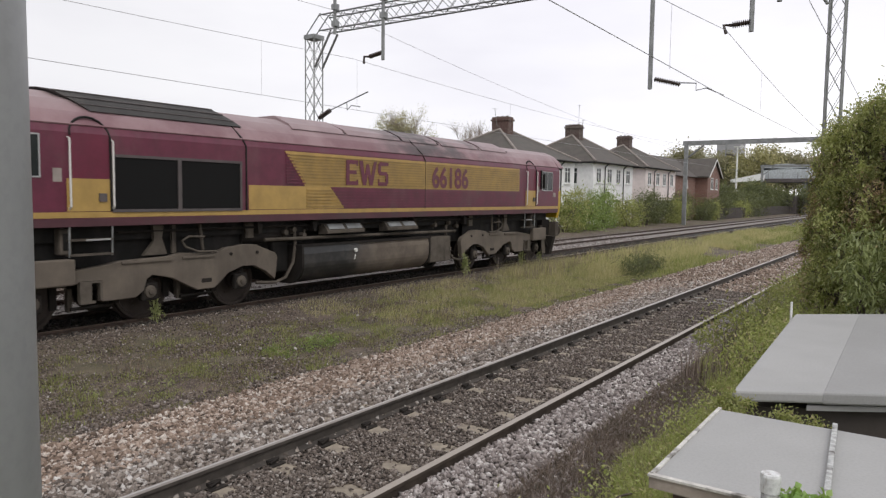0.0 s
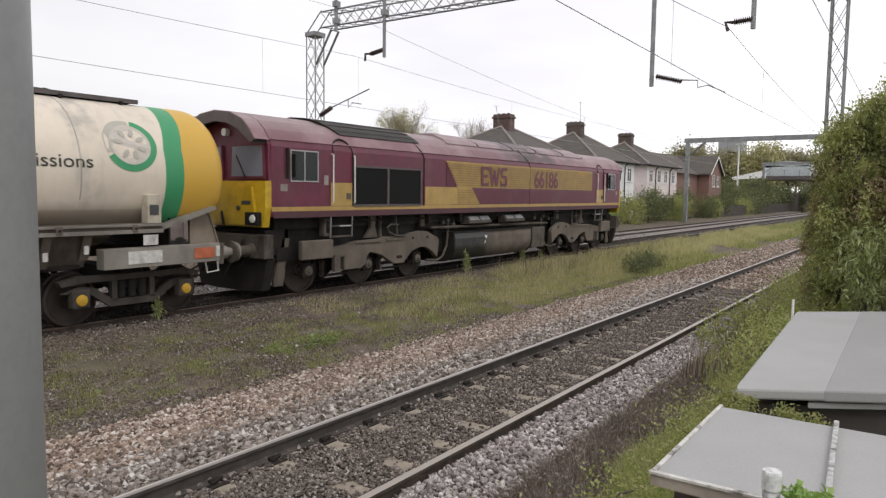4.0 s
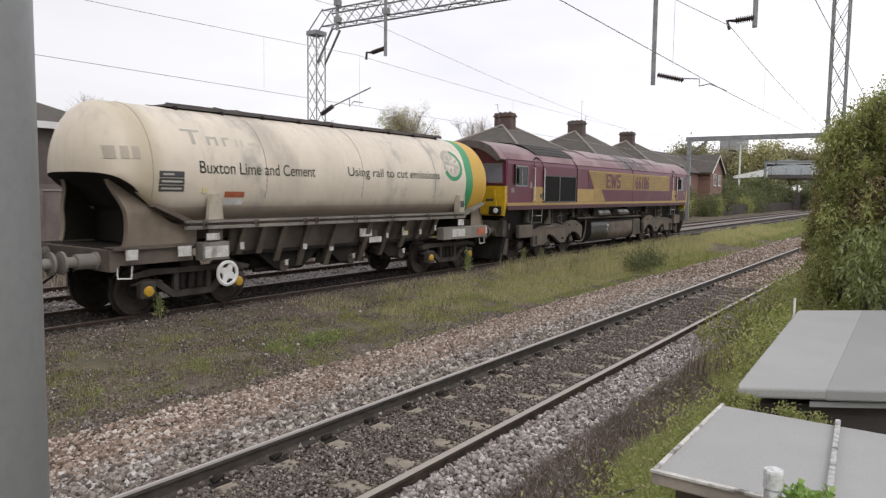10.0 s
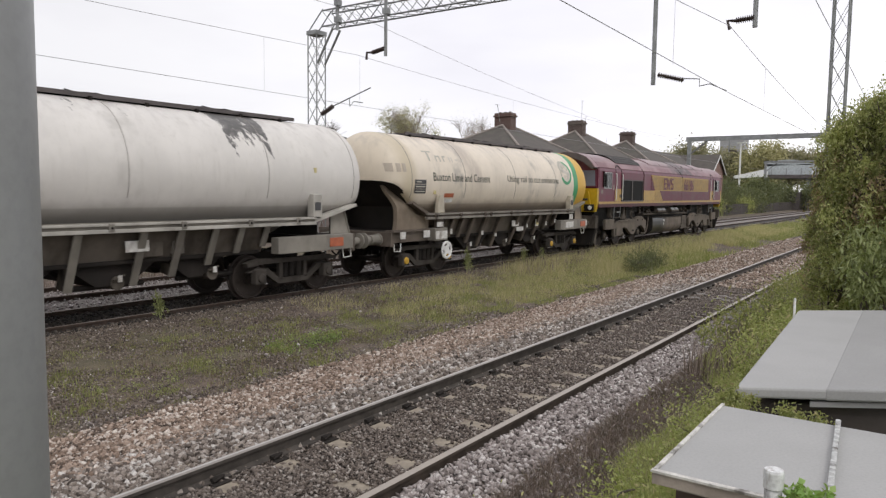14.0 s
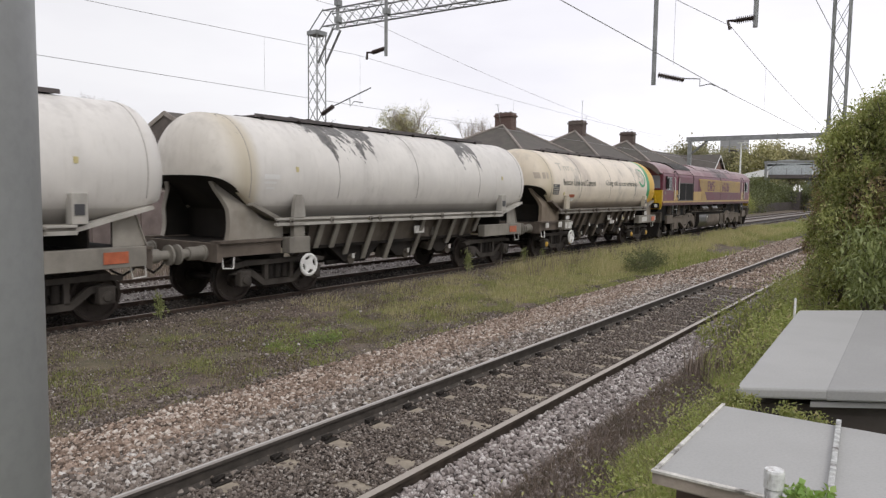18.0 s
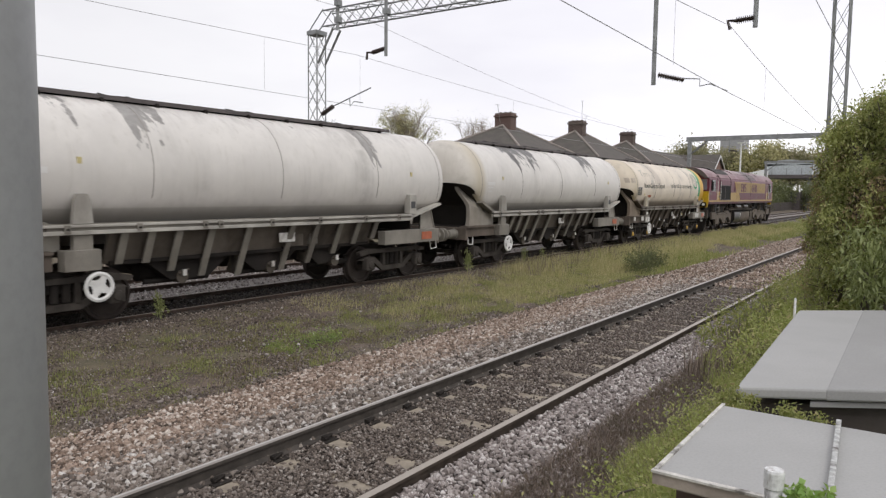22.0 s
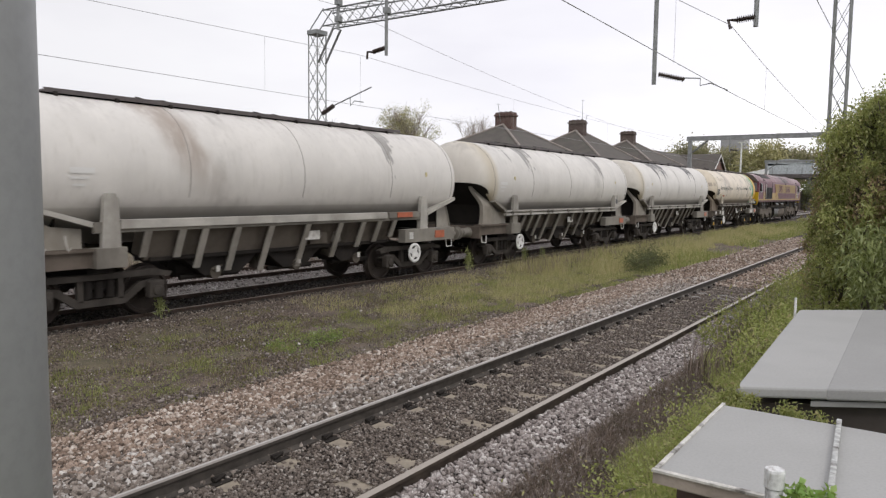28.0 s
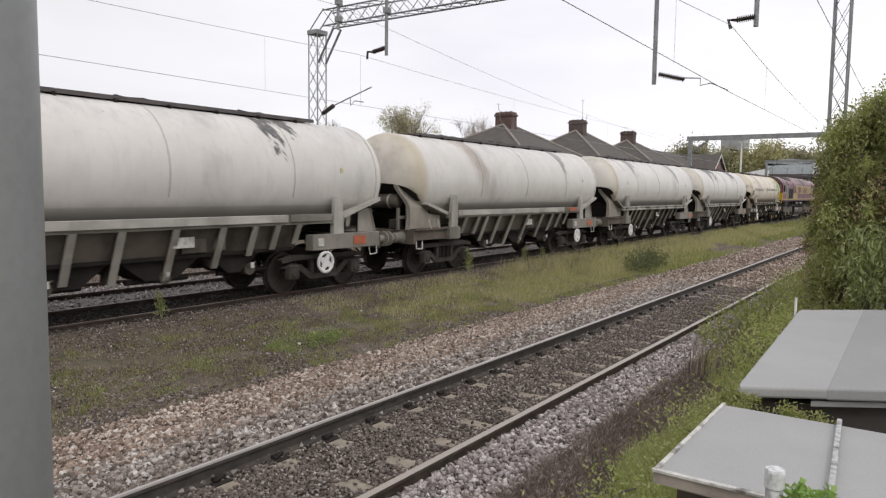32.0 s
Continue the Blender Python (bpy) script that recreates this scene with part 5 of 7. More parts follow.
    if flip:
        part("white_plate", B((3.84, 4.0, -1.438, -1.42, 1.07, 1.25)), m_plate, w)
        part("saddle", plate([(-4.48, 1.33), (-4.14, 1.33), (-4.17, 2.15), (-4.23, 2.25), (-4.37, 2.25), (-4.43, 2.15)], -1.39, -1.29), m_lt, w)
    else:
        part("data_panel", B((4.49 + ahead, 4.66 + ahead, -1.415, -1.4, 1.9, 2.08)), m_label, w)
        part("lug", B((4.45 + ahead, 4.72 + ahead, -1.4, -1.2, 1.75, 2.26), bevel=0.01), m_saddle if livery else m_lt, w)
    # small pale yellow label on the barrel, not a lug
    for x in (4.7,) if flip else (-4.03, 4.8) if not livery else (-4.05,):
        part("yellow_label", B((-4.27, -4.17, -1.31, -1.24, 2.28, 2.38) if livery else (x - 0.04, x + 0.04, -1.33, -1.28, 2.74, 2.85)), m_mark_yellow, w)
    if livery:
        signage(w)
        for x0, x1, z0, z1 in ((-4.32, -3.78, 1.03, 1.25), (-4.9, -4.62, 1.1, 1.29), (-4.28, -3.99, 1.37, 1.5), (-5.92, -5.7, 1.1, 1.28), (4.05, 4.7, 1.05, 1.27), (4.34, 4.62, 1.37, 1.55), (5.86, 5.94, 1.08, 1.28)):
            part("white_plate", B((x0, x1, -1.438, -1.42, z0, z1)), m_plate, w)
        for x, z, ww, h in ((-3.28, 1.25, 0.05, 0.12), (-1.48, 1.12, 0.06, 0.1), (-0.58, 1.0, 0.07, 0.07), (0.95, 1.12, 0.24, 0.07), (1.36, 1.25, 0.04, 0.1), (2.75, 1.3, 0.04, 0.12), (3.4, 1.38, 0.04, 0.12)):
            part("white_plate", B((x - ww, x + ww, -1.31 + 0.42 * (1.58 - z) - 0.06, -1.3 + 0.42 * (1.58 - z) - 0.06, z - h, z + h)), m_plate, w)
        part("yellow_disc", Tb(((2.12, -1.24, 1.3), (2.12, -1.22, 1.3), 0.09), n=16), m_mark_yellow, w)
        part("disc_plate", B((2.0, 2.24, -1.215, -1.2, 1.18, 1.42)), m_plate, w)
    else:
        for i in range(3):
            part("data_bar", curved_patch(-4.8, 0.0 if i else 0.05, 0.42 - 0.1 * i, 2.62 - 0.12 * i, 0.045 if i else 0.1, 0.01), m_mark_white, w)
    if compressor:
        xc = -6.0
        part("air_tank", lathe([(-0.72, 0.06), (-0.7, 0.15), (-0.62, 0.2), (0.5, 0.2), (0.58, 0.15), (0.6, 0.05)], 22, "y"), m_hopper, w, "dusty cylindrical air tank", smooth=True).matrix_basis = pose(xc, 0, 2.06)
        for y in (-0.45, 0.25):
            strap = part("air_tank_strap", lathe([(y, 0.206), (y + 0.06, 0.206)], 22, "y"), m_wagon_lt, w)
            strap.matrix_basis = pose(xc, 0, 2.06)
        part("compressor_frame", B((xc - 0.25, xc - 0.18, -0.85, -0.78, 1.28, 1.88), (xc + 0.15, xc + 0.22, -0.85, -0.78, 1.28, 1.88), (xc - 0.18, xc + 0.15, -0.85, -0.78, 1.58, 1.66), (xc - 0.25, xc - 0.18, 0.5, 0.57, 1.28, 1.88), (xc + 0.15, xc + 0.22, 0.5, 0.57, 1.28, 1.88)), m_wagon, w)
        part("valve_block", B((xc - 0.1, xc + 0.15, -0.7, -0.4, 1.3, 1.55), bevel=0.02), m_under, w)
        for x in (-5.45, -5.05):
            part("hanging_hook", path_tube([(x, -1.3, 1.56), (x, -1.33, 1.42), (x + 0.03, -1.34, 1.3), (x + 0.08, -1.32, 1.36)], 0.025, 6), m_wagon_lt, w)
    return w


def on_tank(pts, lift=0.006):
    """Lays flat drawing (x, 0, z) on the near side of the tank's barrel."""
    out = pts.copy()
    r = TANK_R + lift
    a = (pts[:, 2] - TANK_Z) / r
    out[:, 1] = -(r + pts[:, 1] * 0) * np.cos(a)
    out[:, 2] = TANK_Z + r * np.sin(a)
    return out


def curved_patch(x, dx, w, z, h, lift=0.006, n=6):
    bm = bmesh.new()
    rows = []
    for k in range(n + 1):
        zz = z - h / 2 + h * k / n
        a = (zz - TANK_Z) / TANK_R
        r = TANK_R + lift
        rows.append([bm.verts.new((xx, -r * math.cos(a), TANK_Z + r * math.sin(a))) for xx in (x - w / 2 + dx, x + w / 2 + dx)])
    for p, q in zip(rows, rows[1:]):
        bm.faces.new((p[0], p[1], q[1], q[0]))
    bmesh.ops.recalc_face_normals(bm, faces=bm.faces[:])
    for f in bm.faces:
        if f.normal.y > 0:
            f.normal_flip()
    return bm


def dome_radius(x):
    e = max(0.0, abs(x - TANK_X) - (TANK_L - 0.62)) / 0.62
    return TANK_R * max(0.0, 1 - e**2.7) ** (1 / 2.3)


def dome_patch(x0, x1, z0, z1, lift=0.008, n=4):
    """A small painted patch that follows the dished end."""
    bm = bmesh.new()
    g = []
    for i in range(n + 1):
        x = x0 + (x1 - x0) * i / n
        r = dome_radius(x) + lift
        g.append([bm.verts.new((x - lift, -math.sqrt(max(0.01, r * r - (z - TANK_Z) ** 2)), z)) for z in np.linspace(z0, z1, n + 1)])
    for p, q in zip(g, g[1:]):
        for k in range(n):
            bm.faces.new((p[k], q[k], q[k + 1], p[k + 1]))
    bm.normal_update()
    bmesh.ops.solidify(bm, geom=bm.faces[:], thickness=0.003)
    return bm


def signage(w):
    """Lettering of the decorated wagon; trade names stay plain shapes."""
    def say(text, x, z, size, mat, width):
        o = words(text, size, mat, w, pose(x, 0, z, 90), bend=on_tank, weight=0.001)
        co = np.zeros(len(o.data.vertices) * 3, dtype=np.float32)
        o.data.vertices.foreach_get("co", co)
        co = co.reshape(-1, 3)
        co[:, 0] = x + (co[:, 0] - co[:, 0].min()) * width / (co[:, 0].max() - co[:, 0].min())
        o.data.vertices.foreach_set("co", co.ravel())
        return o

    say("Buxton Lime and Cement", -4.33, 2.65, 0.34, m_green, 3.02)
    say("Using rail to cut emissions", -0.22, 2.7, 0.31, m_green, 3.75)
    # the maker's name above it, worn to a few pale strokes
    for x, ww, z, h in ((-4.36, 0.42, 3.52, 0.05), (-4.36, 0.08, 3.36, 0.3), (-4.02, 0.06, 3.31, 0.2), (-3.93, 0.16, 3.38, 0.05), (-3.84, 0.06, 3.31, 0.2), (-3.66, 0.06, 3.31, 0.2), (-3.58, 0.12, 3.39, 0.05)):
        part("name_shape", curved_patch(x, 0, ww, z, h), m_faded, w)
    for x, ww, z, h in ((-3.36, 0.05, 3.3, 0.18), (-3.22, 0.05, 3.3, 0.18), (-2.98, 0.14, 3.3, 0.05), (-2.7, 0.12, 3.3, 0.05)):
        part("name_shape", curved_patch(x, 0, ww, z, h, 0.003), m_faded_lt, w)
    for i, (z, ww) in enumerate(((2.63, 0.44), (2.5, 0.5), (2.37, 0.5))):
        p = part("data_panel", curved_patch(-4.93, 0, 0.52, z - 0.02, 0.115), m_label, w)
        part("data_bar", curved_patch(-5.0 if i == 0 else -4.93, 0, 0.22 if i == 0 else ww * 0.85, z - 0.02, 0.036, 0.011), m_faded, p)
    part("orange_label", curved_patch(-3.5, 0, 0.48, 2.24, 0.12), m_red, w)
    part("white_label", curved_patch(-3.5, 0, 0.48, 2.08, 0.12), m_white, w)
    # faded owner's mark on the rear dome, as plain shapes
    for i, (x0, x1) in enumerate(((-6.02, -5.9), (-5.84, -5.72), (-5.66, -5.52))):
        part("name_shape", dome_patch(x0, x1, 2.86, 3.08), m_faded_dk, w)
    # round emblem: a ring and a fan of pale ovals
    n = 40
    bm = bmesh.new()
    cx, cz = 4.25, 3.16
    for r0, r1, a0, a1 in ((0.38, 0.5, -2.6, 1.3),):
        vs = []
        for k in range(n + 1):
            a = a0 + (a1 - a0) * k / n
            vs.append([bm.verts.new((cx + r * math.cos(a), 0, cz + r * math.sin(a))) for r in (r0, r1)])
        for p, q in zip(vs, vs[1:]):
            bm.faces.new((p[0], p[1], q[1], q[0]))
    for v in bm.verts:
        a = (v.co.z - TANK_Z) / TANK_R
        v.co.y, v.co.z = -(TANK_R + 0.006) * math.cos(a), TANK_Z + (TANK_R + 0.006) * math.sin(a)
    part("emblem_ring", bm, m_logo, w)

    def laid(outline, lift):
        d = bmesh.new()
        d.faces.new([d.verts.new((x, *on_tank(np.array([[x, 0.0, z]]), lift)[0, 1:])) for x, z in outline])
        bmesh.ops.recalc_face_normals(d, faces=d.faces[:])
        for face in d.faces:
            if face.normal.y > 0:
                face.normal_flip()
        return d

    part("emblem_disc", laid([(cx + 0.38 * math.cos(a), cz + 0.38 * math.sin(a)) for a in np.linspace(0, 2 * math.pi, 33)[:-1]], 0.009), m_faded_lt, w)
    part("emblem_shade", laid([(cx - 0.02 + 0.46 * math.cos(a), cz + 0.02 + 0.46 * math.sin(a)) for a in np.linspace(1.35, 3.6, 20)] + [(cx + 0.36 * math.cos(a), cz + 0.36 * math.sin(a)) for a in np.linspace(3.6, 1.35, 20)], 0.005), m_faded, w)
    for k in range(7):
        a = math.pi * 0.95 - k * math.pi * 0.27
        px, pz = cx + 0.22 * math.cos(a), cz + 0.22 * math.sin(a)
        part("emblem_petal", laid([(px + 0.045 * math.cos(b) * math.sin(a) + 0.085 * math.sin(b) * math.cos(a), pz - 0.045 * math.cos(b) * math.cos(a) + 0.085 * math.sin(b) * math.sin(a)) for b in np.linspace(0, 2 * math.pi, 13)[:-1]], 0.012), m_faded, w)


m_saddle = paint("cream_saddle", (0.5, 0.45, 0.36), 0.6, amount=0.4, grime=(0.25, 0.2, 0.15))
m_faded_dk = plain("faded_mark", (0.46, 0.4, 0.33), 0.6)
m_faded_lt = plain("faded_pale_mark", (0.56, 0.52, 0.46), 0.6)
m_weld = plain("weld_line", (0.33, 0.305, 0.28), 0.6)
w1 = wagon("cream cement tank wagon with green slogan, green and yellow end", m_tank_cream, False, True, False)
w2 = wagon("off-white cement tank wagon with dark spills along the crown", m_tank, False, False, False)
w3 = wagon("off-white cement tank wagon with faint spills and clean barrel", m_tank_clean, False, False, False)
w4 = wagon("off-white cement tank wagon with brown smear, air tank at its end", m_tank_smear, True, False, True)
w5 = wagon("off-white cement tank wagon with one dark spill near its end", m_tank_front, True, False, True)
wagons = [w1, w2, w3, w4, w5]


# -- locomotive --
def locomotive():
    L = thing("diesel_locomotive", "maroon and ochre diesel locomotive with dusty roof and grimy bogies", "locomotive")
    side = [(-1.3, 1.8), (-1.32, 1.86), (-1.32, 3.3), (-1.27, 3.44)]
    wall = side + [(-y, z) for y, z in side[::-1]]
    bm = plate(wall, -9.95, 9.95, "x")
    part("body", bm, m_maroon, L, "maroon body shell")
    top = [(-1.27, 3.44), (-1.12, 3.66), (-0.9, 3.86), (-0.5, 4.02), (0, 4.07)]
    roof = top + [(-y, z) for y, z in top[:-1][::-1]]
    bm = plate(roof, -9.95, 9.95, "x")
    part("roof", bm, m_roof, L, "dusty faded maroon roof", smooth=False)
    part("roof_edge_line", Tb(((-9.9, -1.275, 3.44), (9.9, -1.275, 3.44), 0.022), ((-9.9, 1.275, 3.44), (9.9, 1.275, 3.44), 0.022), n=6), m_roof, L)
    # raised cooling section, engine hatches and exhaust on the roof
    rad = bmesh.new()
    hump = [(-1.12, 3.7), (-0.98, 3.86), (-0.74, 4.02), (-0.4, 4.09), (0, 4.12), (0.4, 4.09), (0.74, 4.02), (0.98, 3.86), (1.12, 3.7)]
    sides = [[rad.verts.new((x - 0.55 * (z - 3.7) / 0.42, y, z)) for y, z in hump] for x in (-7.65, -4.5)]
    for i in range(len(hump) - 1):
        rad.faces.new((sides[0][i], sides[0][i + 1], sides[1][i + 1], sides[1][i]))
    for ring in sides:
        rad.faces.new(ring)
    bmesh.ops.recalc_face_normals(rad, faces=rad.faces[:])
    rr = part("radiator_roof", rad, m_mesh, L, "dark radiator mesh in the roof")
    for y, z in ((-1.03, 3.81), (-0.9, 3.93), (-0.74, 4.03)):
        k = 0.55 * (z - 3.7) / 0.42
        part("radiator_bar", Tb(((-7.65 - k, y, z), (-4.5 - k, y, z), 0.012), n=5), m_frame_grey, rr)
    for x0, x1, z in ((-3.0, -1.3, 4.12), (-1.2, 0.9, 4.1), (1.0, 2.6, 4.12), (2.8, 4.8, 4.1), (5.0, 6.6, 4.12)):
        part("roof_hatch", plate([(-1.0, 3.8), (-0.85, 3.93), (-0.4, z), (0.4, z), (0.85, 3.93), (1.0, 3.8)], x0, x1, "x"), m_roof, L)
        part("hatch_seam", Tb(((x1 + 0.04, -0.98, 3.82), (x1 + 0.04, -0.4, 4.08), 0.018), n=5), m_black, L)
    part("exhaust", B((1.4, 2.2, -0.3, 0.3, 4.05, 4.14), bevel=0.02), m_black, L)
    for s in (-1, 1):
        def P(x0, x1, z0, z1, d0, d1):
            return (x0, x1, min(s * d0, s * d1), max(s * d0, s * d1), z0, z1)

        o = 1.32
        part("waist_stripe", B(P(-9.95, 9.95, 1.915, 2.01, o, o + 0.008)), m_yellow, L, "ochre waist stripe")
        part("skirt_band", B(P(-9.9, 9.9, 1.77, 1.9, o - 0.02, o + 0.012)), m_skirt, L, "grimy maroon lower skirt")
        band = [(-3.53, 3.27), (6.9, 3.27), (6.9, 2.52), (-2.93, 2.52)]
        part("ochre_band", plate(band, s * o, s * (o + 0.014)), m_yellow, L, "ochre ribbed upper band")
        part("maroon_panel", plate([(-2.13, 2.51), (7.0, 2.51), (7.0, 2.02), (-1.66, 2.02)], s * o, s * (o + 0.014)), m_maroon, L)
        part("ochre_panel", plate([(-4.5, 2.52), (-2.14, 2.52), (-1.67, 2.02), (-4.5, 2.02)], s * o, s * (o + 0.01)), m_yellow, L)
        for i in range(10):
            z = 3.2 - i * 0.068
            x0 = -3.5 + (3.27 - z) / 0.75 * 0.6 + 0.03
            part("rib", B(P(x0, 6.86, z - 0.012, z + 0.012, o + 0.0, o + 0.034)), m_yellow_rib, L)
            if x0 > -3.42:
                part("rib", B(P(-3.5, x0 - 0.02, z - 0.012, z + 0.012, o + 0.0, o + 0.03)), m_maroon_rib, L)
        for i in range(6):
            z = 2.44 - i * 0.072
            x0 = -2.13 + (2.51 - z) * 0.96
            part("rib", B(P(-2.9, x0, z - 0.012, z + 0.012, o + 0.0, o + 0.03)), m_yellow_rib, L)
            part("rib", B(P(x0, 6.86, z - 0.012, z + 0.012, o + 0.0, o + 0.034)), m_maroon_rib, L)
        # side air intake, doors, windows
        gr = part("intake_frame", B(P(-7.42, -4.68, 2.0, 2.05, o, o + 0.03), P(-7.42, -4.68, 2.94, 2.99, o, o + 0.03), P(-7.42, -7.37, 2.0, 2.99, o, o + 0.03), P(-4.73, -4.68, 2.0, 2.99, o, o + 0.03), P(-6.15, -6.07, 2.0, 2.99, o, o + 0.03)), m_frame_grey, L)
        for x0, x1 in ((-7.37, -6.15), (-6.07, -4.73)):
            part("grille", B(P(x0, x1, 2.05, 2.94, o, o + 0.01)), m_grille, gr, "black air intake grille")
        for x in (-4.56, 1.56):
            part("body_seam", path_tube([(x, s * (o + 0.004), 2.0), (x, s * (o + 0.004), 3.3), (x - 0.06, s * 1.27, 3.46), (x - 0.25, s * 0.95, 3.84)], 0.02, 5), m_black, L)
        for e in (-1, 1):
            d0, d1 = sorted((e * 8.1, e * 7.45))
            dr = part("cab_door", B(P(d0, d1, 2.02, 3.3, o, o + 0.006)), m_door, L, "deeper red cab door")
            part("door_foot_panel", B(P(d0 - 0.08, d1, 2.02, 2.56, o + 0.006, o + 0.012)), m_yellow, dr)
            part("door_handle", B(P(d0 + 0.45, d0 + 0.58, 2.18, 2.32, o + 0.012, o + 0.04)), m_frame_grey, dr)
            part("door_head", path_tube([((d0 + d1) / 2 - 0.34 * math.cos(q), s * (o + 0.012 - 0.12 * math.sin(q)), 3.26 + 0.32 * math.sin(q)) for q in np.linspace(0, math.pi, 11)] + [(d1 + 0.015, s * (o + 0.012), 2.02)], 0.02, 6), m_black, L)
            for x in (d0 - 0.04, d1 + 0.04):
                part("handrail", path_tube([(x, s * o, 3.22), (x, s * (o + 0.06), 3.2), (x, s * (o + 0.06), 2.1), (x, s * o, 2.06)], 0.018, 8), m_chrome, L, "pale vertical handrail")
                part("step_rail", Tb(((x, s * (o - 0.02), 1.78), (x, s * (o - 0.04), 1.27), 0.017)), m_galv, L)
            for z in (1.53, 1.28):
                part("step", B(P(d0 - 0.04, d1 + 0.04, z, z + 0.03, o - 0.18, o)), m_under, L)
            x0, x1 = sorted((e * 9.42, e * 8.58))
            t = 0.025
            wf = part("cab_window_frame", B(P(x0, x1, 2.56, 2.56 + t, o, o + 0.02), P(x0, x1, 3.25 - t, 3.25, o, o + 0.02), P(x0, x0 + t, 2.56, 3.25, o, o + 0.02), P(x1 - t, x1, 2.56, 3.25, o, o + 0.02), P((x0 + x1) / 2 - 0.012, (x0 + x1) / 2 + 0.012, 2.56, 3.25, o, o + 0.02)), m_galv_lt, L)
            part("pane", B(P(x0 + 0.02, x1 - 0.02, 2.58, 3.23, o, o + 0.008)), m_glass, wf)
            part("mirror", B(P(x0 - 0.12, x0 - 0.07, 2.62, 3.28, o, o + 0.06), bevel=0.01), m_black, L)
            part("wind_deflector", B(P(x0 + 0.06, x0 + 0.09, 2.65, 3.15, o, o + 0.09)), m_black, L)
            part("number_bar", B(P(e * 8.32 - 0.07, e * 8.32 + 0.07, 2.5, 2.72, o, o + 0.006)), m_ridge, L)
            part("emblem", B(P(e * 9.6 - 0.1, e * 9.6 + 0.1, 2.35, 2.5, o, o + 0.006)), m_ridge, L)
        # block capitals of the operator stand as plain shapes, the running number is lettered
        for i, (x, wd) in enumerate(((-1.64, 0.42), (-1.14, 0.58), (-0.47, 0.4))):
            t = o + 0.036
            if i == 1:
                # a pointed zigzag, thicker on its falling strokes
                zig = [(0.0, 3.17), (0.13, 3.17), (0.21, 2.8), (0.27, 3.1), (0.36, 3.1), (0.44, 2.8), (0.55, 3.17), (0.66, 3.17), (0.5, 2.58), (0.39, 2.58), (0.315, 2.87), (0.25, 2.58), (0.14, 2.58)]
                part("operator_mark", plate([(x - 0.04 + p, q) for p, q in zig], s * t, s * (t + 0.006)), m_maroon, L)
                continue
            if i == 0:
                bs = [P(x, x + 0.12, 2.58, 3.17, t, t + 0.006)] + [P(x, x + wd - (0.05 if k == 1 else 0), z, z + 0.09, t, t + 0.006) for k, z in enumerate((2.58, 2.84, 3.08))] + [P(x + wd - 0.05, x + wd, z0, z1, t, t + 0.006) for z0, z1 in ((2.58, 2.71), (3.04, 3.17))]
            else:
                bs = [P(x + 0.05 * (z > 2.6), x + wd - 0.05 * (z < 3), z, z + 0.09, t, t + 0.006) for z in (2.58, 2.84, 3.08)] + [P(x, x + 0.11, 2.88, 3.12, t, t + 0.006), P(x + wd - 0.11, x + wd, 2.62, 2.88, t, t + 0.006), P(x, x + 0.05, 2.58, 2.74, t, t + 0.006)]
            part("operator_mark", B(*bs), m_maroon, L)
        if s < 0:
            words("66186", 0.8, m_maroon, L, pose(1.84, -(o + 0.037), 2.58, 90), "running_number", 0.93, weight=0.02)
        else:
            words("66186", 0.8, m_maroon, L, pose(3.6, o + 0.037, 2.59, 90, 0, 180), "running_number", 0.76, weight=0.012)
        # solebar gear
        for x0, x1 in ((-2.2, -0.9), (0.0, 1.3)):
            bx = part("equipment_box", plate([(s * 1.0, 1.66), (s * 1.16, 1.66), (s * 1.3, 1.5), (s * 1.3, 1.44), (s * 1.0, 1.4)], x0, x1, "x"), m_under, L)
            for k in (0.06, 0.54):
                xa = x0 + k * (x1 - x0)
                part("box_lid", plate([(s * 1.19, 1.64), (s * 1.285, 1.53), (s * 1.295, 1.54), (s * 1.2, 1.65)], xa, xa + 0.4 * (x1 - x0), "x"), m_galv, bx)
        part("air_reservoir", Tb(((-4.4, s * 0.85, 1.42), (-2.6, s * 0.85, 1.42), 0.14), n=14), m_under_dk, L)
        part("pipe_run", Tb(((-7.2, s * 1.08, 1.64), (7.2, s * 1.08, 1.64), 0.026), n=6), m_under_dk, L)
        part("pipe_run", Tb(((-3.9, s * 1.1, 1.36), (3.4, s * 1.1, 1.3), 0.04), n=8), m_under, L)
        for x, z in ((-3.3, 1.5), (-3.05, 1.55), (-2.75, 1.42), (2.4, 1.5), (3.1, 1.55), (3.5, 1.45)):
            part("valve", Tb(((x, s * 0.95, z), (x, s * 1.12, z), 0.06), ((x, s * 1.0, z - 0.1), (x + 0.06, s * 1.06, z + 0.12), 0.02), n=8), m_under, L)
        for x in (-4.1, -2.5, 1.3, 3.8):
            part("body_bracket", plate([(x - 0.08, 1.76), (x + 0.08, 1.76), (x + 0.04, 1.5), (x - 0.04, 1.5)], s * 1.0, s * 1.2), m_under_dk, L)
    part("underframe", B((-9.6, 9.6, -1.0, 1.0, 1.5, 1.8), (-9.3, 9.3, -0.75, 0.75, 0.95, 1.5)), m_black, L)
    prof = [(-1.24, 1.16), (-1.26, 1.0)] + [(-0.8 - 0.46 * math.cos(q), 0.78 - 0.46 * math.sin(q)) for q in np.linspace(0, math.pi / 2, 9)]
    ft = part("fuel_tank", plate(prof + [(-y, z) for y, z in prof[::-1]], -2.95, 1.9, "x"), m_fuel, L, "long rounded fuel tank, oily black towards the rear")
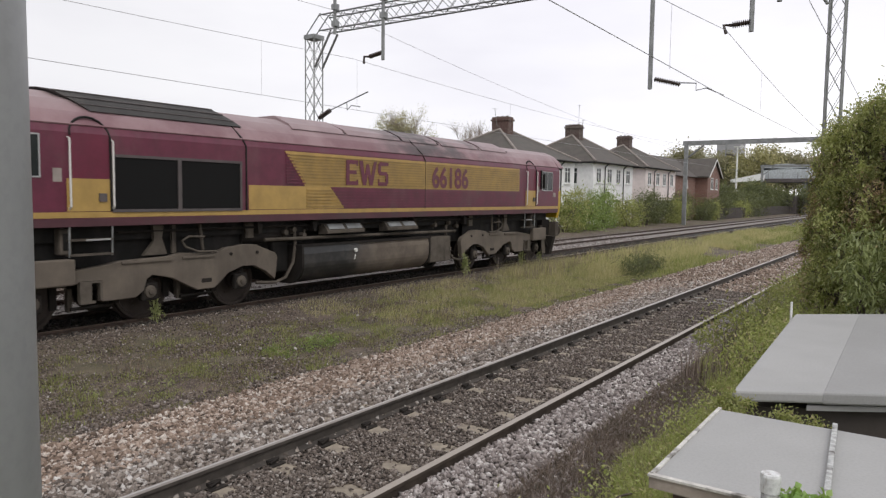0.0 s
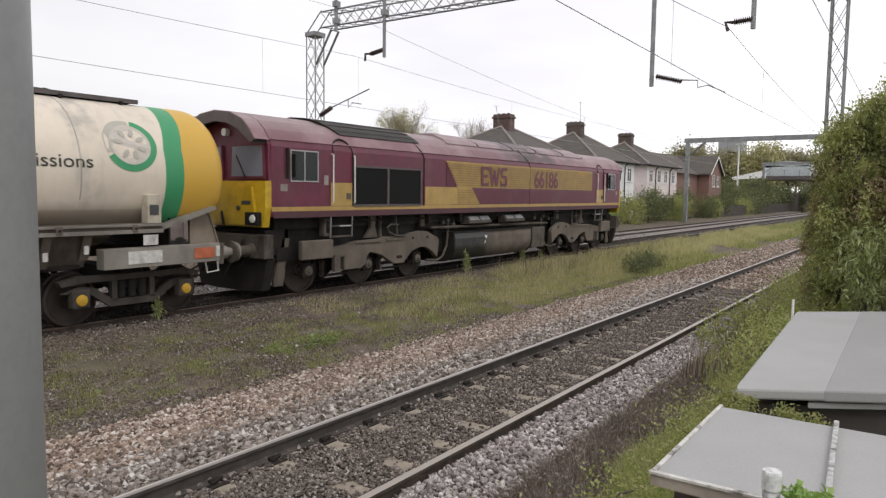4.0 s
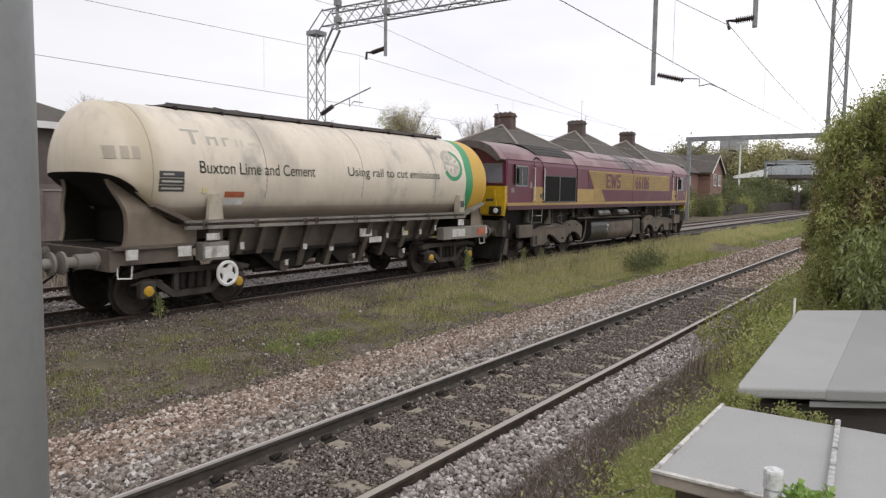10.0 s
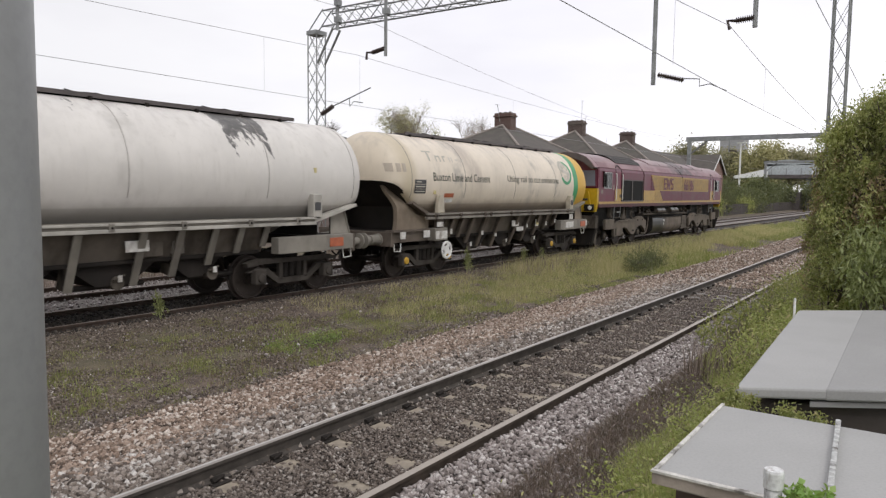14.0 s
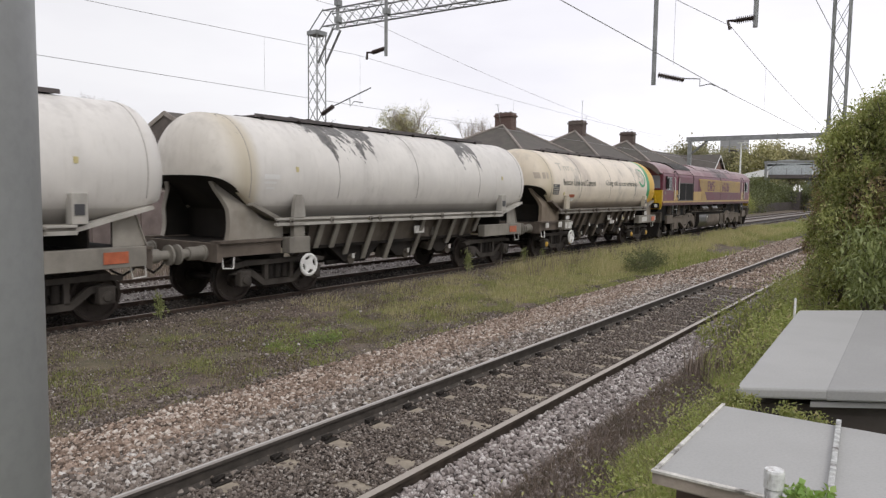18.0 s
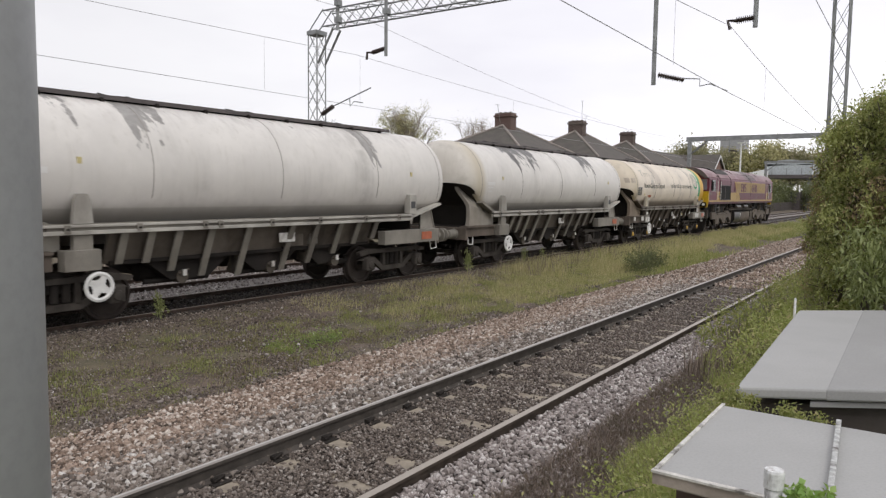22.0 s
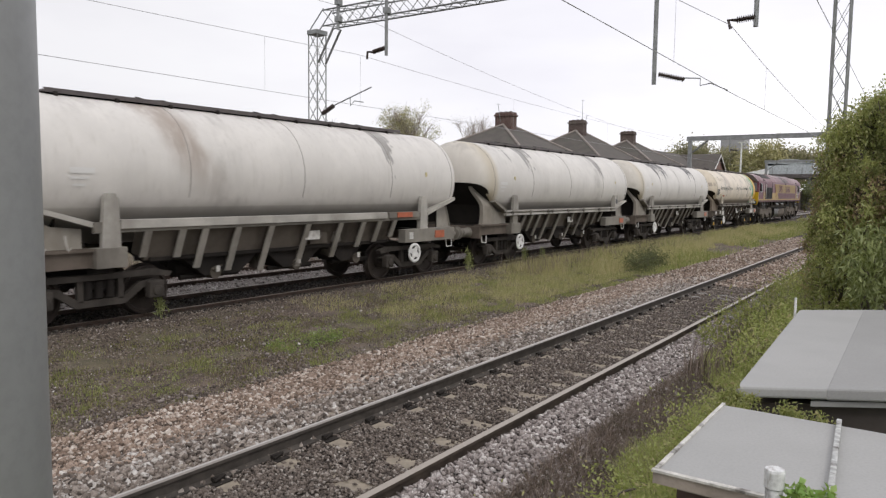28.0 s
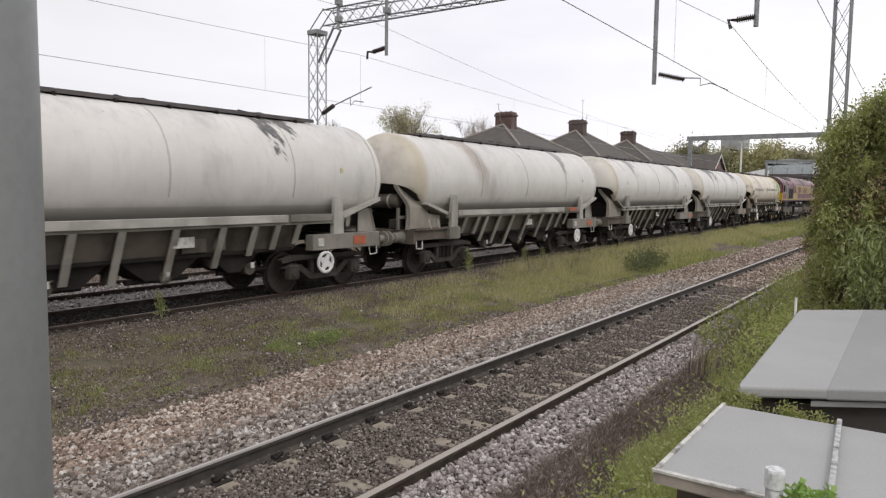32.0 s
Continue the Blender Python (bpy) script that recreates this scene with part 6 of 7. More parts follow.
    for x in (-2.98, 1.86):
        part("tank_band", plate([(1.015 * y, z if z > 1.1 else z - 0.012) for y, z in prof] + [(-1.015 * y, z if z > 1.1 else z - 0.012) for y, z in prof[::-1]], x, x + 0.06, "x"), m_under_dk, ft)
    part("tank_shelf", B((-3.0, 1.95, -1.28, 1.28, 1.16, 1.21)), m_under_dk, ft)
    part("filler_cap", Tb(((-1.2, -1.3, 1.0), (-1.2, -1.2, 1.0), 0.05)), m_chrome, ft)
    part("gauge_rod", Tb(((-1.2, -1.27, 0.9), (-1.24, -1.27, 0.78), 0.012), n=5), m_chrome, ft)
    part("battery_box", B((2.0, 3.0, -1.22, 1.22, 0.45, 1.18), bevel=0.03), m_under, L)
    part("sand_box", B((-3.5, -3.05, -0.9, 0.9, 0.6, 1.3), bevel=0.04), m_black, L)
    for e in (-1, 1):
        # cab ends
        out = [(-1.24, 1.58), (1.24, 1.58), (1.32, 2.0), (1.32, 2.56), (-1.32, 2.56), (-1.32, 2.0)]
        a, b = sorted((e * 9.95, e * 10.12))
        part("nose", plate(out, a, b, "x"), m_yellow_end, L, "warning yellow cab front")
        c0, c1 = sorted((e * 10.12, e * 10.19))
        part("nose_panel", plate([(-1.1, 1.62), (1.1, 1.62), (0.95, 2.44), (-0.95, 2.44)], c0, c1, "x"), m_yellow_end, L)
        part("lamp_bracket", Tb(((e * 10.19, -0.05, 1.6), (e * 10.25, -0.05, 1.9), 0.03)), m_black, L)
        a, b = sorted((e * 9.95, e * 10.02))
        part("cab_front", plate([(-1.32, 2.56), (1.32, 2.56), (1.3, 3.35), (0.9, 3.85), (0, 4.05), (-0.9, 3.85), (-1.3, 3.35)], a, b, "x"), m_maroon, L)
        for y0, y1 in ((-1.27, -0.09), (0.09, 1.27)):
            fr = part("windscreen_frame", plate([(y0 + 0.02, 2.6), (y1 - 0.02, 2.6), (y1 - 0.05, 3.34), (y0 + 0.09, 3.34)], -0.02, 0.03, "x"), m_maroon, L)
            fr.matrix_basis = pose(e * 10.05, 0, 0) @ Matrix.Rotation(radians(180 if e < 0 else 0), 4, "Z")
            part("pane", plate([(y0 + 0.1, 2.66), (y1 - 0.06, 2.66), (y1 - 0.09, 3.3), (y0 + 0.15, 3.3)], 0.03, 0.036, "x"), m_screen, fr)
            part("wiper", Tb(((0.05, (y0 + y1) / 2, 2.62), (0.05, (y0 + y1) / 2 - 0.3, 3.1), 0.012)), m_black, fr)
        vis = [(-1.3, 3.42), (-1.12, 3.66), (-0.9, 3.86), (-0.5, 4.02), (0, 4.08), (0.5, 4.02), (0.9, 3.86), (1.12, 3.66), (1.3, 3.42), (1.06, 3.58), (0.84, 3.78), (0.45, 3.92), (0, 3.97), (-0.45, 3.92), (-0.84, 3.78), (-1.06, 3.58)]
        a, b = sorted((e * 9.98, e * 10.36))
        part("visor", plate(vis, a, b, "x"), m_roof, L, "arched roof overhang above the windscreens")
        face = [(y, z) for y, z in vis[:9]] + [(1.2, 3.36), (0.98, 3.5), (0.76, 3.66), (0.4, 3.8), (0, 3.85), (-0.4, 3.8), (-0.76, 3.66), (-0.98, 3.5), (-1.2, 3.36)]
        g0, g1 = sorted((e * 10.3, e * 10.37))
        part("visor_face", plate([(0.985 * y, z - 0.015) for y, z in face], g0, g1, "x"), m_frame_grey, L, "dark weathered edge of the overhang")
        lin = [(0.97 * y, z - 0.035) for y, z in vis[9:]]
        lin = [(-1.26, 3.4)] + lin[::-1] + [(1.26, 3.4)]
        part("visor_lining", plate(lin + [(y, z - 0.05) for y, z in lin[::-1]], a, b - 0.02 if e > 0 else b, "x"), m_black, L)
        for y in (-1.0, 1.0):
            a, b = sorted((e * 10.1, e * 10.24))
            lc = part("light_cluster", B((a, b, y - 0.2, y + 0.2, 1.62, 1.9), bevel=0.02), m_black, L)
            hl = part("headlight", lathe([(e * 10.24, 0.09), (e * 10.26, 0.08), (e * 10.27, 0.02)], 16, "x"), m_lamp, lc)
            hl.matrix_basis = pose(0, y - 0.06, 1.76)
            part("number_bar", B((min(e * 10.18, e * 10.2), max(e * 10.18, e * 10.2), y * 0.8 - 0.14, y * 0.8 + 0.14, 2.06, 2.14)), m_label, L)
            part("nose_lamp", Tb(((e * 10.17, y * 0.55, 1.98), (e * 10.22, y * 0.55, 1.98), 0.05), n=10), m_label, L)
        part("top_light", Tb(((e * 10.0, 0.0, 3.62), (e * 10.13, 0.0, 3.62), 0.085), n=14), m_lamp, L)
        a, b = sorted((e * 9.86, e * 10.12))
        part("buffer_beam", B((a, b, -1.28, 1.28, 0.9, 1.42), bevel=0.02), m_under, L)
        part("end_frame", B((min(e * 9.3, e * 9.86), max(e * 9.3, e * 9.86), -1.0, 1.0, 0.95, 1.5)), m_under_dk, L)
        a, b = sorted((e * 9.78, e * 10.0))
        part("snow_plough", plate([(-1.22, 0.88), (1.22, 0.88), (1.05, 0.2), (0.5, 0.16), (-0.5, 0.16), (-1.05, 0.2)], a, b, "x"), m_under_dk, L)
        for y in (-1.1, 1.1):
            part("plough_strut", Tb(((e * 9.8, y * 0.9, 0.5), (e * 9.35, y * 0.8, 1.1), 0.04)), m_under_dk, L)
            part("coupling_cable", path_tube([(e * 10.13, y * 0.55, 1.3), (e * 10.3, y * 0.57, 1.0), (e * 10.26, y * 0.6, 0.72), (e * 10.12, y * 0.62, 0.9)], 0.025, 6), m_black, L)
        for y in (-0.87, 0.87):
            bf = part("buffer", lathe([(0, 0.15), (0.05, 0.15), (0.06, 0.11), (0.35, 0.11), (0.36, 0.08), (0.5, 0.08), (0.51, 0.23), (0.55, 0.23), (0.56, 0.1)], 20), m_under, L)
            bf.matrix_basis = pose(e * 10.12, y, 1.08, 0, 0, 0 if e > 0 else 180)
        for y in (-0.35, 0.3, 0.5):
            part("brake_hose", path_tube([(e * 10.12, y, 1.0), (e * 10.3, y, 0.7), (e * 10.4, y, 0.55)], 0.03, 6), m_black, L)
        # three-axle bogie: one arched frame a side, its wheels and gear in the shade behind
        xc = e * 6.6
        shape = [(-1.55, 0.86), (-1.5, 1.02), (-0.9, 1.09), (-0.59, 1.14), (0.36, 1.16), (0.62, 1.21), (1.36, 1.16), (1.63, 1.25), (2.1, 1.3), (2.4, 1.28), (2.65, 1.18), (2.93, 1.08), (2.99, 0.98), (2.92, 0.5), (2.65, 0.7), (2.34, 0.84), (2.05, 0.85), (1.69, 0.74), (1.49, 0.57), (1.35, 0.47), (0.96, 0.47), (0.71, 0.59), (0.41, 0.75), (0.0, 0.84), (-0.11, 0.77), (-0.17, 0.57), (-0.34, 0.46), (-0.96, 0.46), (-0.98, 0.8), (-1.43, 0.8)]
        shape = [(xc - e * p, q) for p, q in shape]
        for s in (-1, 1):
            def Q(p0, p1, d0, d1, z0, z1):
                """A box set out from the bogie's middle, counted towards the engine's middle."""
                x0, x1 = sorted((xc - e * p0, xc - e * p1))
                return (x0, x1, min(s * d0, s * d1), max(s * d0, s * d1), z0, z1)

            frame_bm = plate(shape, s * 1.04, s * 1.18)
            bmesh.ops.bevel(frame_bm, geom=frame_bm.edges[:], offset=0.012, segments=1, affect="EDGES")
            bf = part("bogie_side_frame", frame_bm, m_bogie_frame, L, "dust-caked cast bogie frame")
            part("frame_rib", B(Q(-0.6, 0.4, 1.18, 1.22, 1.09, 1.13), Q(0.62, 1.36, 1.18, 1.21, 1.1, 1.14)), m_bogie_frame, bf)
            for p in (1.75, 2.42):
                part("frame_bolt", Tb(((xc - e * p, s * 1.17, 1.12), (xc - e * p, s * 1.2, 1.12), 0.035), n=8), m_under_dk, bf)
            part("frame_slot", B(Q(1.05, 1.28, 1.175, 1.186, 0.6, 0.68)), m_under_dk, bf)
            part("brake_box", B(Q(-2.45, -1.45, 1.16, 1.3, 0.8, 1.24), bevel=0.03), m_bogie_frame, bf, "dusty brake cylinder box")
            part("brake_unit", B(Q(-1.36, -1.16, 1.14, 1.24, 0.5, 0.84), Q(-1.36, -0.96, 1.14, 1.22, 0.8, 0.84), Q(-1.0, -0.96, 1.14, 1.22, 0.5, 0.84), Q(-1.36, -1.1, 1.16, 1.25, 0.46, 0.5)), m_under, L)
            for p in (-2.07, 0, 2.07):
                part("axle_box", B(Q(p - 0.17, p + 0.17, 0.98, 1.1, 0.36, 0.7), bevel=0.04), m_under_dk, L)
                cap = part("axle_cap", lathe([(s * 1.1, 0.12), (s * 1.13, 0.11), (s * 1.14, 0.06), (s * 1.17, 0.05), (s * 1.175, 0.02)], 16, "y"), m_under, L)
                cap.matrix_basis = pose(xc - e * p, 0, 0.53)
                part("coil_spring", Tb(*[((xc - e * p, s * 1.0, 0.72 + 0.045 * k), (xc - e * p, s * 1.0, 0.75 + 0.045 * k), 0.1) for k in range(5)], n=10), m_under_dk, L)
            for p in (-1.05, 1.05):
                part("brake_rigging", Tb(((xc - e * p, s * 0.95, 0.85), (xc - e * (p + 0.3), s * 0.95, 0.4), 0.04), ((xc - e * (p - 0.35), s * 0.98, 0.36), (xc - e * (p + 0.35), s * 0.98, 0.36), 0.03)), m_under_dk, L)
                part("brake_hanger", B(Q(p - 0.32, p - 0.24, 0.72, 0.84, 0.3, 0.7), bevel=0.015), m_under, L)
            # gear between the frame and the body: bracket, looped hose, pipes, valves
            part("swing_bracket", plate([(xc - e * 0.08, 1.74), (xc - e * 0.3, 1.74), (xc - e * 0.26, 1.5), (xc - e * 0.36, 1.2), (xc + e * 0.12, 1.2), (xc - e * 0.1, 1.45)], s * 1.02, s * 1.1), m_under, L)
            part("looped_hose", path_tube([(xc - e * 1.1, s * 1.2, 1.5), (xc - e * 0.75, s * 1.22, 1.52), (xc - e * 0.6, s * 1.22, 1.44), (xc - e * 0.68, s * 1.22, 1.32), (xc - e * 0.95, s * 1.22, 1.22), (xc - e * 1.4, s * 1.2, 1.2)], 0.022, 7), m_under, L)
            part("hose_stand", Tb(((xc - e * 1.12, s * 1.14, 1.2), (xc - e * 1.08, s * 1.1, 1.74), 0.03)), m_under, L)
            part("sand_hopper", B(Q(-1.65, -1.45, 1.0, 1.2, 1.3, 1.74), bevel=0.03), m_under, L)
            part("hopper_slot", B(Q(-1.6, -1.5, 1.2, 1.208, 1.38, 1.66)), m_black, L)
            part("end_beam", B(Q(-2.95, -2.5, 0.85, 1.02, 0.8, 1.1)), m_under_dk, L)
            part("guard_arm", plate([(xc + e * 2.55, 1.3), (xc + e * 2.75, 1.3), (xc + e * 3.02, 0.4), (xc + e * 3.0, 0.25), (xc + e * 2.75, 0.25)], s * 0.92, s * 1.0), m_under, L)
            part("sand_pipe", Tb(((xc + e * 2.6, s * 1.02, 0.9), (xc + e * 2.8, s * 0.9, 0.22), 0.03)), m_under_dk, L)
            part("bracket_plate", B(Q(2.2, 2.42, 1.02, 1.08, 1.42, 1.74)), m_under, L)
            part("bracket_plate", B(Q(0.5, 0.58, 1.0, 1.06, 1.2, 1.74)), m_under, L)
            part("return_pipe", path_tube([(xc - e * 2.45, s * 1.1, 0.46), (xc - e * 3.0, s * 1.1, 0.42), (xc - e * 3.3, s * 1.08, 0.5), (xc - e * 3.55, s * 1.05, 0.8), (xc - e * 3.62, s * 1.05, 1.2), (xc - e * 3.6, s * 1.05, 1.5)], 0.035, 8), m_under, L)
            part("step_hanger", B(Q(-1.28, -0.86, 1.28, 1.33, 1.53, 1.56)), m_galv_lt, L)
            # added black sheet standing in for the dark void behind the bogie frame
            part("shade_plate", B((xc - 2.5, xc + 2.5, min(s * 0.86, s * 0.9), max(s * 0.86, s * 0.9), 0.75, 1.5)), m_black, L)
            for p in (-1.6, -0.5, 0.5, 1.6):
                part("brake_shoe", B((xc + p - 0.06, xc + p + 0.06, s * 0.76 - 0.06, s * 0.76 + 0.06, 0.35, 0.75)), m_under_dk, L)
        part("bogie_transom", B((xc - 2.4, xc + 2.4, -0.6, 0.6, 0.75, 1.2)), m_under_dk, L)
        for a in (-2.07, 0, 2.07):
            wheelset(L, xc + a, 0.53, loco_shared)
    return L


loco_shared = {}
m_galv_lt = plain("pale_alloy", (0.45, 0.45, 0.45), 0.4, 0.5)
# blue-grey base colour carries the sky reflected in the windscreens
m_screen = plain("sky_tinted_windscreen", (0.2, 0.22, 0.27), 0.06)
m_skirt = paint("grimy_skirt", (0.09, 0.03, 0.04), 0.6, amount=0.7, grime=(0.06, 0.045, 0.04), scale=1.5)
m_door = paint("deep_red_door", (0.15, 0.016, 0.042), 0.4, amount=0.2, grime=(0.1, 0.04, 0.05), var=0.15)
m_mesh = paint("dark_radiator_mesh", (0.05, 0.047, 0.045), 0.7, amount=0.4, grime=(0.1, 0.09, 0.08), scale=1.5)
m_bogie_frame = paint("dusty_bogie_frame", (0.15, 0.125, 0.1), 0.85, amount=0.6, grime=(0.06, 0.05, 0.042), scale=1.6)


def fuel_mat():
    """Oily black tank that turns to dry brown dust towards its front."""
    n = Nodes("oily_fuel_tank", 0.45)
    x = n.math("ADD", n.xyz()[0], n.math("MULTIPLY", n.math("SUBTRACT", n.noise(1.6, 5), 0.5), 1.6))
    dry = n.step(x, -1.4, -0.3)
    c = n.mix(n.step(n.noise(2.2, 5), 0.35, 0.7), (0.11, 0.088, 0.07), (0.17, 0.14, 0.11))
    c = n.mix(dry, n.mix(n.step(n.noise(3, 5), 0.4, 0.7), (0.018, 0.018, 0.019), (0.05, 0.047, 0.045)), c)
    return n.done(c, n.math("ADD", 0.35, n.math("MULTIPLY", dry, 0.45)))


m_fuel = fuel_mat()
m_lamp = plain("lamp_glass", (0.75, 0.75, 0.72), 0.15)
m_yellow_rib = paint("ochre_rib", mul(YELLOW, 0.8), 0.5, amount=0.3, grime=(0.2, 0.12, 0.05))
m_maroon_rib = paint("maroon_rib", mul(MAROON, 1.25), 0.5, amount=0.3, grime=(0.16, 0.12, 0.11))
loco = locomotive()
# ---- planting ----
def unit(v):
    return v / np.maximum(1e-9, np.linalg.norm(v, axis=-1, keepdims=True))


def leaves(name, centres, size, material, droop=0.3, slim=0.45):
    """Folded leaves (two triangles each side of a midrib) at the given points."""
    n = len(centres)
    d = unit(rng.normal(size=(n, 3)) + np.array([0, 0, -droop]))
    s = unit(np.cross(d, rng.normal(size=(n, 3))))
    k = size * rng.uniform(0.55, 1.35, (n, 1))
    nrm = np.cross(d, s)
    v = np.stack([centres, centres + d * k * 0.5 + s * k * slim * 0.5 + nrm * k * 0.12, centres + d * k, centres + d * k * 0.5 - s * k * slim * 0.5 + nrm * k * 0.12], 1)
    idx = np.arange(n)[:, None] * 4
    f = np.concatenate([idx + np.array([[0, 1, 2]]), idx + np.array([[0, 2, 3]])])
    return raw_mesh(name, v.reshape(-1, 3), f, material)


def clumps(n, boxes, spread, dense=60):
    """Points gathered round clump centres; boxes are (cx, cy, cz, rx, ry, rz), filled towards their skin."""
    out = []
    vol = np.array([b[3] * b[4] * b[5] for b in boxes]) ** 0.67
    for b, m in zip(boxes, (n * vol / vol.sum()).astype(int)):
        c = max(3, m // dense)
        u = unit(rng.normal(size=(c, 3))) * rng.uniform(0.55, 1.0, (c, 1)) ** 0.5
        cc = np.array(b[:3]) + u * np.array(b[3:])
        pick = rng.integers(0, c, m)
        out.append(cc[pick] + rng.normal(size=(m, 3)) * spread * rng.uniform(0.4, 1.3, (c, 1))[pick])
    p = np.concatenate(out)
    g = level(p[:, 1])
    p[:, 2] = np.maximum(p[:, 2], g + 0.02)
    return p


def limbs(base, boxes, r, twigs):
    """Tapered stems from the foot into each clump box."""
    bm = bmesh.new()
    b = Vector(base)
    for bx in boxes:
        tip = Vector(bx[:3])
        mid = b.lerp(tip, 0.5) + Vector((random.uniform(-0.2, 0.2), random.uniform(-0.2, 0.2), 0.1))
        tube(bm, b, mid, r, r * 0.7, 6)
        tube(bm, mid, tip, r * 0.7, r * 0.35, 6)
        for _ in range(twigs):
            e = tip + Vector((random.uniform(-0.9, 0.9) * bx[3], random.uniform(-0.9, 0.9) * bx[4], random.uniform(-0.1, 0.9) * bx[5]))
            tube(bm, mid.lerp(tip, random.uniform(0.4, 1)), e, r * 0.3, r * 0.1, 4)
    return bm


def shrub(name, base, boxes, n, size, material, label, spread=0.25, stem=0.05, group="", twigs=6, droop=0.3, slim=0.45, dense=60):
    s = thing(name, label, "bush", group)
    part("branchwork", limbs((base[0], base[1], float(level(base[1])) - 0.05), boxes, stem, twigs), m_bark, s)
    o = leaves("foliage", clumps(n, boxes, spread, dense), size, material, droop, slim)
    o.parent = s
    return s


def tree(base, h, boxes, n, size, material, label, trunk=0.2, spread=0.5, twigs=14, name="tree", bark=None):
    bark = bark or m_bark
    s = thing(name, label, "tree", "trees")
    g = float(level(base[1]))
    part("trunk", Tb(((base[0], base[1], g - 0.1), (base[0] + 0.1, base[1], g + h * 0.45), trunk, trunk * 0.65), n=10), bark, s)
    part("branchwork", limbs((base[0] + 0.1, base[1], g + h * 0.42), boxes, trunk * 0.45, twigs), bark, s)
    if n:
        o = leaves("crown", clumps(n, boxes, spread), size, material)
        o.parent = s
    return s


m_bank = leafy("bank_weed_leaves", [(0.0, (0.16, 0.18, 0.06)), (0.5, (0.29, 0.32, 0.11)), (0.85, (0.42, 0.43, 0.18)), (1.0, (0.38, 0.28, 0.17))], glow=0.4)
m_bank_lime = leafy("lime_weed_leaves", [(0.0, (0.28, 0.33, 0.1)), (0.5, (0.44, 0.5, 0.17)), (0.85, (0.6, 0.59, 0.28)), (1.0, (0.62, 0.5, 0.32))], glow=0.4)
# the tall bush at the end of the cabinets: big lobes, then ragged sprays on their skin
m_leaf_rust = leafy("rusty_leaves", [(0.0, (0.16, 0.11, 0.07)), (0.5, (0.3, 0.2, 0.12)), (1.0, (0.42, 0.3, 0.18))])
# darker leaf copy that paints the shaded gaps inside the bush
m_leaf_shaded = leafy("shaded_bush_leaves", [(0.0, (0.085, 0.1, 0.035)), (0.45, (0.17, 0.19, 0.065)), (0.8, (0.28, 0.3, 0.11)), (0.95, (0.34, 0.27, 0.14)), (1.0, (0.26, 0.17, 0.1))], glow=0.35)
m_leaf_strap = leafy("long_pale_leaves", [(0.0, (0.14, 0.17, 0.06)), (0.5, (0.28, 0.33, 0.13)), (1.0, (0.46, 0.5, 0.25))], rough=0.4, glow=0.3)
tall = [(13.2, 1.22, 3.2, 0.4, 0.27, 0.32), (13.3, 0.98, 3.48, 0.4, 0.27, 0.28), (13.3, 0.72, 3.7, 0.4, 0.27, 0.25), (14.1, 1.15, 3.0, 0.5, 0.3, 0.4), (13.9, 0.75, 3.5, 0.6, 0.35, 0.5), (13.9, 0.35, 3.9, 0.6, 0.35, 0.45), (12.9, 0.85, 1.5, 1.2, 0.7, 1.4), (13.4, 1.05, 2.1, 1.0, 0.5, 1.1), (14.0, 1.4, 2.0, 0.9, 0.4, 1.0), (14.6, 1.5, 1.2, 1.0, 0.4, 1.2), (13.3, 0.3, 2.5, 1.5, 1.0, 1.0), (13.8, 1.05, 2.7, 0.8, 0.45, 0.5), (13.9, 0.2, 3.25, 0.9, 0.6, 0.6), (13.6, -0.5, 3.35, 1.7, 1.0, 1.0), (13.9, -1.0, 3.8, 1.2, 0.8, 0.7), (13.6, -1.6, 3.5, 2.0, 1.2, 1.4), (11.4, -0.3, 1.3, 1.2, 1.0, 1.3), (11.8, -1.6, 2.2, 1.4, 1.2, 1.8), (13.4, 0.0, 1.8, 1.6, 1.3, 1.8), (12.4, -0.4, 2.2, 1.0, 1.0, 1.2)]
ragged = random.Random(12)
sprays = []
for bx in tall:
    for _ in range(13):
        a, b = ragged.uniform(0, 6.28), ragged.uniform(-0.5, 1.2)
        sprays.append((bx[0] + 0.97 * bx[3] * math.cos(a) * math.cos(b), bx[1] + 0.97 * bx[4] * math.sin(a) * math.cos(b), max(0.3, bx[2] + 0.97 * bx[5] * math.sin(b)), ragged.uniform(0.1, 0.28), ragged.uniform(0.1, 0.25), ragged.uniform(0.14, 0.34)))
shrub("bush", (13.2, -0.3), tall + sprays[::3], 90000, 0.062, m_leaf_shaded, "tall dense olive-green bush overhanging the trackside", np.array([0.09, 0.09, 0.12]), 0.05, "", 3, 0.8, 0.42, 130)
# outer sprays use the brighter leaf copy for the lit skin
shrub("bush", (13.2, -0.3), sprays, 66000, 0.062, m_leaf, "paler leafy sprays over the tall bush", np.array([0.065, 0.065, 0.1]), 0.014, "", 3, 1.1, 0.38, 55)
rusty = [(14.0, 1.6, 2.5, 0.3, 0.25, 0.5), (13.9, 1.45, 2.9, 0.3, 0.2, 0.4), (13.7, 1.55, 2.0, 0.3, 0.2, 0.5), (14.2, 1.75, 1.2, 0.4, 0.2, 0.6), (13.2, 1.2, 2.8, 0.25, 0.2, 0.3), (12.0, 0.75, 2.3, 0.25, 0.2, 0.3), (12.3, 0.95, 2.05, 0.2, 0.15, 0.25)]
shrub("bush", (13.9, 1.5), rusty, 6500, 0.06, m_leaf_rust, "reddish-brown dying sprays at the bush's edge", np.array([0.09, 0.09, 0.14]), 0.02, "", 5, 0.8, 0.34)
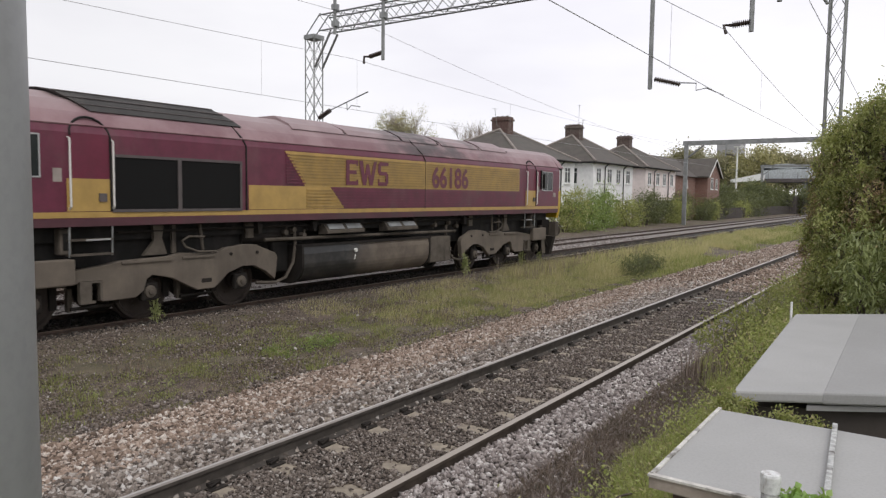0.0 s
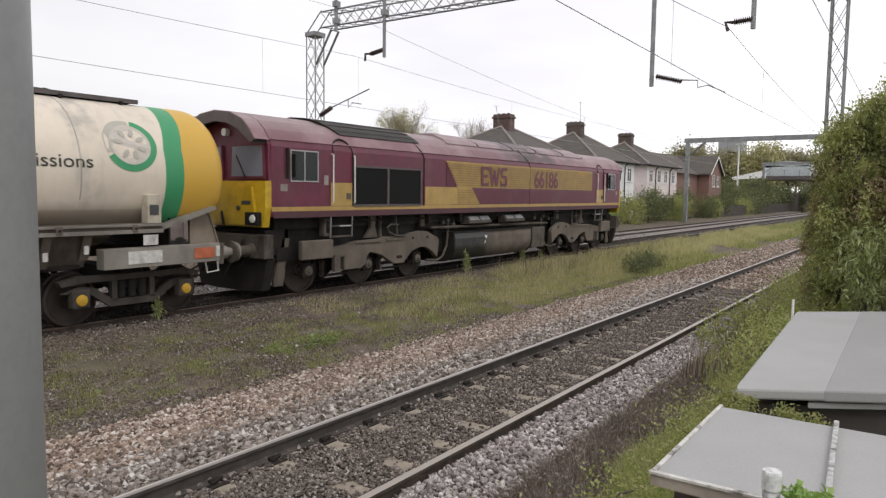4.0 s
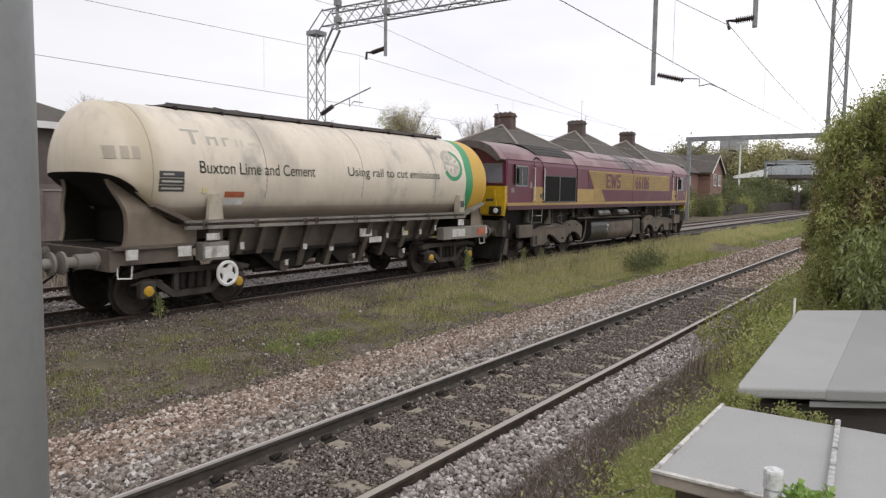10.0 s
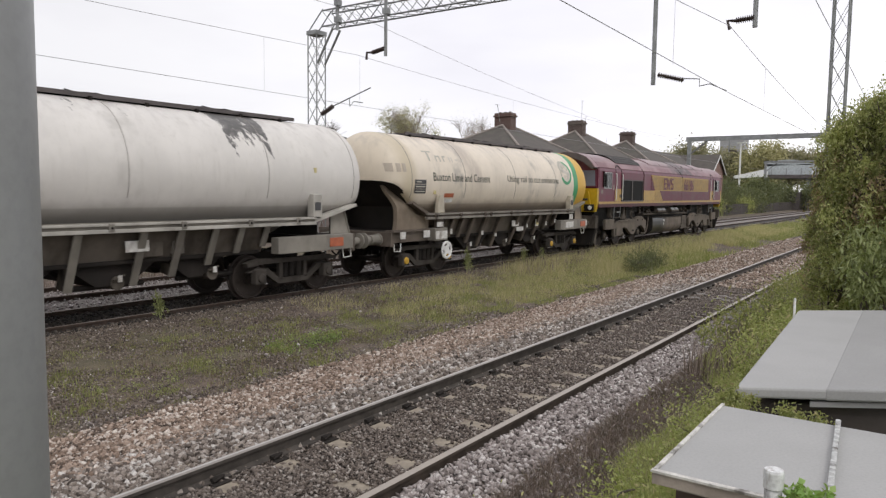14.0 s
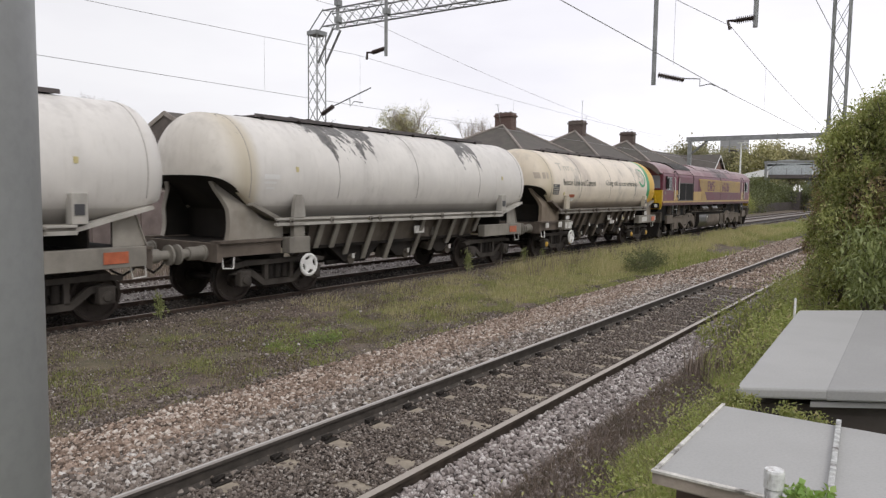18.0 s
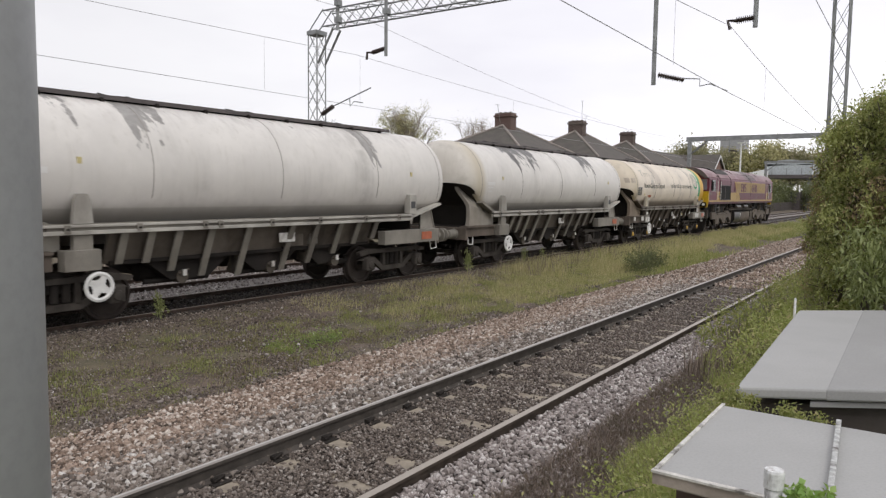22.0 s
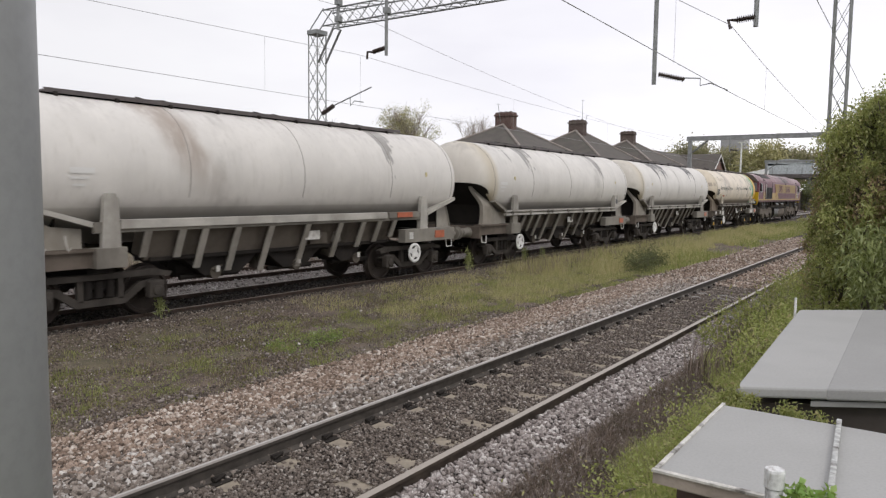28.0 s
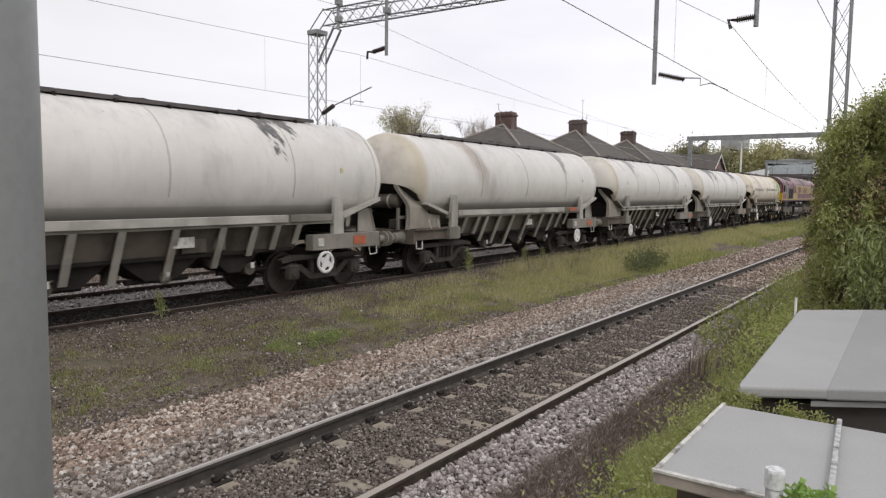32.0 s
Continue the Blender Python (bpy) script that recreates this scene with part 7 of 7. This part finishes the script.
straps = [(10.9 + 0.22 * i, 0.72 + 0.1 * math.sin(i * 2.3), 1.35 + 0.35 * math.sin(i * 1.7), 0.3, 0.22, 0.34) for i in range(8)]
shrub("bush", (11.5, 0.6), straps, 2600, 0.11, m_leaf_strap, "drooping long-leaved shrub at the foot of the bush", np.array([0.12, 0.12, 0.16]), 0.02, "", 4, 1.4, 0.26, 24)
low = [(9.6 + i * 0.55, 1.5 + 0.35 * math.sin(i * 2.1), 0.15, 0.6, 0.55, 0.4) for i in range(9)]
shrub("bush", (10.5, 1.4), low, 20000, 0.065, m_bank_lime, "low tangled weeds and bramble on the bank", np.array([0.12, 0.12, 0.15]), 0.012, "bank weeds", 10, -0.3, 0.32, 40)
verge = [(11.8 + i * 0.75, 2.55 + 0.2 * math.sin(i * 1.9), 0.0, 0.7, 0.5 + 0.012 * i, 0.36 + 0.08 * math.sin(i * 2.7)) for i in range(26)]
shrub("bush", (14, 2.4), verge, 24000, 0.085, m_bank, "tangled weeds crowding up to the rail", np.array([0.1, 0.1, 0.16]), 0.012, "bank weeds", 14, -0.3, 0.3, 40)
edge = [(3.1 + i * 0.42, 1.45 + 0.22 * math.sin(i * 1.7), 0.08 + 0.08 * math.sin(i), 0.4, 0.4, 0.26) for i in range(15)]
shrub("bush", (6, 1.5), edge, 26000, 0.036, m_bank_lime, "bank weeds creeping up beside the cabinets", 0.12, 0.012, "bank weeds", 5)
creep = [(4.95 + 0.02 * i, 1.05 - i * 0.09, 0.88 + 0.04 * math.sin(i * 2), 0.1, 0.07, 0.08) for i in range(7)] + [(5.2, 1.12, 0.95, 0.1, 0.08, 0.12)]
shrub("bush", (4.92, 0.8), creep, 3200, 0.03, m_bank, "ivy growing up in the gap between the cabinets", 0.03, 0.01, "bank weeds", 4)
m_leaf_fresh = leafy("fresh_leaves", [(0.0, (0.2, 0.36, 0.08)), (0.5, (0.32, 0.5, 0.14)), (1.0, (0.45, 0.6, 0.24))], glow=0.35)
shrub("leafy_plant", (3.0, 0.33), [(3.0, 0.33, 1.18, 0.05, 0.05, 0.04), (2.98, 0.29, 1.19, 0.04, 0.04, 0.03), (3.0, 0.37, 1.18, 0.04, 0.04, 0.03)], 230, 0.038, m_leaf_fresh, "bright green leafy plant poking up by the cabinet", 0.02, 0.008, "", 1, 0.3, 0.75)

# gardens beyond the line
row = random.Random(5)
for i in range(17):
    x = 30 + i * 4.6 + row.uniform(-1, 1)
    y = 21.2 + row.uniform(-0.5, 0.8)
    h = row.uniform(1.15, 1.8)
    bright = i in (4, 5)
    bx = [(x + row.uniform(-1.4, 1.4), y + row.uniform(-0.6, 0.6), h * row.uniform(0.5, 1.0), row.uniform(1.0, 1.7), 0.9, h * row.uniform(0.6, 0.95)) for _ in range(4)]
    shrub("bush", (x, y), bx, 4200, 0.17, m_leaf_bright if bright else (m_leaf_dark if i % 3 else m_leaf), "bright green garden bush behind the railway" if bright else "dark garden shrub beside the railway", 0.35, 0.06, "garden bushes", 6)
for i in range(7):
    x = 98.5 + i * 6 + row.uniform(-1, 1)
    y = 23.5 + row.uniform(-1, 1.5)
    bx = [(x + row.uniform(-2, 2), y + row.uniform(-1, 1), row.uniform(1.2, 3.5), 2.6, 2.0, row.uniform(1.0, 1.7)) for _ in range(5)]
    shrub("bush", (x, y), bx, 6000, 0.3, m_leaf_dark, "dark overgrown scrub beside the station", 0.5, 0.08, "garden bushes", 6)


def ball(x, y, z, r, k, seed):
    q = random.Random(seed)
    return [(x + q.uniform(-r, r) * 0.75, y + q.uniform(-r, r) * 0.75, z + q.uniform(-r, r) * 0.6, r * 0.55, r * 0.55, r * 0.5) for _ in range(k)]


tree((51.2, 40.0), 9.6, ball(51.2, 40, 8.2, 2.1, 30, 1), 7200, 0.13, m_leaf_autumn, "small autumn tree with thin yellowing crown", 0.09, 0.34, 24, bark=m_fine_twig)
tree((69.5, 45.0), 11, ball(69.5, 45, 9.6, 2.2, 8, 2), 150, 0.12, m_leaf_autumn, "bare winter tree with fine twigs", 0.08, 0.4, 34, bark=m_fine_twig)
tree((62.0, 38.0), 9, ball(62, 38, 8.6, 1.8, 7, 3), 100, 0.12, m_leaf_autumn, "bare winter tree between house roofs", 0.08, 0.4, 34, bark=m_fine_twig)
tree((17.5, 33.0), 6.5, ball(17.5, 33, 5.9, 1.1, 10, 4), 0, 0.1, m_leaf_autumn, "bare twiggy tree beside the dark house", 0.045, 0.3, 40, bark=m_fine_twig)
tree((40.0, 40.0), 9, ball(40, 40, 6.5, 1.7, 7, 6), 60, 0.12, m_leaf_autumn, "bare winter tree behind the low house", 0.12, 0.3, 26)
# dull leaf colours with the haze of the distance mixed in
m_leaf_far = leafy("hazed_far_leaves", [(0.0, (0.2, 0.19, 0.13)), (0.5, (0.28, 0.255, 0.175)), (1.0, (0.38, 0.33, 0.24))])
far = random.Random(9)
for i in range(20):
    x, y = 190 + far.uniform(0, 110), 0
    y = x * (0.1 + 0.012 * i) + far.uniform(-2, 2)
    z = 7 + x * 0.022 + far.uniform(-1.2, 1.2)
    tree((x, y), z, ball(x, y, z - 1.4, 5.2, 12, 20 + i), 6500, 0.75, m_leaf_far if i % 4 else m_leaf_autumn, "far hazy autumn tree behind the station", 0.35, 1.2, 6)


for i in range(6):
    x, y = 138 + row.uniform(-4, 8), 8.5 + i * 2.2
    bx = [(x + row.uniform(-2, 2), y + row.uniform(-1, 1), row.uniform(1.5, 4.4), 2.2, 1.6, row.uniform(1.0, 1.9)) for _ in range(4)]
    shrub("bush", (x, y), bx, 1500, 0.4, m_leaf_dark, "dark scrub below the footbridge", 0.5, 0.08, "garden bushes", 4)


# ---- grass and weeds ----
def blades(name, px, py, height, width, material, label, lean=0.35, kind="stuff", category="grass"):
    """Tapered bent blades at ground points."""
    n = len(px)
    base = np.stack([px, py, level(py) - 0.01], -1)
    a = rng.uniform(0, 2 * np.pi, n)
    h = height * rng.uniform(0.5, 1.4, n)
    side = np.stack([np.cos(a), np.sin(a), np.zeros(n)], -1) * (width * rng.uniform(0.6, 1.3, n))[:, None]
    b = rng.uniform(0, 2 * np.pi, n)
    out = np.stack([np.cos(b), np.sin(b), np.zeros(n)], -1) * (h * lean * rng.uniform(0.1, 1.3, n))[:, None]
    up = np.stack([np.zeros(n), np.zeros(n), h], -1)
    v = np.stack([base - side, base + side, base + out * 0.35 + up * 0.6 + side * 0.6, base + out * 0.35 + up * 0.6 - side * 0.6, base + out + up], 1)
    idx = np.arange(n)[:, None] * 5
    f = np.concatenate([idx + np.array([[0, 1, 2]]), idx + np.array([[0, 2, 3]]), idx + np.array([[3, 2, 4]])])
    ob = raw_mesh(name, v.reshape(-1, 5 * 0 + 3), f, material)
    return tagged(ob, label, category, kind=kind)


def patchy(n, x0, x1, y0, y1, scale, thresh, seed, bias=None, ragged=0.25):
    """Random points kept where a smooth field is high."""
    r = np.random.default_rng(seed)
    x, y = r.uniform(x0, x1, n), r.uniform(y0, y1, n)
    f = 0
    for k in range(1, 5):
        a, b, c = r.uniform(0, 6.28, 3)
        ang = r.uniform(0, 3.14)
        f = f + np.sin((x * np.cos(ang) + y * np.sin(ang) * 1.6) * scale * k**0.8 + a) * np.sin((y * 1.4 - x * np.sin(ang)) * scale * k**0.7 + b) / k**0.5
    keep = f + (0 if bias is None else bias(x, y)) > thresh + r.normal(0, ragged, n)
    return x[keep], y[keep]


x, y = patchy(230000, 2, 34, 7.7, 11.0, 2.3, 0.62, 1, lambda x, y: -np.abs(y - 9.2) * 0.35 + np.clip((x - 9) * 0.09, -0.3, 1.3), 0.5)
blades("turf", x, y, 0.075, 0.0055, m_grass, "patchy green turf between the tracks")
x, y = patchy(260000, 2, 30, 7.6, 11.4, 3.1, 0.2, 2, lambda x, y: -np.abs(y - 9.2) * 0.3, 0.5)
blades("moss_weeds", x, y, 0.04, 0.008, m_moss, "low brownish moss and weeds on the cess", 0.8)
x, y = patchy(90000, 2.4, 22, 7.6, 11.7, 1.7, -0.1, 31)
blades("leaf_litter", x, y, 0.022, 0.011, m_litter, "brown leaf litter and dry scraps on the cess", 1.6, category="litter")
x, y = patchy(9000, 2.6, 14, 7.9, 10.8, 1.5, 0.5, 32)
blades("dry_tufts", x, y, 0.11, 0.004, m_litter, "thin brown stalks among the moss", 0.5)
x, y = patchy(50000, 16.5, 60, 8.8, 11.5, 0.5, -0.1, 3, lambda x, y: (y - 10) * 0.3 + np.clip((x - 20.5) * 0.3, -2.5, 0.8))
blades("long_grass", x, y, 0.3, 0.005, m_straw, "long dry straw-coloured grass beside the rails", 0.4)
x, y = patchy(60000, 10.5, 34, 8.2, 11.5, 0.9, -0.2, 18, lambda x, y: np.clip((x - 16) * 0.25, -1.5, 0.4), 0.5)
blades("dry_tufts", x, y, 0.13, 0.004, m_straw, "short straw-coloured grass among the turf", 0.6)
x, y = patchy(26000, 24, 95, 7.6, 11.4, 0.3, -0.4, 4)
blades("turf", x, y, 0.22, 0.016, m_grass, "green grass verge further along")
x, y = patchy(260000, 2.6, 20, 1.0, 2.7, 1.1, -0.5, 5, lambda x, y: -np.clip((y - 1.62 - 0.09 * (x - 4)) * 3.0, 0, 4) + np.clip((2.3 - y), -1, 0.6))
blades("bank_grass", x, y, 0.16, 0.0045, m_bank_lime, "rough yellow-green grass on the near bank", 0.7)
x, y = patchy(12000, 10.5, 22, 1.2, 2.1, 0.9, -0.2, 15)
blades("bank_grass", x, y, 0.3, 0.005, m_straw, "tall yellowing stems among the bank weeds", 0.7)
x, y = patchy(110000, 2.8, 12, 1.6, 2.75, 0.8, -0.9, 6, lambda x, y: 0.5 - np.abs(y - 2.2) * 1.5)
blades("dead_stems", x, y, 0.1, 0.0032, m_twig_dark, "tangled brown dead stems along the bank", 1.2)
x, y = patchy(9000, 2.8, 12, 1.6, 2.7, 0.8, -0.6, 26)
blades("dead_stems", x, y, 0.2, 0.003, m_twig, "pale dry stems above the dead growth", 0.7)
x, y = patchy(2600, 17, 46, 10.2, 11.5, 0.8, 0.2, 16)
blades("dead_stems", x, y, 0.42, 0.006, m_twig, "thin brown seed stems beside the running line", 0.35)
x, y = patchy(60000, -7, 9, -7, 1.3, 0.8, -0.8, 19)
blades("bank_turf", x, y, 0.09, 0.007, m_grass, "rough turf on the bank round the cabinets", 0.6)
x, y = patchy(5000, 9.5, 24, 1.5, 2.7, 0.8, -0.3, 17)
blades("dead_stems", x, y, 0.5, 0.007, m_twig, "brown stalks standing in the bank weeds", 0.5)
x, y = patchy(12000, 1.5, 40, 18.0, 20.6, 0.6, 0.0, 8)
blades("verge_grass", x, y, 0.25, 0.012, m_twig, "rough dead grass verge behind the far line")


def weed(x, y, h, n, seed, label):
    """A single upright weed: stem with side leaves."""
    w = thing("weed", label, "weed", "trackside weeds")
    g = float(level(y))
    q = random.Random(seed)
    bm = bmesh.new()
    pts = []
    for k in range(n):
        tip = Vector((x + q.uniform(-0.02, 0.02) * n, y + q.uniform(-0.1, 0.1), g + h * q.uniform(0.6, 1.0)))
        tube(bm, (x + q.uniform(-0.03, 0.03), y, g - 0.02), tip, 0.008, 0.004, 5)
        for j in range(44):
            f = j / 44
            p = Vector((x, y, g)).lerp(tip, 0.15 + 0.85 * f)
            pts.append((p.x + q.gauss(0, 0.055 - 0.035 * f), p.y + q.gauss(0, 0.05), p.z + q.gauss(0, 0.02)))
    part("stem", bm, m_moss_green, w)
    o = leaves("leaf_spray", np.array(pts), 0.08, m_moss_green, -1.2, 0.32)
    o.parent = w


m_moss_green = leafy("moss_green_weed", [(0.0, (0.16, 0.18, 0.075)), (0.5, (0.27, 0.3, 0.12)), (1.0, (0.4, 0.42, 0.19))])
weed(7.55, 11.72, 0.52, 3, 1, "young green weed by the rail")
weed(17.75, 11.55, 0.72, 7, 2, "bushy green weed beside the rails")
weed(21.6, 11.7, 0.62, 4, 3, "thin green weed beside the rails")
weed(23.0, 11.7, 0.45, 2, 5, "thin green weed beside the rails")
shrub("weed_clump", (8.8, 8.85), [(8.8, 8.85, -0.33, 0.28, 0.2, 0.13), (9.2, 9.0, -0.35, 0.3, 0.25, 0.08), (8.2, 9.0, -0.36, 0.4, 0.25, 0.06)], 1300, 0.042, m_leaf_bright, "bright green weed clump on the cess", 0.1, 0.01, "trackside weeds", 4)
shrub("weed_clump", (5.4, 8.6), [(5.5, 8.5, -0.36, 0.2, 0.16, 0.12), (5.0, 8.8, -0.38, 0.4, 0.3, 0.06), (6.3, 8.9, -0.38, 0.5, 0.3, 0.07)], 900, 0.035, m_moss_green, "small green weed clump on the cess", 0.1, 0.01, "trackside weeds", 4)
shrub("weed_clump", (25.0, 8.7), [(24.0, 8.6, -0.15, 0.9, 0.5, 0.3), (25.4, 8.7, -0.12, 0.9, 0.5, 0.34), (26.4, 8.8, -0.15, 0.9, 0.5, 0.28)], 3200, 0.11, m_leaf_dark, "dark grey-green shrub in the grass", 0.17, 0.02, "trackside weeds", 12, -0.4, 0.2)


# ---- ballast stones ----
def stones(name, px, py, size, material, label, lift=0.0, fine=True):
    n = len(px)
    if fine:
        g = (1 + 5**0.5) / 2
        base = np.array([(-1, g, 0), (1, g, 0), (-1, -g, 0), (1, -g, 0), (0, -1, g), (0, 1, g), (0, -1, -g), (0, 1, -g), (g, 0, -1), (g, 0, 1), (-g, 0, -1), (-g, 0, 1)]) / 1.9
        tri = np.array([(0, 11, 5), (0, 5, 1), (0, 1, 7), (0, 7, 10), (0, 10, 11), (1, 5, 9), (5, 11, 4), (11, 10, 2), (10, 7, 6), (7, 1, 8), (3, 9, 4), (3, 4, 2), (3, 2, 6), (3, 6, 8), (3, 8, 9), (4, 9, 5), (2, 4, 11), (6, 2, 10), (8, 6, 7), (9, 8, 1)])
    else:
        base = np.array([(1, 0, 0), (-1, 0, 0), (0, 1, 0), (0, -1, 0), (0, 0, 1), (0, 0, -1.0)])
        tri = np.array([(0, 2, 4), (2, 1, 4), (1, 3, 4), (3, 0, 4), (2, 0, 5), (1, 2, 5), (3, 1, 5), (0, 3, 5)])
    k = len(base)
    v = base[None] * rng.uniform(0.65, 1.3, (n, k, 1))
    v = v * (size * rng.uniform(0.55, 1.35, (n, 1, 1))) * rng.uniform(0.6, 1.25, (n, 1, 3)) * np.array([1, 1, 0.8])
    a = rng.uniform(0, 2 * np.pi, n)
    c, s = np.cos(a)[:, None], np.sin(a)[:, None]
    b = rng.uniform(-0.8, 0.8, n)
    cb, sb = np.cos(b)[:, None], np.sin(b)[:, None]
    x, y, z = v[..., 0], v[..., 1], v[..., 2]
    y, z = y * cb - z * sb, y * sb + z * cb
    x, y = x * c - y * s, x * s + y * c
    z0 = level(py) + lift + rng.uniform(-0.3, 1.0, n) * size * 0.9
    P = np.stack([x + px[:, None], y + py[:, None], z + z0[:, None]], -1)
    f = (np.arange(n)[:, None, None] * k + tri[None]).reshape(-1, 3)
    return tagged(raw_mesh(name, P.reshape(-1, 3), f, material), label, "ballast", kind="stuff")


def strip(n, x0, x1, y0, y1, power=1.7):
    """Random points, denser towards x0."""
    u = rng.uniform(0, 1, n) ** power
    return x0 + (x1 - x0) * u, rng.uniform(y0, y1, n)


x, y = strip(42000, 1.5, 22, 6.0, 7.75, 1.5)
stones("ballast", x, y, 0.036, m_stone, "loose rusty-brown ballast stones of the shoulder", 0.0, False)
x, y = strip(33000, 1.5, 22, 4.95, 6.35, 1.5)
stones("ballast", x, y, 0.036, m_stone_mid, "loose grey-brown ballast stones beside the rail", 0.0, False)
x, y = strip(58000, 1.5, 22, 3.5, 5.0, 1.5)
bare = (np.abs(((x - 1.05) / 0.655 + 0.5) % 1 - 0.5) < 0.15) & (((y > 3.8) & (y < 4.1 + 0.07 * np.sin(x * 5.1))) | ((y > 4.66 + 0.05 * np.sin(x * 7.3)) & (y < 4.9)))
keep = (np.abs(np.abs(y - NEAR) - GAUGE / 2) > 0.08) & (rng.uniform(0, 1, len(y)) < np.where(bare, 0.05, 1.0))
stones("ballast", x[keep], y[keep], 0.021, m_stone_btw, "small dirty ballast stones between the sleepers", 0.008, False)
x, y = strip(30000, 1.5, 20, 2.3, 3.44, 1.5)
stones("ballast", x, y, 0.031, m_stone_grey, "pale grey-pink ballast stones beside the rail", 0.01, False)
x, y = strip(22000, 20, 50, 3.0, 7.7, 1.3)
stones("ballast", x, y, 0.045, m_stone, "ballast stones further along the track", 0.0, False)
x, y = strip(85000, 2.5, 26, 7.4, 11.95, 1.5)
stones("ballast", x, y, 0.019, m_stone_grit, "scattered dirty stones and grit on the cess", 0.0, False)
x, y = strip(4500, 4, 24, 7.45, 8.3, 1.2)
stones("ballast", x, y, 0.026, m_stone_btw, "dark stones along the foot of the ballast shoulder", 0.0, False)
# stones under the train are coloured dark to deepen its shade
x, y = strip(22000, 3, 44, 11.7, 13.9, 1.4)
stones("ballast", x, y, 0.03, m_stone_dk, "ballast of the running line, coloured dark for the train's shade", 0.0, False)
x, y = strip(18000, 3, 44, 13.9, 18.4, 1.4)
stones("ballast", x, y, 0.035, m_stone_grey, "pale grey ballast of the far line", 0.0, False)
x, y = strip(14000, -9, 1.6, 2.4, 7.7, 1.0)
stones("ballast", x, y, 0.04, m_stone_mid, "ballast stones of the near track behind the camera", 0.0, False)
x, y = strip(2600, 2.5, 22, 7.6, 11.8, 1.4)
stones("pale_stones", x, y, 0.018, m_stone_grey, "small pale chippings scattered on the cess", 0.006, False)
x, y = patchy(40, 3, 12, 7.8, 11.2, 1.0, -2, 11)
stones("pale_stones", x, y, 0.035, m_stone_grey, "scattered pale stones on the cess", 0.01)


# ---- motion of the train ----
def motions():
    """The engine and its wagons roll away together; every wheelset turns with the way gone."""
    ticks = [0.5 * i for i in range(65)]
    for vehicle, x in [(loco, 14.0)] + [(w, -3.3 - 13.66 * i) for i, w in enumerate(wagons)]:
        walk(vehicle, [(t, pose(x + run(t), TRAIN, 0)) for t in ticks])
        for ws in [c for c in vehicle.children if c.name.startswith("wheelset")]:
            r = ws.location.z
            px = ws.location.x
            walk(ws, [(0.2 * i, pose(px, 0, r, 0, math.degrees(run(0.2 * i) / r))) for i in range(161)])


motions()
